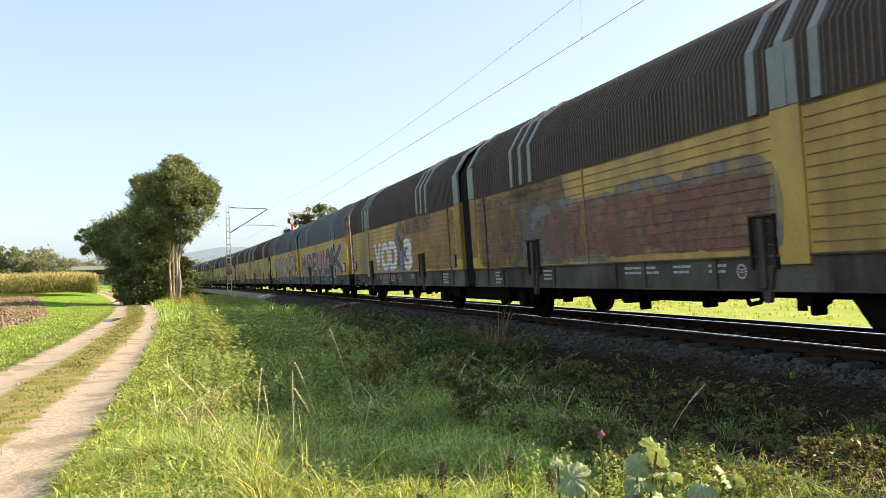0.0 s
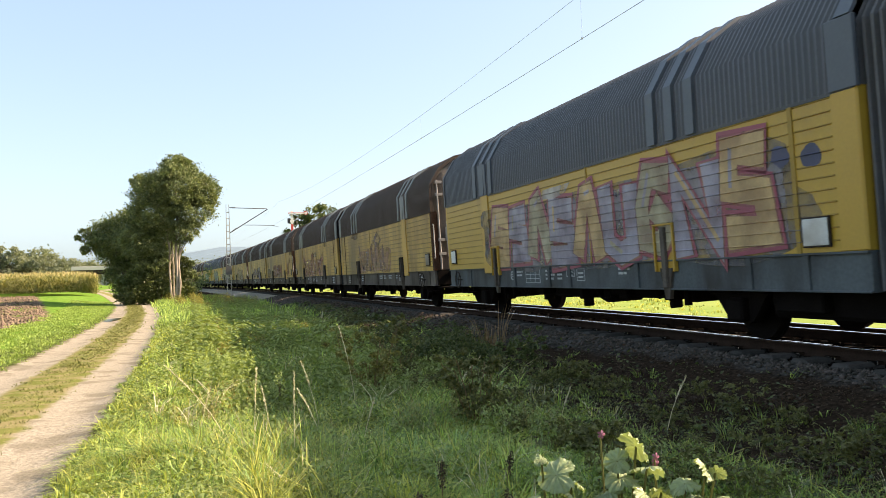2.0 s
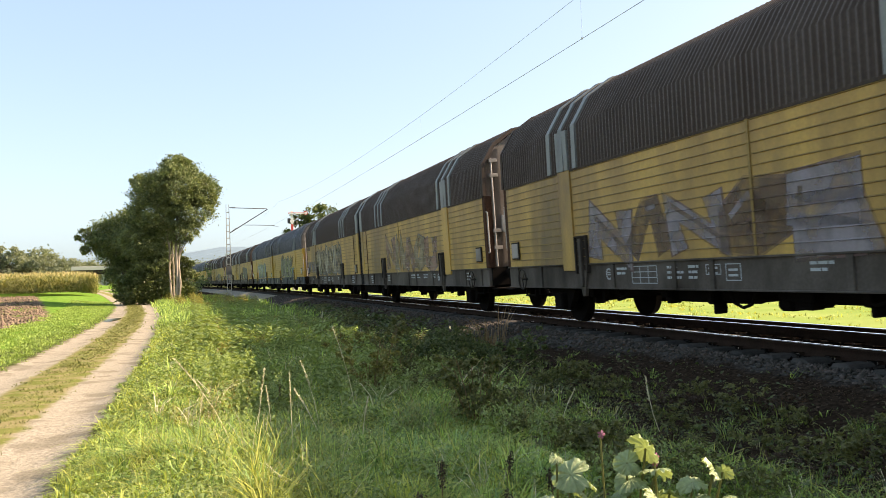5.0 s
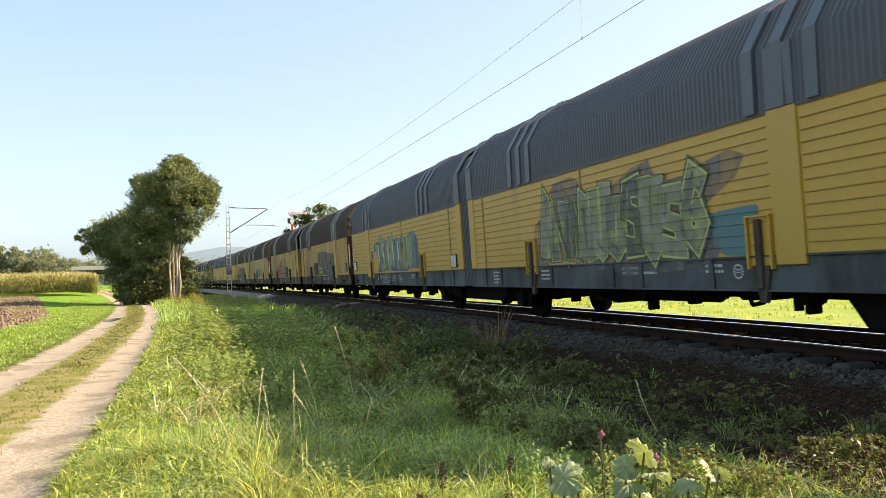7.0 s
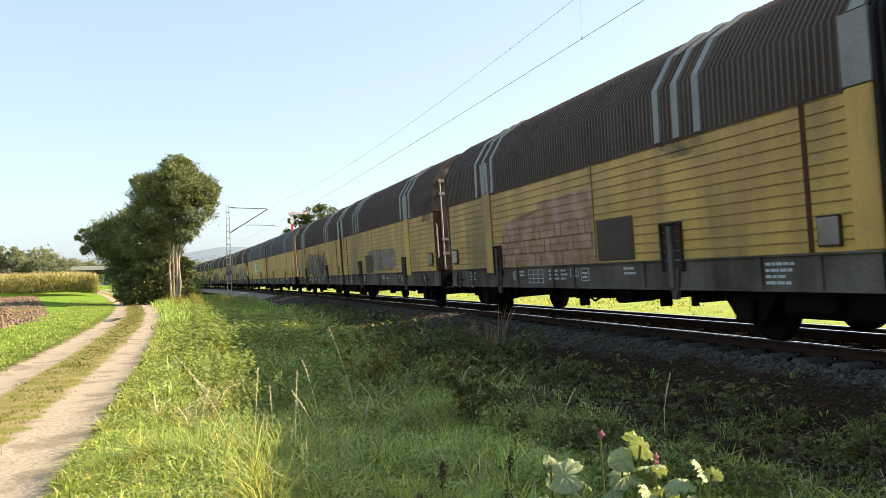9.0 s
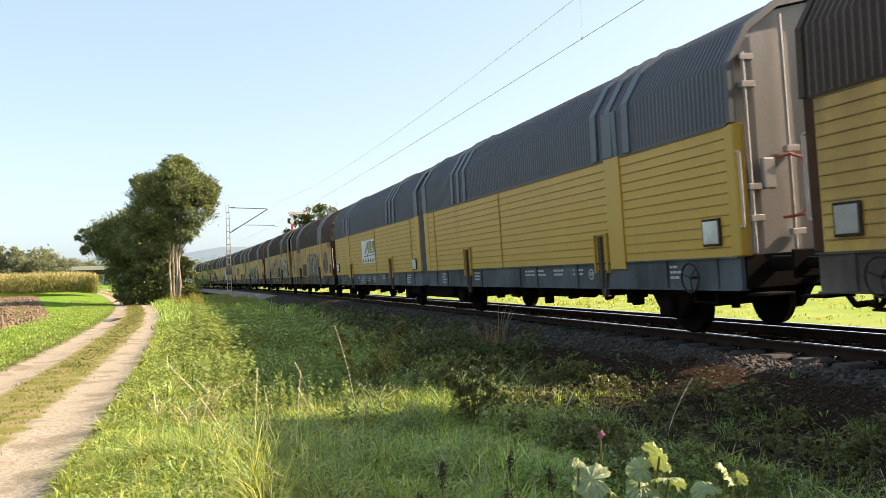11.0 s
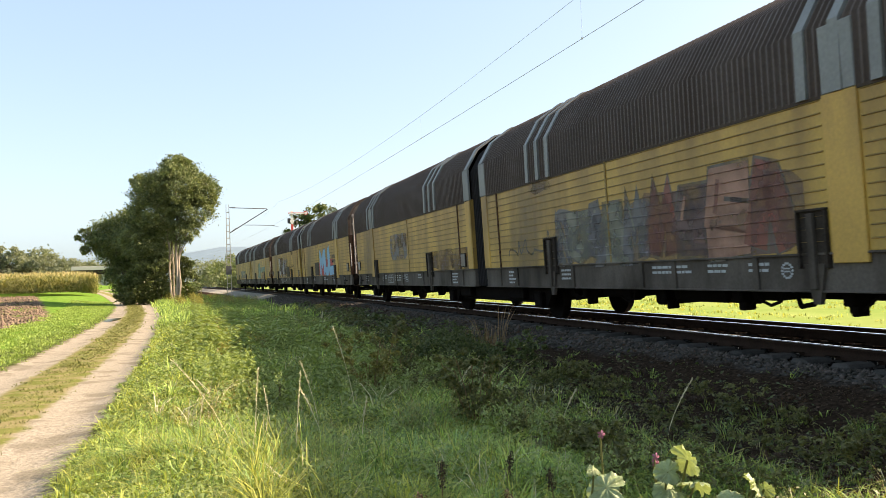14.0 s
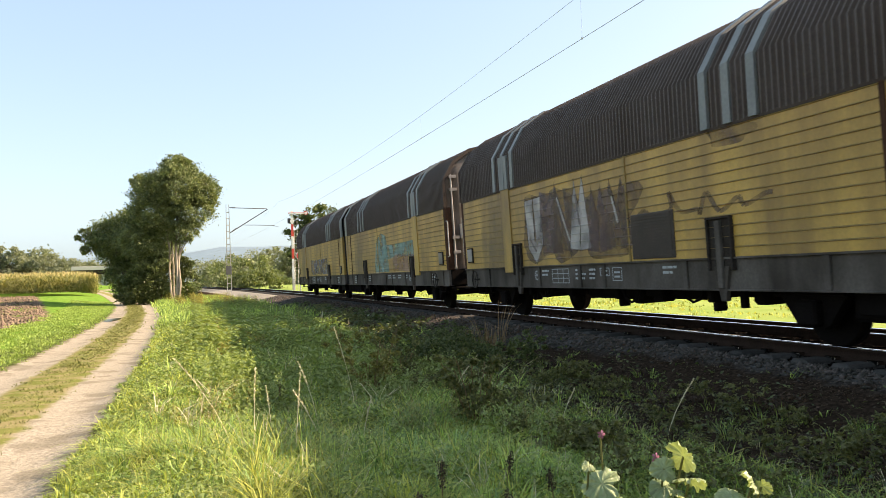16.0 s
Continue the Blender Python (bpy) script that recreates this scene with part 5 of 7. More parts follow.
flat_part((5, B), [blob(random.Random(13), 0.5, 0.5, 0.5, 0.5, 18, 0.1, 0.9)], 3.5, 3.85, 1.62, 1.98, 0.007, "navy", "dark blue sprayed dab")
tangle((5, B), 4.3, 9.8, 1.18, 2.38, None, "teal", ["olive", "teal", "olive", "sage", "olive"], 12, 30, "olive graffiti letters with white lights", 0.24)
for k in range(5):
    ribbon((5, B), [(0.15 + 0.72 * k, 0.95), (0.25 + 0.72 * k, 0.35)], 0.035, 4.6, 1.2, 0.0125, "white", "white sprayed light")
flat_part((6, A), [blob(random.Random(31), 0.12 + 0.19 * i, 0.44 + 0.08 * math.sin(1 + i * 0.8), 0.135, 0.47, 26, 0.03, 0.5) for i in range(5)], 8.05, 3.3, 1.13, 2.40, 0.0035, "charcoal", "large dark grey sprayed blot")
for k, z in enumerate((1.44, 1.26)):
    for q in range(7):
        flat_part((6, A), [[(0, 0), (1, 0.05), (0.9, 0.5), (1, 1), (0, 0.9), (0.25, 0.5)]], 7.88 - 0.14 * q, 7.78 - 0.14 * q, z, z + 0.14, 0.0075, "lime", "small yellow sprayed tag, illegible")
flat_part((6, B), [[(0, 0), (1, 0), (1, 1), (0.48, 0.97), (0.47, 0.84), (0.3, 0.72), (0.22, 0.8), (0.05, 0.7)]], 3.75, 8.25, 1.13, 2.42, 0.0035, "brick", "pink sprayed brick pattern")
flat_part((6, B), stroke([(0, 0.2), (1, 0.2)], 0.010) + stroke([(0, 0.4), (1, 0.4)], 0.010) + stroke([(0.1, 0.6), (1, 0.6)], 0.010)
          + [q for i in range(27) for q in stroke([(0.04 + 0.11 * (i // 3) + 0.05 * (i % 2), 0.2 * (i % 3)), (0.04 + 0.11 * (i // 3) + 0.05 * (i % 2), 0.2 * (i % 3) + 0.2)], 0.02)], 3.75, 8.25, 1.13, 2.42, 0.005, "brown_faded", "dark brick joints")
haze((7, A), 9, 5, 1.2, 2.0, "grey_faded", 34, 2, "faded graffiti")
tangle((7, B), 4.0, 10.0, 1.18, 2.3, "brown_faded", "charcoal", ["grey_faded", "brown_faded"], 5, 35, "faded brown and grey graffiti")
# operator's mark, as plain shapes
SIGN = (5.8, 8.1, 1.53, 2.42)
WEDGES = ([(0.22, 0.44), (0.47, 0.90), (0.58, 0.90), (0.58, 0.44), (0.49, 0.44), (0.49, 0.62), (0.42, 0.62), (0.33, 0.44)], [(0.61, 0.44), (0.61, 0.92), (0.76, 0.90), (0.78, 0.72), (0.71, 0.62), (0.79, 0.44), (0.69, 0.44)],
          [(0.81, 0.44), (0.98, 0.46), (0.99, 0.70), (0.89, 0.78), (0.98, 0.88), (0.82, 0.90), (0.80, 0.66), (0.90, 0.58)])
flat_part((8, B), [[(0, 0), (1, 0), (1, 1), (0, 1)]], *SIGN, 0.0035, "white", "white painted sign panel")
flat_part((8, B), [[(0.5 + (u - 0.5) * 1.03 - 0.004, 0.66 + (v - 0.66) * 1.10) for u, v in w] for w in WEDGES], *SIGN, 0.0046, "charcoal", "dark edge of the sign shapes")
flat_part((8, B), WEDGES, *SIGN, 0.0062, "olive", "olive sign shapes")
flat_part((8, B), [[(0.14, 0.30), (0.36, 0.30), (0.36, 0.335), (0.14, 0.335)], [(0.50, 0.30), (0.98, 0.33), (0.98, 0.37), (0.50, 0.335)], blob(random.Random(12), 0.43, 0.32, 0.045, 0.075, 16, 0.0, 1.0)], *SIGN, 0.005, "charcoal", "dark line and dot on the sign")
flat_part((8, B), [[(0.04 + 0.135 * i, 0.05), (0.135 + 0.135 * i, 0.05), (0.135 + 0.135 * i, 0.21), (0.10 + 0.135 * i, 0.21)] for i in range(7)], *SIGN, 0.005, "charcoal", "dark sign bars")
flat_part((9, A), [blob(random.Random(36), 0.5, 0.40, 0.47, 0.56, 40, 0.03, 0.5)], 8.0, 3.75, 1.13, 2.42, 0.0035, "sooty", "dark ground behind letters")
letters((9, A), "SON", 7.72, 4.25, 1.16, 2.36, 0.0060, "sage", 0.03, "grey-green bubble graffiti letters", 0.0, 0.04)
for q in range(2):
    for k in range(3):
        flat_part((9, A), [[(0, 0), (1, 0), (1, 0.25), (0.3, 0.3), (0.3, 0.7), (1, 0.75), (1, 1), (0, 1)]], 3.72 - 0.13 * k, 3.63 - 0.13 * k, 1.9 + 0.2 * q, 2.05 + 0.2 * q, 0.004, "brown_faded", "small dark sprayed tag, illegible")
flat_part((9, A), [blob(random.Random(37), 0.5, 0.5, 0.5, 0.5, 34, 0.02, 0.92)], 2.5, 1.1, 1.24, 2.32, 0.004, "charcoal", "round dark sprayed disc")
flat_part((9, A), [[(0.4, 0.1), (0.6, 0.1), (0.6, 0.7), (0.5, 0.9), (0.4, 0.7)]], 2.4, 1.3, 1.3, 2.28, 0.0055, "beige_faded", "pale figure on the disc")
flat_part((9, A), [blob(random.Random(52), 0.5, 0.22, 0.12, 0.16)], 2.4, 1.3, 1.3, 2.28, 0.0065, "red_faded", "red patch on the disc")
flat_part((9, A), [blob(random.Random(53), 0.24, 0.5, 0.10, 0.3, 22, 0.2)], 2.4, 1.3, 1.3, 2.28, 0.0055, "sage_faded", "grey patch on the disc")
flat_part((9, A), [blob(random.Random(54), 0.78, 0.5, 0.10, 0.3, 22, 0.2)], 2.4, 1.3, 1.3, 2.28, 0.0055, "black", "black patch on the disc")
for pts in ([(0.0, 0.1), (0.1, 0.95)], [(0.1, 0.5), (0.6, 0.6)], [(0.6, 1.0), (0.7, 0.1)], [(1.1, 0.2), (1.2, 1.0), (1.6, 1.0), (1.9, 0.2)], [(2.2, 0.15), (2.15, 1.05)], [(2.6, 0.6), (2.8, 1.0), (3.3, 1.05), (3.5, 0.6), (3.2, 0.2), (2.8, 0.2), (2.6, 0.6)],
            [(3.8, 0.2), (3.75, 1.15), (4.4, 0.35), (4.6, 1.2)]):
    ribbon((9, A), pts, 0.028, 13.85, 1.2, 0.0045, "brown_faded", "brown outlined sprayed letters")
haze((9, B), 3.5, 8.0, 1.2, 2.1, "beige_faded", 39, 4, "pale ground behind red letters")
for q, ch in enumerate("RUZZS"):
    bubble((9, B), ch, 3.6 + 0.88 * q, 4.5 + 0.88 * q, 1.30 + 0.03 * (q % 2), 2.12 + 0.06 * q, 0.13, (("white_faded", 0.05), ("red_dull", 0.0)), "brick-red bubble letter with pale outline")
flat_part((9, B), [blob(random.Random(55), 0.5, 0.5, 0.5, 0.5, 20, 0.12, 0.7)], 6.9, 8.1, 1.95, 2.48, 0.0034, "sooty", "dark sprayed cloud")
haze((9, B), 9.0, 13.6, 1.16, 2.25, "sooty", 40, 5, "dark ground behind cream letters")
tangle((9, B), 9.2, 12.3, 1.14, 2.32, None, "charcoal", ["cream", "sage"], 5, 40, "large cream graffiti letters")
flat_part((9, B), [blob(random.Random(56), 0.5, 0.5, 0.48, 0.5, 26, 0.03, 0.9)], 12.1, 13.15, 1.2, 2.3, 0.014, "cream", "plain pale oval in the graffiti")
flat_part((9, B), [[(0.1, 0.75), (0.5, 1), (0.9, 0.8), (0.8, 0.6), (0.5, 0.7), (0.2, 0.55)]], 12.1, 13.15, 1.6, 2.36, 0.0155, "charcoal", "dark cap over the oval")
flat_part((9, B), [blob(random.Random(57), 0.5, 0.5, 0.5, 0.5, 14, 0.05, 0.8)], 12.5, 12.85, 1.44, 1.53, 0.0155, "red_dull", "small red dab on the oval")
tangle((9, B), 13.1, 14.3, 1.45, 2.3, None, "charcoal", ["white_faded"], 1, 58, "pale sprayed letter at the corner")
tangle((10, A), 10.3, 7.1, 1.14, 2.10, "grey_faded", "sooty", ["grey_faded", "sage_faded"], 5, 41, "dark grey graffiti letters")
haze((10, A), 7.0, 3.85, 1.13, 2.15, "purple_faded", 59, 3, "wine-red sprayed ground")
tangle((10, A), 7.0, 3.9, 1.15, 2.18, None, "sooty", ["red_faded", "purple_faded", "brick"], 4, 60, "wine-red graffiti letters")
scribble((10, A), 12.8, 10.6, 1.35, 1.95, "charcoal", 16, 42, 0.03, "dark sprayed scribble")
flat_part((10, B), [blob(random.Random(43), 0.5, 0.5, 0.48, 0.48, 30, 0.02, 0.3)], *SIGN, 0.0035, "grey_faded", "faded sign panel")
flat_part((10, B), WEDGES, *SIGN, 0.005, "brown_faded", "faded dark sign shapes")
haze((11, A), 8.35, 7.5, 1.13, 1.8, "red", 44, 1, "red shadow behind blue letters")
haze((11, A), 7.3, 4.2, 1.13, 1.95, "red", 45, 3, "red shadow behind blue letters")
haze((11, A), 4.6, 3.75, 1.13, 1.55, "red", 46, 1, "red shadow behind blue letters")
for ch, l, r_, top in (("M", 8.02, 6.35, 2.46), ("U", 6.55, 5.15, 2.48), ("L", 5.35, 3.75, 2.58)):
    bubble((11, A), ch, l, r_, 1.13, top, 0.205, (("navy", 0.03), ("blue", 0.0)), "light blue bubble graffiti letter with dark outline")
for q in range(2):
    for k in range(6):
        flat_part((11, A), [[(0, 0), (1, 0), (1, 0.25), (0.3, 0.3), (0.3, 0.7), (1, 0.75), (1, 1), (0, 1)]], 4.45 - 0.15 * k, 4.33 - 0.15 * k, 1.72 + 0.23 * q, 1.88 + 0.23 * q, 0.0045, "charcoal", "small dark sprayed tag, illegible")
tangle((11, B), 4.2, 8.2, 1.3, 2.45, "brown_faded", "purple_faded", ["white_faded", "purple_faded", "brown_faded"], 6, 47, "weathered brown and white graffiti letters", 0.2)
scribble((11, B), 8.4, 11.6, 1.7, 2.3, "brown_faded", 14, 48, 0.05, "brown sprayed scribble")
flat_part((12, A), [[(0, 0), (0.55, 0), (0.5, 0.9), (0.3, 1), (0.12, 0.8)]], 9.0, 4.8, 1.15, 2.55, 0.0045, "teal_faded", "faded turquoise sprayed shape")
haze((12, A), 7.6, 3.4, 1.6, 2.1, "teal_faded", 49, 3, "faded turquoise graffiti")
haze((12, A), 6.0, 3.4, 1.14, 1.7, "pink_faded", 50, 2, "faded peach graffiti", 0.005)
haze((12, B), 5.0, 10.0, 1.2, 2.0, "grey_faded", 51, 3, "faded grey graffiti")
# rusty smears under the feet of the roof bands
for q, (key, e, w) in enumerate((((0, A), 10.8, 1.0), ((2, A), 11.0, 0.7), ((2, B), 11.0, 0.5), ((6, A), 10.8, 0.6), ((6, B), 10.9, 0.5), ((9, A), 10.9, 0.9), ((9, B), 10.7, 0.6), ((10, A), 10.9, 0.5), ((11, B), 10.9, 0.5), ((4, B), 0.8, 0.6), ((7, A), 0.8, 0.5), ((3, A), 0.7, 0.6))):
    flat_part(key, [blob(random.Random(600 + q), 0.5, 0.65, 0.46, 0.36, 24, 0.14, 0.7)], e - w, e + w, 2.45, 2.79, 0.0026, "brown_faded", "smear of rusty grime", "grime")

# what sets each half apart
for key, words in {
    (0, A): "with washed-out red and grey graffiti", (0, B): "with white block-letter graffiti", (1, A): "covered in black bubble-letter graffiti",
    (1, B): "with peach and lilac graffiti", (2, A): "with pale lilac graffiti", (2, B): "with faded pink graffiti", (3, A): "with thin white sprayed tag",
    (4, B): "with beige and olive graffiti", (5, A): "with grey and lime graffiti", (5, B): "with grey and olive graffiti", (6, A): "with large dark grey sprayed blot",
    (6, B): "with pink sprayed brick pattern", (8, A): "with clean plain yellow side", (8, B): "with white painted sign panel", (9, A): "with grey-green bubble-letter graffiti",
    (9, B): "with large cream graffiti letters", (10, A): "with dark grey and red graffiti", (10, B): "with faded sign panel", (11, A): "with light blue bubble-letter graffiti",
    (11, B): "with weathered brown and white graffiti", (12, A): "with faded turquoise graffiti", (12, B): "with faded grey graffiti, train's last"}.items():
    tagged(HALVES[key], ("blue-grey-roofed" if PAIRS[key[0]][0] else "dark-roofed") + " yellow car carrier wagon " + words)


# clean warning patches on the grimy corner plates of the first wagon
for key in ((0, A), (0, B)):
    m = 1 if key[1] == A else -1
    attach("corner_patch", strip_mesh(m, 13.97, 14.31, 1.14, 1.38, 0.027, M["yellow_new"], "corner_patch", bevel=0.003), HALVES[key], "clean yellow patch on the corner")
    attach("grime", strip_mesh(m, 13.96, 14.32, 1.39, Z_TOP - 0.03, 0.0255, P["rust_faded"], "grime", bevel=0), HALVES[key], "brown grime on the corner plate")


# ---- overhead line ----
def lattice_mast(name, x, y, h, arm_to, label):
    """A lattice mast with a braced cantilever towards the track."""
    z0 = float(ground_z(x, y)) - 0.3
    top = tagged(new(name), label, "mast", "overhead line masts")
    top.location = (x, y, z0)
    w0, w1 = 0.17, 0.11
    foot = bmesh.new()
    add_box(foot, (-0.3, -0.3, -0.3), (0.3, 0.3, 0.5), 0.03)
    part("footing", foot, M["concrete"], top, "concrete footing")
    for sx in (-1, 1):
        for sy in (-1, 1):
            bm = bmesh.new()
            add_tube(bm, (sx * w0, sy * w0, 0.3), (sx * w1, sy * w1, h), 0.03, 0.03, 4)
            part("leg", bm, M["mast"], top)
    n = int(h / 0.55)
    for i in range(n):
        za, zb = 0.6 + (h - 0.7) * i / n, 0.6 + (h - 0.7) * (i + 1) / n
        wa, wb = w0 + (w1 - w0) * za / h, w0 + (w1 - w0) * zb / h
        bm = bmesh.new()
        for sd in (-1, 1):
            add_box(bm, (-wa, sd * wa - 0.012, za - 0.03), (wa, sd * wa + 0.012, za + 0.03))
            add_box(bm, (sd * wa - 0.012, -wa, za - 0.03), (sd * wa + 0.012, wa, za + 0.03))
        part("batten", bm, M["mast"], top)
    if arm_to is not None:
        d = arm_to - x
        zt = h - 0.25
        bm = bmesh.new()
        add_tube(bm, (0.1, 0, zt), (d * 0.76, 0, zt - 0.12), 0.032, 0.032, 8)
        part("top_tube", bm, M["arm"], top)
        bm = bmesh.new()
        add_tube(bm, (0.1, 0, zt - 2.05), (d * 0.77, 0, zt - 0.16), 0.036, 0.036, 8)
        part("bracket_tube", bm, M["arm"], top)
        bm = bmesh.new()
        add_tube(bm, (d * 0.30, 0, zt - 1.40), (d * 0.90, 0, zt - 1.47), 0.024, 0.024, 8)
        add_tube(bm, (d * 0.84, 0, zt - 1.46), (d * 0.99, 0, zt - 1.62), 0.012, 0.012, 6)
        part("steady_arm", bm, M["arm"], top)
        for px, pz in ((0.28, zt), (0.32, zt - 1.88)):
            bm = bmesh.new()
            for i in range(5):
                add_disc(bm, (px + 0.07 * i, 0, pz + (0.05 * i if pz < zt else 0)), (1, 0, 0), 0.075, 0.03, 12)
            part("insulator", bm, M["bark_dark"], top, "brown ribbed insulator")
    bm = bmesh.new()
    add_box(bm, (-0.24, -0.24, 2.35), (0.2, -0.18, 3.05), 0.01)
    part("plate", bm, M["arm"], top, "dark equipment box")
    return top


lattice_mast("catenary_mast", 2.20, 67.7, 7.95, float(centre_x(67.7)) - 0.38, "pale lattice catenary mast with cantilever arm beside the track")
lattice_mast("catenary_mast", 9.3, 172.0, 8.2, None, "distant lattice catenary mast before the woods")
lattice_mast("catenary_mast", 3.9, -8.0, 7.9, float(centre_x(-8)) - 0.38, "pale lattice catenary mast with cantilever arm beside the track")


def wire_points(kind):
    out = []
    for s in np.arange(-8, 68.1, 2.0):
        z = 5.66 if kind == "contact" else 6.43 + 0.0006 * (s - 30) ** 2
        out.append((float(centre_x(s)) - 0.38, s, RAIL_Z + z))
    for s in np.arange(70, 200, 4.0):
        q = (s - 68) % 66
        z = 5.66 if kind == "contact" else 6.43 + 0.0006 * (q - 33) ** 2 + 0.2
        out.append((float(centre_x(s)) - 0.38, s, RAIL_Z + z))
    return out


catenary = tagged(new("overhead_wire"), "thin contact wire and carrying wire over the track, paled for glare", "wire", kind="structure")
for kind, r in (("contact", 0.0065), ("messenger", 0.0045)):
    bm = bmesh.new()
    add_bent_tube(bm, [Vector(p) for p in wire_points(kind)], r, 5)
    part("wire", bm, M["wire"], catenary, "contact wire" if kind == "contact" else "carrying wire")
for s in (-2, 6, 15.0, 27.1, 39.0, 50, 60):
    bm = bmesh.new()
    x = float(centre_x(s)) - 0.38
    zt = 6.43 + 0.0006 * (s - 30) ** 2
    add_tube(bm, (x, s, RAIL_Z + 5.66), (x, s, RAIL_Z + zt), 0.0022, 0.0022, 4)
    add_box(bm, (x - 0.01, s - 0.018, RAIL_Z + 5.645), (x + 0.01, s + 0.018, RAIL_Z + 5.69))
    part("dropper", bm, M["wire"], catenary)


# ---- semaphore signal and disc sign beyond the track ----
def semaphore(x, y):
    z0 = float(ground_z(x, y))
    top = tagged(new("semaphore_signal"), "white and red lattice semaphore signal with horizontal arm", "signal")
    top.location = (x, y, z0)
    zz = [0.2, 1.3, 3.3, 4.3, 5.5, 6.7, 8.0]
    for i in range(6):
        part("mast_section", box((-0.11, -0.09, zz[i]), (0.11, 0.09, zz[i + 1]), 0.01), M["concrete"] if i == 0 else (M["red"], M["white"])[i % 2], top,
             "white mast section" if i % 2 else "red mast section")
    arm = bmesh.new()
    add_box(arm, (-0.35, -0.14, 7.69), (1.25, -0.11, 7.86), 0.02)
    add_disc(arm, (1.35, -0.125, 7.78), (0, 1, 0), 0.2, 0.03, 20)
    a = part("arm", arm, M["red"], top, "white arm with red border")
    face = bmesh.new()
    add_box(face, (-0.31, -0.16, 7.715), (1.21, -0.145, 7.835), 0.01)
    add_disc(face, (1.35, -0.15, 7.78), (0, 1, 0), 0.14, 0.012, 20)
    part("arm_face", face, M["white"], a)
    lamp = bmesh.new()
    add_box(lamp, (-0.42, -0.1, 6.8), (-0.14, 0.18, 7.3), 0.03)
    part("lamp_case", lamp, M["black"], top, "black lamp case")
    disc = bmesh.new()
    add_disc(disc, (0.0, -0.13, 7.0), (0, 1, 0), 0.2, 0.02, 20)
    part("spectacle", disc, M["white"], top)
    lad = bmesh.new()
    for sx in (0.2, 0.5):
        add_tube(lad, (sx, 0.1, 0), (sx, 0.1, 7.4), 0.02, 0.02, 5)
    for i in range(18):
        add_tube(lad, (0.2, 0.1, 0.4 + i * 0.34), (0.5, 0.1, 0.4 + i * 0.34), 0.012, 0.012, 5)
    part("ladder", lad, M["mast"], top, "thin steel ladder")


semaphore(8.80, 82.0)

dx, dy = 8.95, 77.5
disc_sign = tagged(new("disc_sign"), "red disc sign with white border on a grey post", "sign")
disc_sign.location = (dx, dy, float(ground_z(dx, dy)))
part("post", tube((0, 0, -0.2), (0, 0, 3.2), 0.05), M["mast"], disc_sign)
bm = bmesh.new()
add_disc(bm, (0, -0.07, 3.45), (0, 1, 0), 0.40, 0.03, 28)
part("border", bm, M["white"], disc_sign, "white border ring")
bm = bmesh.new()
add_disc(bm, (0, -0.10, 3.45), (0, 1, 0), 0.32, 0.03, 28)
part("disc", bm, M["red"], disc_sign, "red disc")


# ---- plants ----
def leaf_cloud(lobes, n, size, seed, shell=0.55, flat=0.55):
    """Leaf quads on clumps inside the lobes (x, y, z, rx, ry, rz)."""
    r = np.random.default_rng(seed)
    vol = np.array([l[3] * l[4] * l[5] for l in lobes]) ** 0.8
    clumps = max(30, n // 45)
    pick = r.choice(len(lobes), clumps, p=vol / vol.sum())
    d = r.normal(size=(clumps, 3))
    d /= np.linalg.norm(d, axis=1)[:, None]
    rad = shell + (1.05 - shell) * r.random((clumps, 1)) ** 0.6
    L = np.array(lobes)[pick]
    cc = L[:, :3] + d * rad * L[:, 3:6]
    cs = np.clip(L[:, 3:6].mean(1) * r.uniform(0.12, 0.30, clumps), size * 1.2, 99)
    own = r.integers(0, clumps, n)
    p = cc[own] + r.normal(size=(n, 3)) * cs[own][:, None] * np.array([0.6, 0.6, 0.45])
    nrm = r.normal(size=(n, 3)) + np.array([0, 0, flat])
    nrm /= np.linalg.norm(nrm, axis=1)[:, None]
    t = np.cross(nrm, r.normal(size=(n, 3)))
    t /= np.linalg.norm(t, axis=1)[:, None] + 1e-9
    b = np.cross(nrm, t)
    s = size * r.uniform(0.6, 1.3, (n, 1))
    droop = nrm * s * 0.25
    v = np.stack([p - t * s, p + b * s * 0.42 + droop, p + t * s, p - b * s * 0.42 + droop], 1).reshape(-1, 3)
    return v, np.arange(4 * n).reshape(n, 4)


def limb(bm, pts, r0, r1, seg=7):
    n = len(pts) - 1
    for i in range(n):
        ra, rb = r0 + (r1 - r0) * i / n, r0 + (r1 - r0) * (i + 1) / n
        add_tube(bm, pts[i], pts[i + 1], ra, rb, seg)


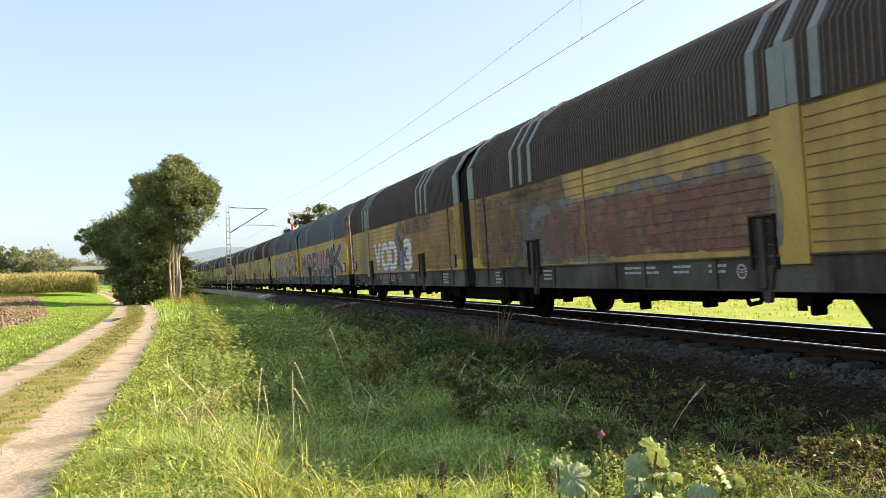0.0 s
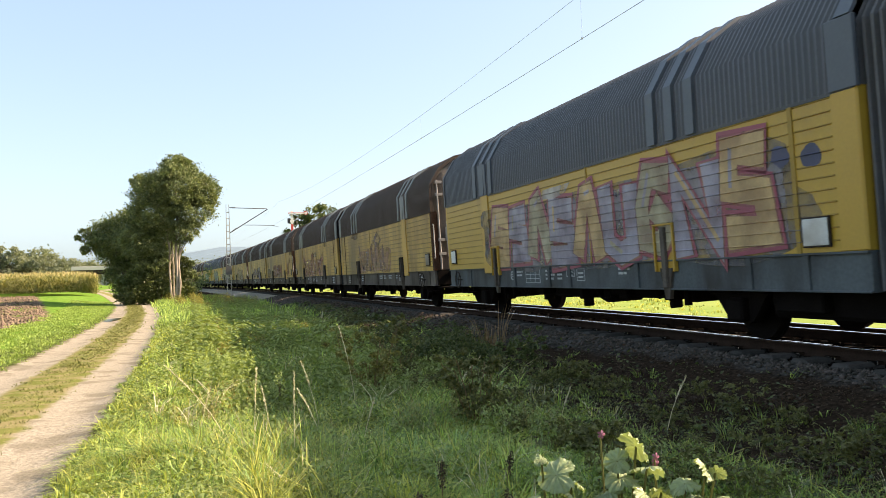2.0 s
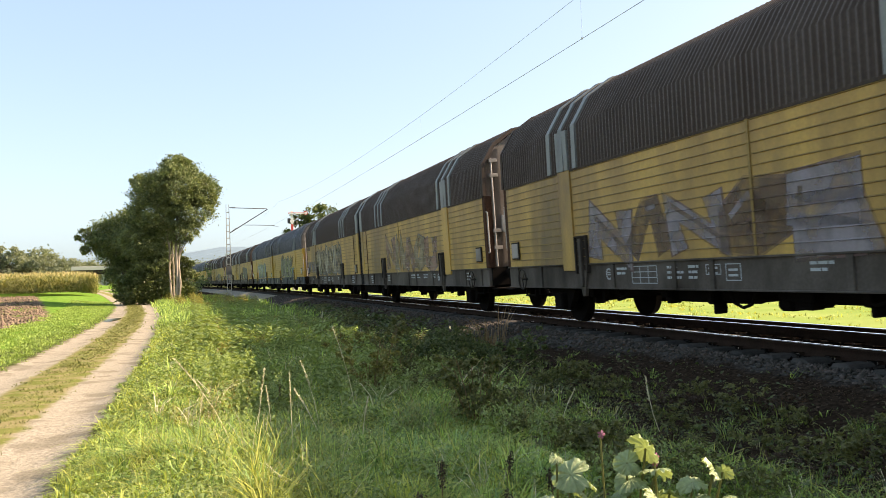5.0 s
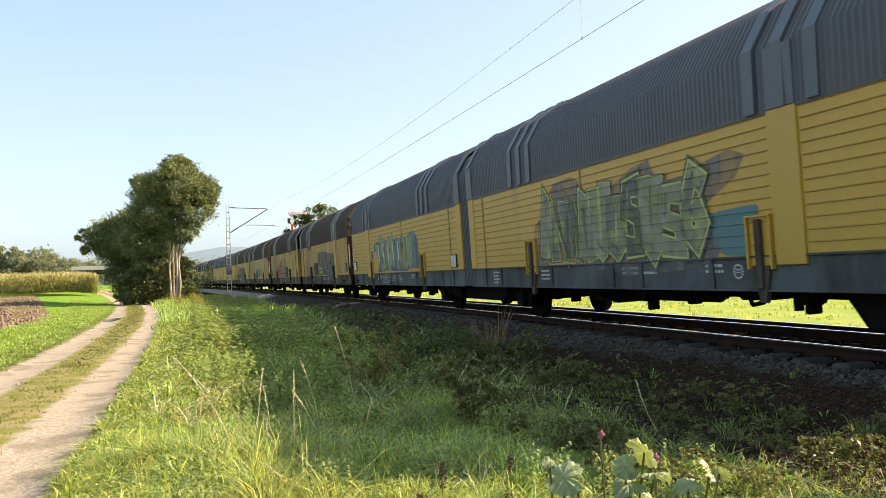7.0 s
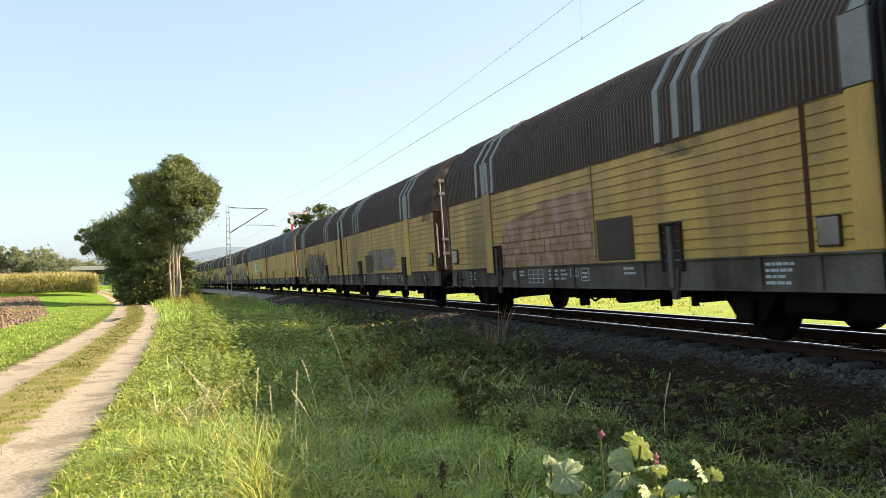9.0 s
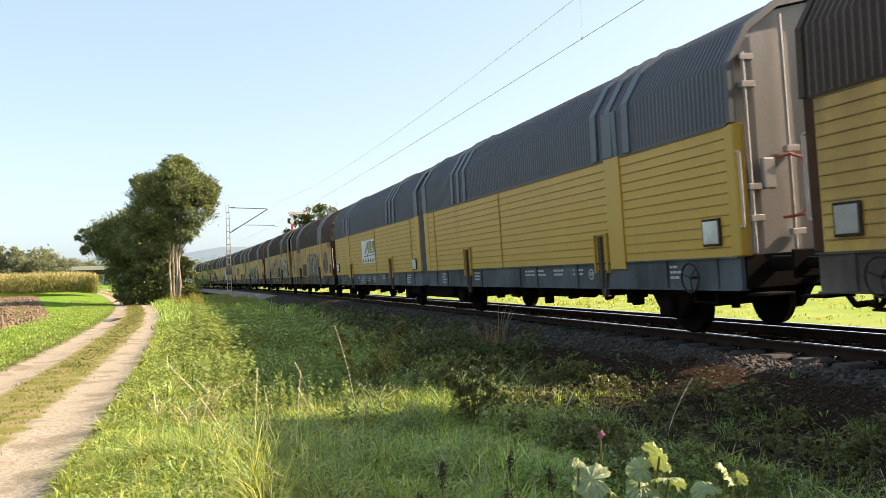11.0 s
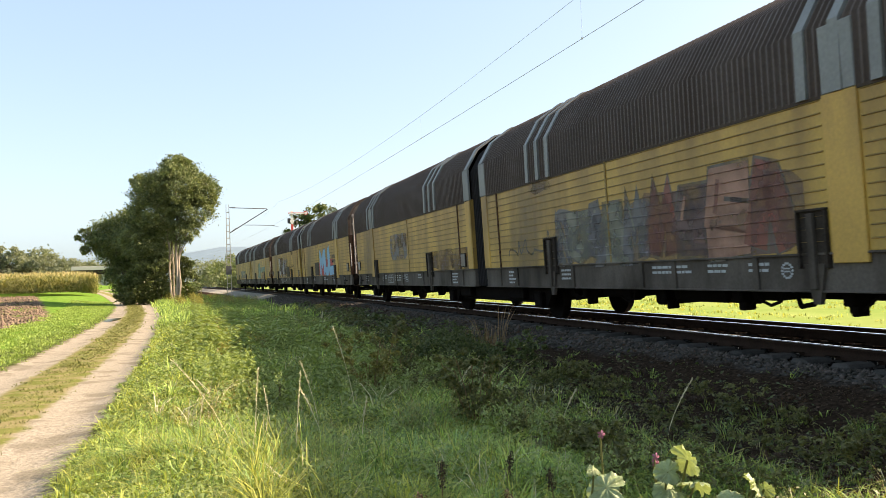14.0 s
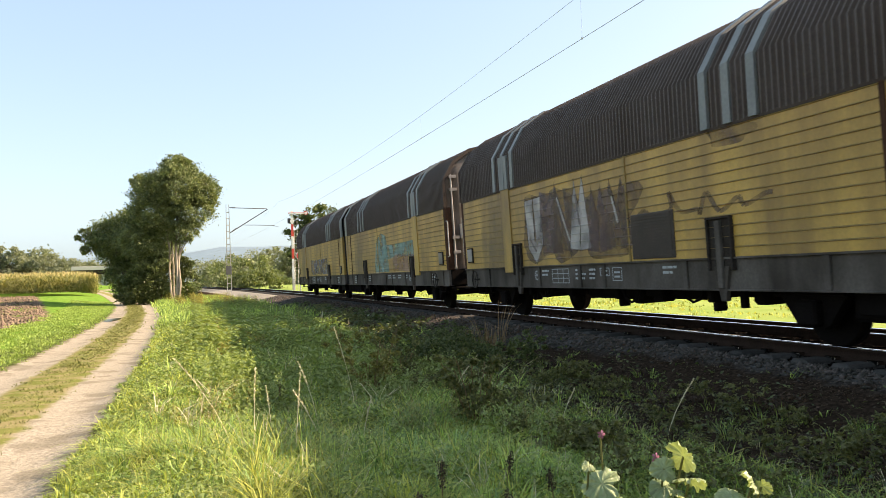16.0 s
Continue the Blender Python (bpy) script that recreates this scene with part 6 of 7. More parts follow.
def tree(name, label, x, y, stems, lobes, n, leaf, mat_, bark, seed, z=None):
    """A tree: stems that fork into limbs, and a crown of leaf clumps."""
    z0 = float(ground_z(x, y)) - 0.05 if z is None else z
    top = tagged(new(name), label, "tree" if "tree" in name else "shrub")
    top.location = (x, y, z0)
    rr = random.Random(seed)
    bm = bmesh.new()
    for bx, by, tx, ty, tz, r in stems:
        pts = []
        for i in range(6):
            t = i / 5
            pts.append((bx + (tx - bx) * t + rr.uniform(-0.1, 0.1) * (i > 0), by + (ty - by) * t + rr.uniform(-0.1, 0.1) * (i > 0), tz * t))
        limb(bm, pts, r, r * 0.45)
        for _ in range(5):
            l = rr.choice(lobes)
            q = pts[rr.randint(2, 5)]
            e = (l[0] + rr.uniform(-0.5, 0.5) * l[3], l[1] + rr.uniform(-0.5, 0.5) * l[4], l[2] + rr.uniform(-0.2, 0.5) * l[5])
            mid = ((q[0] + e[0]) / 2 + rr.uniform(-0.2, 0.2), (q[1] + e[1]) / 2, (q[2] + e[2]) / 2 + 0.2)
            limb(bm, [q, mid, e], r * 0.4, r * 0.1, 5)
    part("trunk", bm, bark, top)
    v, f = leaf_cloud(lobes, n, leaf, seed)
    attach("crown", mesh_np("crown", v, f, mat_), top)
    return top


tree("tree", "tall leafy tree with several pale bare stems beside the farm track", -1.75, 62.0,
     [(0.05, 0, 0.25, 0, 7.5, 0.12), (-0.25, 0.2, -0.5, 0.4, 6.5, 0.09), (0.22, -0.1, 0.5, 0.2, 7.0, 0.10), (-0.1, 0.5, -0.2, 0.6, 7, 0.08)],
     [(0.3, 0, 8.3, 2.1, 2.1, 1.5), (2.0, 0, 8.0, 1.2, 1.3, 1.2), (-1.5, 0, 8.0, 1.4, 1.5, 1.2), (0.3, 0, 9.6, 1.2, 1.3, 1.0), (1.3, 0, 6.6, 1.5, 1.5, 1.2), (-1.5, 0.3, 6.3, 1.6, 1.6, 1.3),
      (0.6, 0, 5.2, 1.2, 1.2, 0.9), (-2.3, 0.6, 4.6, 1.6, 1.6, 1.4), (2.5, 0, 7.2, 0.6, 0.8, 0.7), (-1.6, 0.5, 3.2, 1.2, 1.2, 1.2), (-2.3, 0.2, 8.6, 0.6, 0.8, 0.5), (0.9, 0, 9.9, 0.7, 0.8, 0.45)],
     62000, 0.095, M["leaf"], M["bark"], 11)
tree("tree", "broad dark green tree behind the pale stems", -5.4, 66.0,
     [(0, 0, 0.2, 0, 4.5, 0.2), (0.5, 0.3, 1.0, 0.3, 4.5, 0.16)],
     [(0.2, 0, 5.0, 2.4, 2.2, 2.0), (-1.3, 0, 5.0, 1.4, 1.4, 1.2), (1.9, 0, 4.4, 1.9, 1.8, 1.8), (0.6, 0, 2.3, 2.0, 1.8, 1.6), (-2.8, 0.4, 5.2, 0.7, 0.7, 0.6), (-2.5, 0.2, 4.1, 0.55, 0.6, 0.4), (1.4, 0.3, 6.2, 1.1, 1.1, 0.9)],
     44000, 0.10, M["leaf"], M["bark_dark"], 12)
tree("shrub", "dense dark shrub at the foot of the trees", -3.4, 63.2,
     [(0, 0, 0.2, 0, 1.6, 0.08), (0.6, 0.2, 0.9, 0.3, 1.8, 0.08)],
     [(-0.6, 0, 1.4, 1.5, 1.3, 1.3), (0.9, 0.3, 1.6, 1.2, 1.1, 1.5), (2.4, 1.2, 1.6, 0.8, 0.8, 1.5), (1.9, 1.0, 3.0, 0.6, 0.6, 0.9), (0.2, 0.5, 3.2, 1.4, 1.2, 1.1), (-1.4, -0.2, 0.9, 1.0, 1.0, 0.9)],
     22000, 0.11, M["leaf_dark"], M["bark_dark"], 13)
tree("tree", "large round tree standing beyond the signal", 16.2, 118.0,
     [(0, 0, 0, 0, 6, 0.3)],
     [(0.6, 0, 9.6, 3.0, 2.4, 2.2), (-2.6, 0, 8.6, 1.9, 1.6, 1.8), (3.6, 0, 9.0, 2.0, 1.8, 1.8), (0.4, 0, 5.6, 3.2, 2.2, 2.2), (-2.6, 0, 5.0, 1.8, 1.6, 2.0), (4.4, 0, 5.6, 2.2, 1.8, 2.0), (0.2, 0, 2.4, 3.0, 2.0, 1.9)],
     16000, 0.24, M["leaf_dark"], M["bark_dark"], 14)


def far_wood(label, x0, x1, y, depth, h_of, n, size, seed, mat_):
    r = random.Random(seed)
    lobes = []
    x = x0
    while x < x1:
        w = r.uniform(2.5, 5.5)
        h = h_of((x - x0) / (x1 - x0)) * r.uniform(0.75, 1.1)
        yy = y + r.uniform(0, depth)
        z = float(ground_z(x, yy))
        lobes.append((x, yy, z + h * 0.62, w, w, h * 0.42))
        lobes.append((x + r.uniform(-2, 2), yy - 1.5, z + h * 0.28, w * 1.1, w, h * 0.34))
        x += w * 0.5
    v, f = leaf_cloud(lobes, n, size, seed, 0.5)
    return tagged(new("far_woods", mesh_np("far_woods", v, f, mat_)), label, "woods", kind="stuff")


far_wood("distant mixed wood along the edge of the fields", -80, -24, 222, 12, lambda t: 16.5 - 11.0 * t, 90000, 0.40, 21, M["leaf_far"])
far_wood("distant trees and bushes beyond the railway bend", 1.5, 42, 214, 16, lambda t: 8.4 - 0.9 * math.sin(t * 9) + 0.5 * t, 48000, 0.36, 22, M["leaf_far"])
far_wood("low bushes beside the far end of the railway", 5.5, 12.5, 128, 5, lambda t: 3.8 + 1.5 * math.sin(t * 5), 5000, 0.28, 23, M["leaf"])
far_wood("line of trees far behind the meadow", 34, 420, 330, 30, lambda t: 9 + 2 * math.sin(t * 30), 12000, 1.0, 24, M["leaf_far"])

# hills on the horizon
hb = np.linspace(-60, 70, 90)
top_h = 95 + 22 * np.sin(hb * 0.16 + 1.0) + 9 * np.sin(hb * 0.47) + 4 * np.sin(hb * 1.3)
hv, hf = [], []
for b, h in zip(hb, top_h):
    for dist, z in ((2300, -5), (2700, h * 0.55), (3100, h), (3800, h * 0.7)):
        hv.append((dist * math.sin(radians(b)), dist * math.cos(radians(b)), z))
for i in range(len(hb) - 1):
    for k in range(3):
        hf.append((i * 4 + k, i * 4 + k + 1, (i + 1) * 4 + k + 1, (i + 1) * 4 + k))
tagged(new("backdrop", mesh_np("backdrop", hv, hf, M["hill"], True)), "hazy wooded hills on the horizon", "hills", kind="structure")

# concrete road bridge in the distance
bridge = tagged(new("road_bridge"), "pale concrete road bridge far off behind the maize", "bridge")
bridge.location = (-22.0, 213, 0)
# near-black colour paints the shade below the parapet onto the deck
part("deck", box((-7, -3, 4.1), (8, 3, 5.1), 0.05), M["pocket"], bridge, "beams under the deck, shade put in their dark colour")
part("parapet", box((-7, -3.3, 5.1), (8, -2.9, 6.0), 0.05), M["concrete"], bridge, "pale concrete parapet")
for px in (-6.5, 0, 6):
    part("pier", box((px - 0.6, -2, -0.5), (px + 0.6, 2, 4.1), 0.05), M["concrete"], bridge)


def maize_field():
    r = np.random.default_rng(31)
    n = 7000
    t, q = r.random(n) ** 1.3, r.random(n) ** 1.8
    x = -9.6 - 36.0 * t - 26 * q + r.normal(0, 0.15, n)
    y = 86 + 112.0 * t + 10 * q
    z = ground_z(x, y)
    vs, fs, tv, tf = [], [], [], []
    k = 9
    h = r.uniform(2.0, 2.5, n)
    for i in range(k):
        zz = z + h * (0.15 + 0.75 * i / k)
        an = r.uniform(0, 6.28, n)
        l, w = r.uniform(0.35, 0.6, n), 0.05
        dx_, dy_ = np.cos(an), np.sin(an)
        p0 = np.stack([x, y, zz], -1)
        p1 = p0 + np.stack([dx_ * l * 0.6, dy_ * l * 0.6, l * 0.45], -1)
        p2 = p0 + np.stack([dx_ * l, dy_ * l, l * 0.1], -1)
        sd = np.stack([-dy_ * w, dx_ * w, 0 * w + 0 * l], -1)
        b = len(vs) and sum(len(a) for a in vs)
        v = np.stack([p0 - sd, p0 + sd, p1 + sd, p1 - sd, p2], 1)
        vs.append(v.reshape(-1, 3))
        o = 5 * np.arange(n)[:, None] + b
        fs.append(np.concatenate([o + np.array([[0, 1, 2]]), o + np.array([[0, 2, 3]]), o + np.array([[3, 2, 4]])]))
    for i in range(3):
        an = r.uniform(0, 6.28, n)
        p0 = np.stack([x, y, z + h * 0.88], -1)
        p1 = p0 + np.stack([np.cos(an) * 0.09, np.sin(an) * 0.09, 0.34 + 0 * an], -1)
        sd = np.stack([-np.sin(an) * 0.03, np.cos(an) * 0.03, 0 * an], -1)
        b = sum(len(a) for a in tv)
        tv.append(np.stack([p0 - sd, p0 + sd, p1], 1).reshape(-1, 3))
        tf.append(3 * np.arange(n)[:, None] + b + np.array([[0, 1, 2]]))
    top = tagged(new("maize_field", mesh_np("maize_field", np.concatenate(vs), np.concatenate(fs), M["corn"])), "ripening maize standing as a tall block in the field", "maize", kind="stuff")
    tagged(attach("maize_tassels", mesh_np("maize_tassels", np.concatenate(tv), np.concatenate(tf), M["tassel"]), top), "pale dry maize tassels", kind="stuff")


maize_field()


def tufts(nc, per, where, height, width, spread, seed, arch=0.5, fine=True):
    """Grass in tufts: blades that fan out from each tuft's middle and bend over, five triangles each (three where far)."""
    r = np.random.default_rng(seed)
    cx, cy = where(r, nc)
    nc = len(cx)
    th = height(cx, cy) * r.uniform(0.4, 1.5, nc) * (0.75 + 0.5 * patchy(cx, cy, 4.3, 0.9))
    wind = r.normal(0, 0.35, (nc, 2))
    own = np.repeat(np.arange(nc), per)
    n = len(own)
    ang = r.uniform(0, 2 * np.pi, n)
    rad = spread * np.sqrt(r.random(n)) * np.clip(cy[own] / 12, 0.8, 2.2)
    x, y = cx[own] + rad * np.cos(ang), cy[own] + rad * np.sin(ang)
    z = ground_z(x, y) - 0.015
    d = np.stack([np.cos(ang), np.sin(ang)], -1) * r.uniform(0.2, 1.0, (n, 1)) + wind[own] + r.normal(0, 0.3, (n, 2))
    dl = np.linalg.norm(d, axis=1) + 1e-6
    h = th[own] * r.uniform(0.45, 1.1, n)
    l = np.clip(dl, 0.1, 1.6) * arch * h
    d = d / dl[:, None]
    turn = r.normal(0, 0.7, n)
    sd = np.stack([-np.sin(np.arctan2(d[:, 1], d[:, 0]) + turn), np.cos(np.arctan2(d[:, 1], d[:, 0]) + turn), 0 * x], -1)
    w = (width * r.uniform(0.6, 1.4, n) * np.clip(y / 9.0, 0.8, 3.5))[:, None]
    droop = np.clip(l / h, 0, 1.2)
    rows = []
    for t, k in ((0.0, 0.9), (0.4, 1.0), (0.75, 0.7)) if fine else ((0.0, 0.9), (0.55, 0.9)):
        c = np.stack([x + d[:, 0] * l * t ** 1.8, y + d[:, 1] * l * t ** 1.8, z + h * (t - 0.55 * droop * t ** 2.6)], -1)
        rows += [c - sd * w * k, c + sd * w * k]
    tip = np.stack([x + d[:, 0] * l, y + d[:, 1] * l, z + h * (1 - 0.55 * droop)], -1)
    v = np.stack(rows + [tip], 1).reshape(-1, 3)
    f = np.array([(0, 1, 3), (0, 3, 2), (2, 3, 5), (2, 5, 4), (4, 5, 6)] if fine else [(0, 1, 3), (0, 3, 2), (2, 3, 4)])
    return v, (f[None] + (7 if fine else 5) * np.arange(n)[:, None, None]).reshape(-1, 3)


def patchy(x, y, f, s):
    return 0.5 + 0.5 * np.sin(x * f + s + 1.7 * np.sin(y * f * 0.8 + s)) * np.sin(y * f * 0.9 + 2 * s)


def verge(lo_a, hi_a, y0, y1, power, keep=None):
    """Places between the farm track's edge and a line beside the railway."""
    def where(r, n):
        y = y0 + (y1 - y0) * r.random(n) ** power
        lo = path_mid(y) + 1.26 + lo_a + np.abs(r.normal(0, 0.10, n)) + 0.10 * np.sin(y * 2.3) + 0.07 * np.sin(y * 5.1 + 1)
        hi = centre_x(y) + hi_a + r.normal(0, 0.3, n)
        x = lo + (hi - lo) * r.random(n)
        if keep is not None:
            k = r.random(n) < keep(x, y)
            x, y = x[k], y[k]
        return x, y
    return where


def tall(x, y):
    return 0.12 + 0.22 * patchy(x, y, 1.1, 0.7) ** 1.6 * smooth01((x - path_mid(y) - 1.2) / 0.7)


def add_grass(label, v, f, mat_):
    tagged(new("grass", mesh_np("grass", v, f, mat_)), label, "grass", kind="stuff")


M["grass_worn"] = shade("grass_blade_trodden", (0.23, 0.235, 0.085), 0.6, 0, 0.25, 0.8, 8, 0, island=0.4, through_light=0.3, spec=0.2)
M["grass_fresh"] = shade("grass_blade_fresh", (0.40, 0.455, 0.12), 0.5, 0, 0.2, 0.8, 8, 0, island=0.5, through_light=0.45, spec=0.3)
M["grass_strip"] = shade("grass_blade_lush", (0.29, 0.39, 0.105), 0.5, 0, 0.2, 0.6, 8, 0, island=0.3, through_light=0.4, spec=0.2)


def near_patch(r, n):
    """The long sunny grass in the verge next to the track's edge."""
    x = 0.9 + 0.75 * r.normal(0, 1, n)
    y = 4.6 - 0.25 * (x - 0.9) + 0.8 * r.normal(0, 1, n)
    return np.clip(x, -0.6, 3.2), np.clip(y, 3.0, 7.5)


add_grass("tall yellow-green grass tufts with bent blades", *tufts(300, 40, near_patch, lambda x, y: 0.19 + 0.12 * patchy(x, y, 2.0, 1), 0.0060, 0.12, 52, 1.5), M["grass_fresh"])
add_grass("single tall leaning tuft of yellow-green grass", *tufts(14, 34, lambda r, n: (0.42 + r.normal(0, 0.13, n), 5.2 + r.normal(0, 0.22, n)), lambda x, y: 0.50 + 0 * x, 0.0050, 0.10, 54, 1.1), M["grass_light"])
add_grass("pale feathery seeding grass beside the farm track", *tufts(10, 16, lambda r, n: (-0.12 + r.normal(0, 0.12, n), 9.0 + r.normal(0, 0.4, n)), lambda x, y: 0.5 + 0 * x, 0.004, 0.06, 55, 0.9), M["straw"])
add_grass("short yellow-green grass on the edge of the farm track", *tufts(2600, 18, lambda r, n: (lambda y: (path_mid(y) + 1.25 + np.abs(r.normal(0, 0.7, n)), y))(3.6 + 30 * r.random(n) ** 1.7), lambda x, y: 0.11 + 0.07 * patchy(x, y, 2.2, 1), 0.0054, 0.07, 53, 1.2), M["grass_fresh"])
add_grass("long green grass tufts of the verge", *tufts(6200, 30, verge(0.0, -4.4, 3.4, 34, 1.9), tall, 0.0056, 0.085, 41, 1.35), M["grass"])
add_grass("long green grass of the far verge", *tufts(3200, 16, verge(0.0, -3.9, 28, 85, 1.3), lambda x, y: 0.26 + 0.2 * patchy(x, y, 0.6, 2), 0.0042, 0.12, 42, 0.7, False), M["grass"])
add_grass("yellowish seeding grass tufts in the verge", *tufts(3600, 16, verge(0.0, -5.6, 3.4, 40, 1.8, lambda x, y: patchy(x, y, 1.4, 3.1)), lambda x, y: tall(x, y) * 1.15, 0.0046, 0.08, 43, 1.4), M["grass_light"])
add_grass("bluish green grass tufts in the verge", *tufts(3000, 16, verge(0.8, -4.6, 3.4, 34, 1.7, lambda x, y: patchy(x, y, 0.9, 5.2)), lambda x, y: tall(x, y) * 0.95, 0.0046, 0.08, 48, 1.1), M["grass_blue"])
add_grass("long grass of the verge", *tufts(1300, 14, verge(0.0, -4.4, -7.0, 3.8, 1.0), tall, 0.006, 0.08, 51, 0.75, False), M["grass"])
add_grass("thin grass on dark earth at the foot of the ballast", *tufts(1500, 14, verge(4.4, -2.6, 3.4, 40, 1.7, lambda x, y: patchy(x, y, 1.9, 1.1) ** 2), lambda x, y: 0.16 + 0 * x, 0.004, 0.06, 44, 0.9, False), M["grass"])
add_grass("fine pale green blades standing above the verge grass", *tufts(2600, 9, verge(0.4, -4.2, 4.0, 26, 1.6), lambda x, y: tall(x, y) * 1.2, 0.0040, 0.07, 57, 1.6), M["grass_light"])
add_grass("dry blades among the verge grass", *tufts(900, 7, verge(0.2, -4.0, 3.4, 30, 1.7), lambda x, y: tall(x, y) * 1.3, 0.003, 0.05, 49, 0.8), M["straw"])


add_grass("tuft of tall reddish dry stalks on the bank", *tufts(9, 16, lambda r, n: (5.05 + r.normal(0, 0.22, n), 14.6 + r.normal(0, 0.3, n)), lambda x, y: 0.75 + 0 * x, 0.003, 0.07, 50, 0.25), M["straw_brown"])


def lane_strip(r, n):
    y = -6 + 71 * r.random(n) ** 1.3
    return path_mid(y) + np.clip(r.normal(0, 0.22, n), -0.48, 0.48), y


add_grass("short worn grass between the ruts", *tufts(3000, 12, lane_strip, lambda x, y: 0.055 + 0 * x, 0.0045, 0.08, 45, 0.9, False), M["grass_worn"])


def left_strip(r, n):
    y = 14 + 60 * r.random(n) ** 1.3
    return path_mid(y) - 1.28 - np.abs(r.normal(0, 0.08, n)) - 2.9 * r.random(n), y


add_grass("short lush grass strip beside the ploughed field", *tufts(4600, 14, left_strip, lambda x, y: 0.08 + 0 * x, 0.0055, 0.14, 46, 0.7, False), M["grass_strip"])


def meadow_strip(r, n):
    y = 4 + 90 * r.random(n) ** 1.3
    return centre_x(y) + 3.6 + 14 * r.random(n) ** 1.2, y


add_grass("bright meadow grass beyond the track", *tufts(1500, 14, meadow_strip, lambda x, y: 0.12 + 0 * x, 0.008, 0.2, 47, 0.6, False), M["grass_light"])


# clods on the ploughed field
cn = 5000
cy_ = 24 + 64 * rng.random(cn) ** 1.2
cx_ = -7.0 - 0.19 * np.clip(cy_ - 43, 0, 99) - 16 * rng.random(cn) ** 1.3
cb = np.array([(1, 0, 0), (-1, 0, 0), (0, 1, 0), (0, -1, 0), (0, 0, 1), (0, 0, -1)], float)[None] + rng.normal(0, 0.25, (cn, 6, 3))
cv = cb * (0.07 * rng.uniform(0.5, 1.4, (cn, 1, 1))) + np.stack([cx_, cy_, ground_z(cx_, cy_) + 0.02], -1)[:, None]
cf = np.array([(0, 2, 4), (2, 1, 4), (1, 3, 4), (3, 0, 4), (2, 0, 5), (1, 2, 5), (3, 1, 5), (0, 3, 5)])
tagged(new("clods", mesh_np("clods", cv.reshape(-1, 3), (cf[None] + 6 * np.arange(cn)[:, None, None]).reshape(-1, 3), M["clod"])), "brown clods of the ploughed field", "soil", kind="stuff")

# weeds: low leafy clumps
def weed_leaves(seed, mat_, h, w, n, leaf):
    r = random.Random(seed)
    lobes = [(r.uniform(-w, w) * 0.6, r.uniform(-w, w) * 0.6, h * r.uniform(0.35, 0.75), w * r.uniform(0.3, 0.6), w * r.uniform(0.3, 0.6), h * r.uniform(0.25, 0.4)) for _ in range(7)]
    return leaf_cloud(lobes, n, leaf, seed, 0.3, 1.2)[0], mat_


WEEDS = [weed_leaves(61, M["weed"], 0.42, 0.36, 700, 0.024), weed_leaves(62, M["weed"], 0.30, 0.3, 600, 0.02), weed_leaves(63, M["weed_brown"], 0.22, 0.3, 400, 0.02), weed_leaves(64, M["leaf_dark"], 0.62, 0.5, 1300, 0.028)]
wr = random.Random(9)
WEED_LABEL = ["leafy green weeds on the railway bank", "low green weeds on the railway bank", "withered brown weeds on the dark earth", "dark bushy weeds on the railway bank"]
WEED_SUM = [[] for _ in WEEDS]
for i in range(175):
    y = 4.5 + 34 * wr.random() ** 1.5
    a = wr.uniform(-5.2, -2.6)
    if i > 150:
        y, a = wr.uniform(11.5, 16.5), wr.uniform(-4.9, -3.2)
    x = float(centre_x(y)) + a
    k = 3 if i > 160 else wr.choice([0, 1, 1, 2, 2, 2] if a > -4.6 else [0, 1, 1, 0])
    if k == 3 and y < 7:
        k = 1
    sc, th = wr.uniform(0.6, 1.15), wr.uniform(0, 6.28)
    v = WEEDS[k][0] * sc
    v = np.stack([v[:, 0] * math.cos(th) - v[:, 1] * math.sin(th) + x, v[:, 0] * math.sin(th) + v[:, 1] * math.cos(th) + y, v[:, 2] + float(ground_z(x, y)) - 0.02], -1)
    WEED_SUM[k].append(v)
for k, vs in enumerate(WEED_SUM):
    v = np.concatenate(vs)
    tagged(new("weeds", mesh_np("weeds", v, np.arange(len(v)).reshape(-1, 4), WEEDS[k][1])), WEED_LABEL[k], "weeds", kind="stuff")


# bushy golden weeds on the bank
def weed_bush(x, y, h, w, seed, mat_, label):
    r = random.Random(seed)
    top = tagged(new("weed_bush"), label, "weed", "bushy weeds on the bank")
    top.location = (x, y, float(ground_z(x, y)) - 0.02)
    tips = [(r.uniform(-w, w), r.uniform(-w, w) * 0.8, h * r.uniform(0.6, 1.0)) for _ in range(11)]
    for tx, ty, tz in tips:
        bm = bmesh.new()
        limb(bm, [(tx * 0.15, ty * 0.15, 0), (tx * 0.6, ty * 0.6, tz * 0.6), (tx, ty, tz)], 0.006, 0.003, 5)
        part("stalk", bm, M["straw_brown"], top)
    lobes = [(tx * q, ty * q, tz * q, w * 0.24, w * 0.24, h * 0.13) for tx, ty, tz in tips for q in (0.55, 0.8, 1.0)]
    v, f = leaf_cloud(lobes, 1500, 0.03, seed, 0.2, 0.6)
    attach("foliage", mesh_np("foliage", v, f, mat_), top)


for i, (x, y, h, w) in enumerate(((2.62, 7.9, 0.72, 0.34), (2.0, 10.1, 0.78, 0.36), (2.7, 11.6, 0.66, 0.4), (3.5, 10.4, 0.5, 0.35), (2.4, 14.6, 0.7, 0.5), (3.4, 15.5, 0.7, 0.5))):
    weed_bush(x, y, h, w, 500 + i, M["weed_gold"] if i in (1, 4) else M["weed"], "bushy golden-green weed on the railway bank" if i in (1, 4) else "bushy green weed on the railway bank")


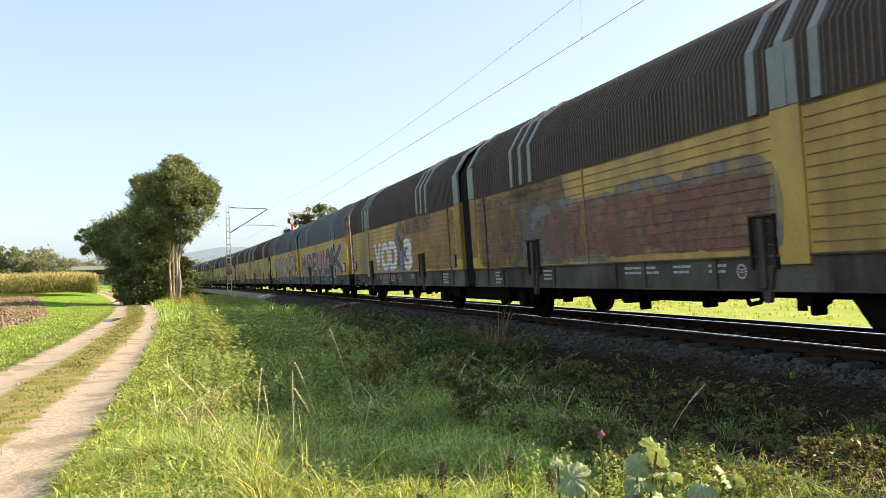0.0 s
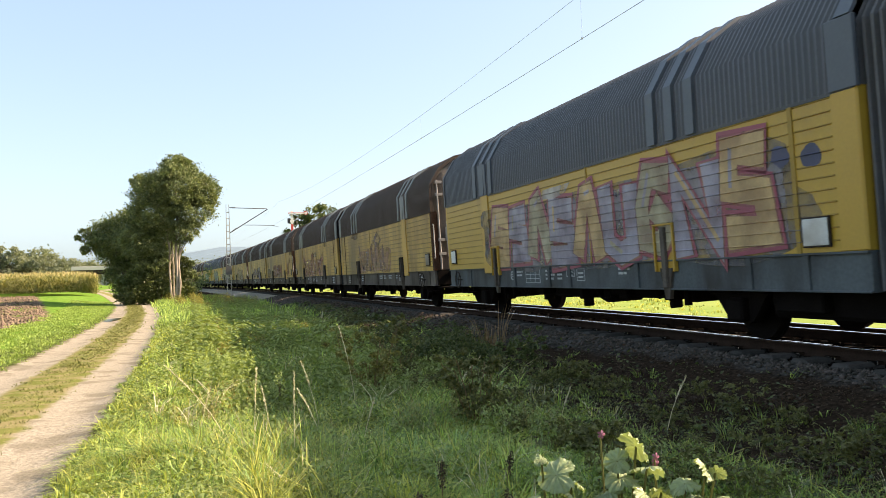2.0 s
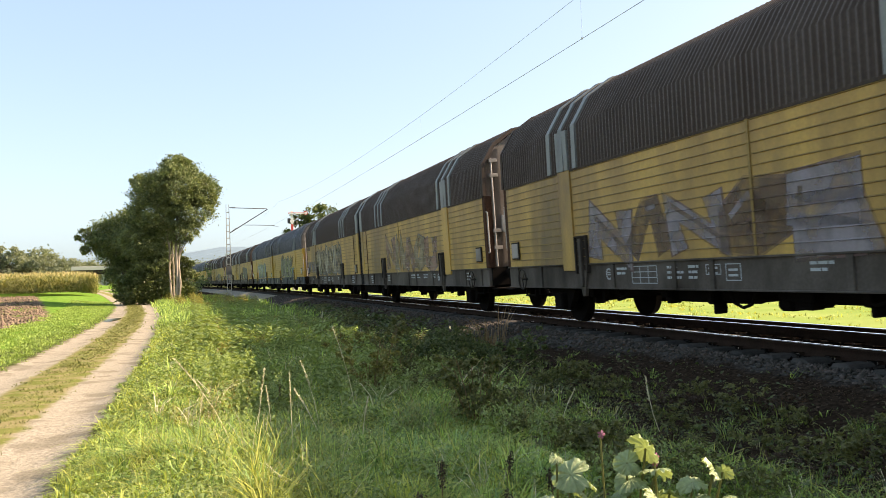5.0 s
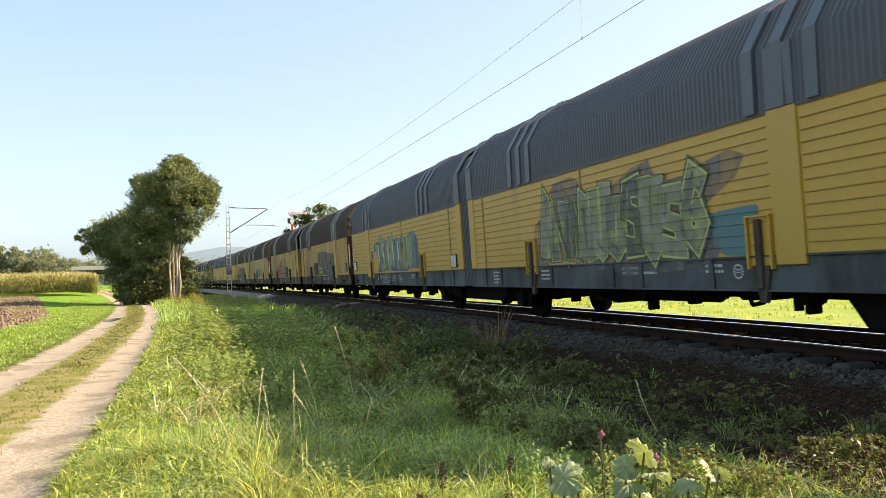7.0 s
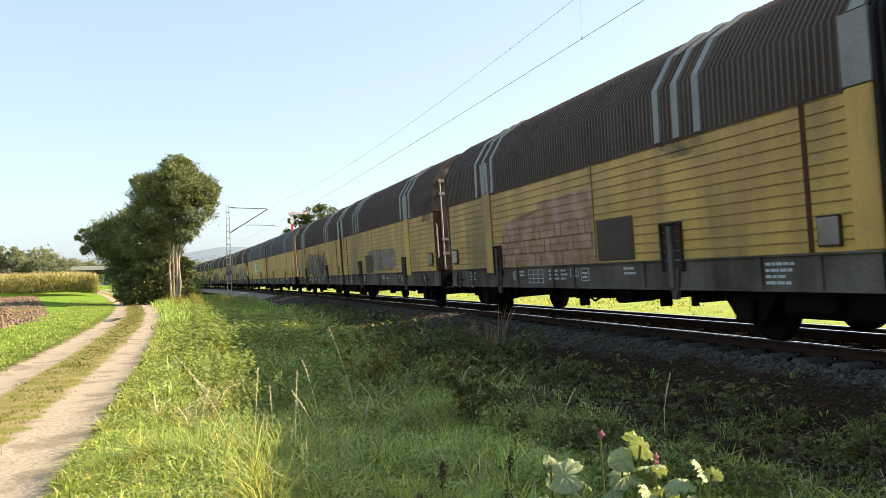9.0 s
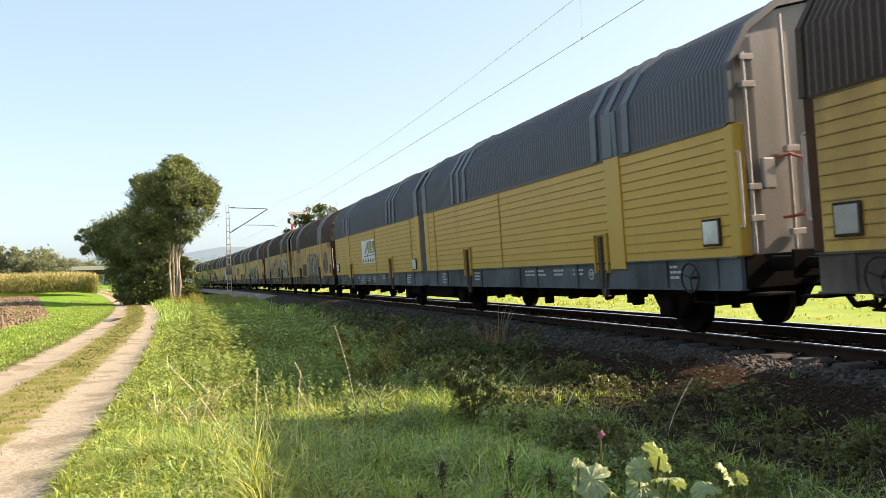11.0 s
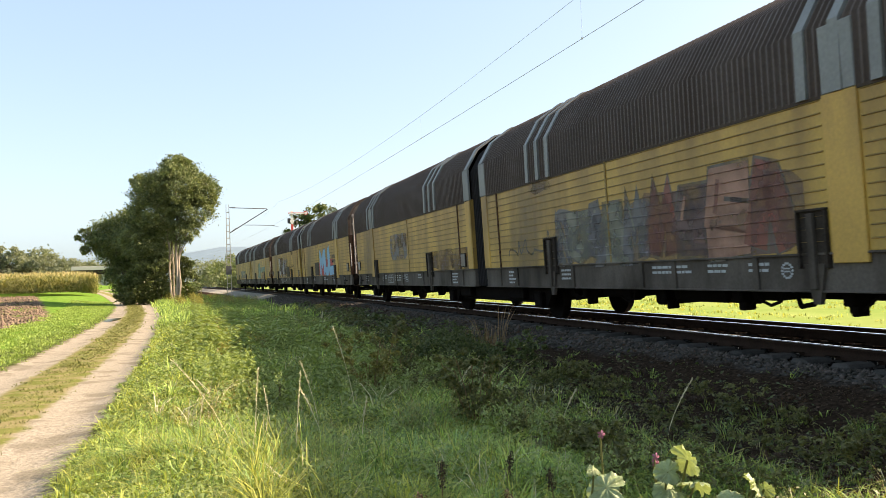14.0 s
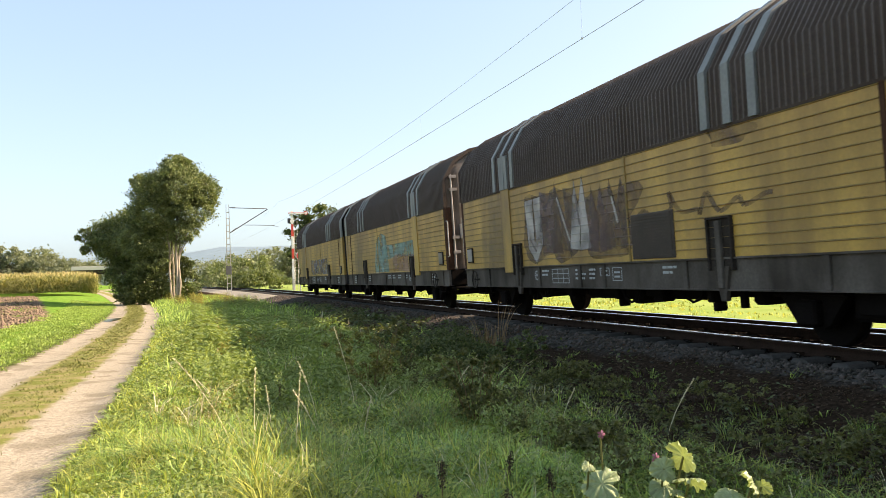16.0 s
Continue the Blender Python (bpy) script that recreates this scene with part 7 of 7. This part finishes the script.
# low leaves that cover the dark earth
def ground_cover(n, lo, hi, seed, h, leaf):
    r = np.random.default_rng(seed)
    y = 3.6 + 40 * r.random(n) ** 1.8
    x = centre_x(y) + lo + (hi - lo) * r.random(n)
    k = r.random(n) < patchy(x, y, 2.3, 0.4 + seed) ** 1.3
    x, y = x[k], y[k]
    n = len(x)
    p = np.stack([x, y, ground_z(x, y) + h * r.random(n) ** 1.5], -1)
    nrm = r.normal(size=(n, 3)) * 0.55 + np.array([0, 0, 1.0])
    nrm /= np.linalg.norm(nrm, axis=1)[:, None]
    t = np.cross(nrm, r.normal(size=(n, 3)))
    t /= np.linalg.norm(t, axis=1)[:, None]
    b = np.cross(nrm, t)
    s = leaf * r.uniform(0.5, 1.4, (n, 1)) * np.clip(y / 9, 0.8, 3)[:, None]
    v = np.stack([p - t * s, p + b * s * 0.5 + nrm * s * 0.2, p + t * s, p - b * s * 0.5 + nrm * s * 0.2], 1).reshape(-1, 3)
    return v, np.arange(4 * n).reshape(n, 4)


tagged(new("ground_cover", mesh_np("ground_cover", *ground_cover(50000, -5.3, -3.0, 81, 0.16, 0.016), M["weed"])), "small green weeds covering the earth of the bank", "weeds", kind="stuff")
tagged(new("ground_cover", mesh_np("ground_cover", *ground_cover(24000, -4.9, -2.2, 85, 0.2, 0.026), M["leaf_dark"])), "dark green low weeds on the railway bank", "weeds", kind="stuff")
tagged(new("ground_cover", mesh_np("ground_cover", *ground_cover(30000, -9.0, -5.4, 83, 0.22, 0.017), M["weed_light"])), "small broad leaves among the verge grass", "weeds", kind="stuff")
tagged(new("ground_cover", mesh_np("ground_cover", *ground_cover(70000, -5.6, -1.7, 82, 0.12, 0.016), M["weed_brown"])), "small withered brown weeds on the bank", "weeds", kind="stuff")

def edge_leaves(n, seed):
    """Small leafy weeds along the edge of the farm track."""
    r = np.random.default_rng(seed)
    y = 4.0 + 30 * r.random(n) ** 1.6
    x = path_mid(y) + 1.22 + np.abs(r.normal(0, 0.75, n))
    k = r.random(n) < 0.25 + 0.75 * patchy(x, y, 3.1, 0.2)
    x, y = x[k], y[k]
    n = len(x)
    hump = 0.05 + 0.16 * patchy(x, y, 2.4, 1.3) * smooth01((x - path_mid(y) - 1.2) / 0.5)
    p = np.stack([x, y, ground_z(x, y) + hump * r.random(n) ** 0.7], -1)
    nrm = r.normal(size=(n, 3)) * 0.45 + np.array([0, 0, 1.0])
    nrm /= np.linalg.norm(nrm, axis=1)[:, None]
    t = np.cross(nrm, r.normal(size=(n, 3)))
    t /= np.linalg.norm(t, axis=1)[:, None]
    b = np.cross(nrm, t)
    s_ = 0.019 * r.uniform(0.5, 1.5, (n, 1)) * np.clip(y / 9, 0.75, 2.5)[:, None]
    v = np.stack([p - t * s_, p + b * s_ * 0.45 + nrm * s_ * 0.25, p + t * s_ - nrm * s_ * 0.3, p - b * s_ * 0.45 + nrm * s_ * 0.25], 1).reshape(-1, 3)
    return v, np.arange(4 * n).reshape(n, 4)


tagged(new("ground_cover", mesh_np("ground_cover", *edge_leaves(26000, 86), M["weed_light"])), "small leafy weeds along the edge of the farm track", "weeds", kind="stuff")


def verge_clumps(n, seed, leaf, h, mat_, label, y0=5.0, y1=31.0):
    """Nettle-like clumps: leaves set round upright stalks."""
    r = np.random.default_rng(seed)
    cy = y0 + (y1 - y0) * r.random(n) ** 1.5
    cx = path_mid(cy) + 2.2 + (centre_x(cy) - 4.6 - path_mid(cy) - 2.2) * r.random(n)
    stalks, per = 9, 16
    own = np.repeat(np.arange(n), stalks)
    sx, sy = cx[own] + r.normal(0, 0.16, len(own)), cy[own] + r.normal(0, 0.16, len(own))
    sh = h * r.uniform(0.55, 1.15, n)[own] * r.uniform(0.7, 1.1, len(own))
    lo = np.repeat(np.arange(len(own)), per)
    q = np.tile(np.arange(per) / per, len(own)) * 0.85 + 0.15
    ang = np.tile(np.arange(per) * 1.75, len(own)) + r.uniform(0, 6.28, len(own))[lo]
    z = ground_z(sx, sy)[lo] + sh[lo] * q
    d = np.stack([np.cos(ang), np.sin(ang), -0.25 + 0 * ang], -1)
    sd = np.stack([-np.sin(ang), np.cos(ang), 0 * ang], -1)
    L = (leaf * r.uniform(0.7, 1.3, len(lo)) * (1.25 - 0.6 * q) * np.clip(sy[lo] / 9, 0.8, 2.2))[:, None]
    p = np.stack([sx[lo] + r.normal(0, 0.01, len(lo)), sy[lo], z], -1)
    v = np.stack([p, p + d * L * 0.45 + sd * L * 0.3 + np.array([0, 0, 0.012]), p + d * L - np.array([0, 0, 0.01]), p + d * L * 0.45 - sd * L * 0.3 + np.array([0, 0, 0.012])], 1).reshape(-1, 3)
    tagged(new("weeds", mesh_np("weeds", v, np.arange(len(v)).reshape(-1, 4), mat_)), label, "weeds", kind="stuff")


verge_clumps(90, 87, 0.06, 0.34, M["weed_light"], "upright leafy nettles among the verge grass")
verge_clumps(60, 88, 0.05, 0.28, M["weed_light"], "green upright leafy weeds among the verge grass")
verge_clumps(150, 89, 0.062, 0.55, M["weed_light"], "tall leafy nettles along the verge", 11.0, 48.0)
verge_clumps(110, 90, 0.055, 0.50, M["weed_light"], "tall green leafy weeds along the verge", 9.0, 48.0)
verge_clumps(45, 97, 0.07, 0.70, M["weed_gold"], "yellowing weeds beside the mast", 44.0, 66.0)
verge_clumps(40, 96, 0.045, 0.42, M["weed_gold"], "golden leafy weeds along the verge", 7.0, 40.0)

# tall dry seed stems: foot x, y, tip x, y, z
STEMS = [(1.59, 8.91, 1.4, 8.94, 0.96), (0.23, 7.12, -0.24, 7.23, 0.85), (0.39, 6.92, 0.43, 6.89, 0.77), (1.07, 8.01, 0.9, 8.05, 0.7), (0.98, 7.01, 0.76, 7.06, 0.56), (0.67, 6.55, 0.68, 6.53, 0.77), (2.52, 8.62, 2.87, 8.5, 0.6), (3.88, 6.41, 4.11, 6.33, 0.51), (0.59, 7.62, 0.54, 7.62, 0.53), (1.29, 6.99, 1.37, 6.96, 0.46), (-0.05, 7.94, 0.03, 7.9, 0.46), (3.24, 7.24, 3.37, 7.19, 0.36)]


def dry_stem(fx, fy, tx, ty, tz, seed):
    r = random.Random(seed)
    z0 = float(ground_z(fx, fy)) - 0.03
    top = tagged(new("dry_grass_stem"), "tall dry grass stem with a pale seed head", "grass stem", "dry stems in the verge")
    top.location = (fx, fy, z0)
    d = Vector((tx - fx, ty - fy, tz - z0))
    pts = [Vector((d.x * t ** 1.6, d.y * t ** 1.6, d.z * t)) for t in (0, 0.25, 0.5, 0.75, 1.0)]
    bm = bmesh.new()
    limb(bm, pts, 0.0036, 0.002, 5)
    part("stem", bm, M["straw"], top)
    n = 90
    t = np.array([r.uniform(0.66, 1.0) for _ in range(n)])
    p = np.stack([d.x * t ** 1.6, d.y * t ** 1.6, d.z * t], -1)
    rg = np.random.default_rng(seed)
    out = rg.normal(size=(n, 3)) * 0.0042
    up = np.array(d.normalized()) * 0.022 + rg.normal(size=(n, 3)) * 0.004
    sd = np.cross(up, rg.normal(size=(n, 3)))
    sd = sd / np.linalg.norm(sd, axis=1)[:, None] * 0.0032
    v = np.stack([p + out * 0.3, p + out + up * 0.5 + sd, p + out + up, p + out + up * 0.5 - sd], 1).reshape(-1, 3)
    attach("seed_head", mesh_np("seed_head", v, np.arange(4 * n).reshape(n, 4), M["straw"]), top)
    return top


STEM_OBJECTS = [dry_stem(*q, 70 + i) for i, q in enumerate(STEMS)]


DOCKS = ((1.45, 5.1, 0.50), (1.95, 5.3, 0.46), (2.16, 4.95, 0.44), (0.78, 9.2, 0.55), (1.15, 4.55, 0.46), (1.62, 4.55, 0.42))


# dark seed heads of dock
def dock_stalk(x, y, h, seed):
    r = np.random.default_rng(seed)
    top = tagged(new("dock_stalk"), "dark red-brown dock stalk gone to seed in the grass", "weed", "dock stalks in the verge")
    top.location = (x, y, float(ground_z(x, y)) - 0.02)
    lean = r.normal(0, 0.06, 2)
    bm = bmesh.new()
    limb(bm, [(0, 0, 0), (lean[0] * 0.4, lean[1] * 0.4, h * 0.5), (lean[0], lean[1], h)], 0.005, 0.002, 5)
    part("stalk", bm, M["straw_brown"], top)
    n = 220
    t = r.uniform(0.55, 1.0, n)
    p = np.stack([lean[0] * t, lean[1] * t, h * t], -1) + r.normal(size=(n, 3)) * np.array([0.014, 0.014, 0.012])
    d, e = r.normal(size=(n, 3)), r.normal(size=(n, 3))
    d *= 0.008 / np.linalg.norm(d, axis=1)[:, None]
    e *= 0.006 / np.linalg.norm(e, axis=1)[:, None]
    attach("seed_head", mesh_np("seed_head", np.stack([p - d, p + e, p + d, p - e], 1).reshape(-1, 3), np.arange(4 * n).reshape(n, 4), M["weed_brown"]), top)


for i, (x, y, h) in enumerate(DOCKS):
    dock_stalk(x, y, h * 0.72, 700 + i)


# broad-leaved plant close to the camera
def broad_leaf(r_, seed):
    """A lobed, toothed leaf folded along its midrib, with sunk veins."""
    rr = random.Random(seed)
    bm = bmesh.new()
    n = 66
    rings = []
    for k, q in enumerate((0.0, 0.35, 0.7, 1.0)):
        row = []
        for i in range(n):
            th = 2 * math.pi * i / n
            lobe = 1 + 0.05 * math.cos(3 * th) + (0.035 * (-1) ** i if k == 3 else 0)
            notch = 1 - 0.45 * math.exp(-((th - math.pi) / 0.35) ** 2)
            rad = r_ * q * lobe * notch
            x, y = rad * math.cos(th), rad * math.sin(th) * 0.92
            vein = 0.075 * r_ * math.cos(11 * th) * q
            z = 0.30 * abs(y) - 0.42 * (x * x + y * y) / r_ + vein + rr.uniform(-0.006, 0.006) * q
            row.append(bm.verts.new((x, y, z)))
            if k == 0:
                break
        rings.append(row)
    c = rings[0][0]
    for i in range(n):
        bm.faces.new((c, rings[1][i], rings[1][(i + 1) % n]))
        for k in (1, 2):
            bm.faces.new((rings[k][i], rings[k + 1][i], rings[k + 1][(i + 1) % n], rings[k][(i + 1) % n]))
    return bm


def leafy_plant(fx, fy, leaves, label):
    z0 = float(ground_z(fx, fy)) - 0.02
    top = tagged(new("broad_leaved_plant"), label, "plant", "broad-leaved plants in the verge")
    top.location = (fx, fy, z0)
    for i, (x, y, z, r_, tilt, turn) in enumerate(leaves):
        p = Vector((x - fx, y - fy, z - z0 - 0.014))
        bm = bmesh.new()
        base = p * 0.4
        base.z = max(0.05, p.z - 0.35)
        limb(bm, [(0, 0, 0), (base.x * 0.6, base.y * 0.6, base.z * 0.6), tuple(base), tuple(p)], 0.006, 0.003, 6)
        part("leaf_stalk", bm, M["weed"], top)
        lf = attach("leaf", finish(broad_leaf(r_ * 0.80, 100 + i), "leaf", M["bigleaf"], True), top)
        lf.matrix_basis = Matrix.Translation(p) @ pose(0, 0, 0, tilt, 0, turn) @ pose(0, 0, 0, 0, 12, 0)
    return top


PLANTS = [
    leafy_plant(0.98, 2.25, [(0.89, 2.00, 0.985, 0.068, -48, 150), (0.85, 2.00, 1.03, 0.026, -30, 210), (0.93, 1.98, 0.92, 0.050, -40, 280), (0.84, 2.02, 0.91, 0.046, -25, 190), (0.95, 2.04, 0.95, 0.045, -20, 330)],
                "sunlit broad-leaved green plant with toothed leaves"),
    leafy_plant(1.16, 2.2, [(1.08, 1.94, 1.045, 0.062, -58, 300), (1.03, 1.95, 1.01, 0.046, -62, 160), (1.05, 1.97, 0.96, 0.056, -20, 200), (1.12, 1.96, 0.98, 0.060, -15, 20), (1.09, 1.92, 0.925, 0.054, -45, 250), (1.02, 1.98, 0.92, 0.05, -15, 120), (1.15, 1.94, 0.92, 0.052, -30, 340)],
                "broad-leaved green plant catching the sun on its upper leaves"),
    leafy_plant(1.32, 2.15, [(1.245, 1.885, 0.985, 0.046, -52, 260), (1.27, 1.88, 0.975, 0.034, -60, 345), (1.19, 1.90, 0.95, 0.052, -12, 180), (1.26, 1.88, 0.905, 0.060, -18, 40), (1.20, 1.90, 0.90, 0.048, -30, 100)],
                "pale yellow-green broad-leaved plant in the verge"),
]


# balsam flowers between the broad leaves
def flower(x, y, z, seed):
    rr = random.Random(seed)
    z0 = float(ground_z(x + 0.05, y + 0.1))
    top = tagged(new("pink_flower"), "small pink flower on a thin green stalk", "flower", "pink flowers in the verge")
    top.location = (x + 0.05, y + 0.1, z0)
    tip = Vector((-0.05, -0.1, z - z0))
    bm = bmesh.new()
    limb(bm, [(0, 0, -0.02), tuple(tip * 0.5 + Vector((0.02, 0, 0))), tuple(tip)], 0.004, 0.0025, 6)
    part("stalk", bm, M["weed"], top)
    for k in range(5):
        bm = bmesh.new()
        c, s_ = math.cos(k * 1.256), math.sin(k * 1.256)
        pts = [(0, 0), (0.005, 0.003), (0.010, 0.0035), (0.012, 0.0), (0.010, -0.0035), (0.005, -0.003)]
        lo = [bm.verts.new(tip + Vector((a * c, 0.35 * a + rr.uniform(-0.001, 0.001) - 0.01, a * s_)) + Vector((-b * s_, 0, b * c))) for a, b in pts]
        bm.faces.new(lo)
        r_ = bmesh.ops.extrude_face_region(bm, geom=bm.faces[:])
        bmesh.ops.translate(bm, vec=(0, -0.001, 0), verts=[g for g in r_["geom"] if isinstance(g, bmesh.types.BMVert)])
        part("petal", bm, M["petal"], top)


for i, (x, y, z) in enumerate(((1.02, 2.02, 1.06), (1.17, 2.0, 0.99), (1.18, 2.02, 0.97))):
    flower(x, y, z, 400 + i)

# rain water standing in the rut
pv = [(path_mid(38.0) - 0.82 + 0.30 * math.cos(t) * (1 + 0.15 * math.sin(3 * t)), 38.0 + 1.7 * math.sin(t) * (1 + 0.1 * math.sin(2 * t + 1)), 0.0) for t in np.linspace(0, 2 * math.pi, 33)[:-1]]
pz = max(float(ground_z(p[0], p[1])) for p in pv) + 0.003
bm = bmesh.new()
bm.faces.new([bm.verts.new((p[0], p[1], pz)) for p in pv])
tagged(new("puddle", finish(bm, "puddle", M["water"])), "dark rain puddle in the rut of the farm track", "puddle", kind="structure")


# ---- what moves ----
def motions():
    for (j, half), w in HALVES.items():
        walk(w, wagon_rows(j, half))
    # stems and leaves stir in the train's draught
    times = [0, 1, 2, 3, 4, 5, 6, 7, 8, 9, 10, 11, 12, 13, 14, 15, 16]
    for i, ob in enumerate(STEM_OBJECTS):
        home, r = ob.matrix_basis.copy(), random.Random(200 + i)
        if i == 7:
            tilt = [10, 2, -5, -20, -32, -36, -40, -44, -30, -17, -8, 0, 8, 6, 0, 2, 1]
        else:
            tilt = [r.uniform(-4, 4) for _ in times]
        walk(ob, [(t, home @ pose(0, 0, 0, 0.4 * a, a, 0)) for t, a in zip(times, tilt)])
    for i, ob in enumerate(PLANTS):
        home, r = ob.matrix_basis.copy(), random.Random(300 + i)
        lean = [3, 3, 0, 0, 0, 1, 2, 1, 0, 0, 2, 4, 5, 6, 8, 9, 7]
        walk(ob, [(t, home @ pose(0, 0, -0.006 * a, r.uniform(-0.8, 0.8), a + r.uniform(-0.8, 0.8), r.uniform(-3, 3))) for t, a in zip(times, lean)])


motions()
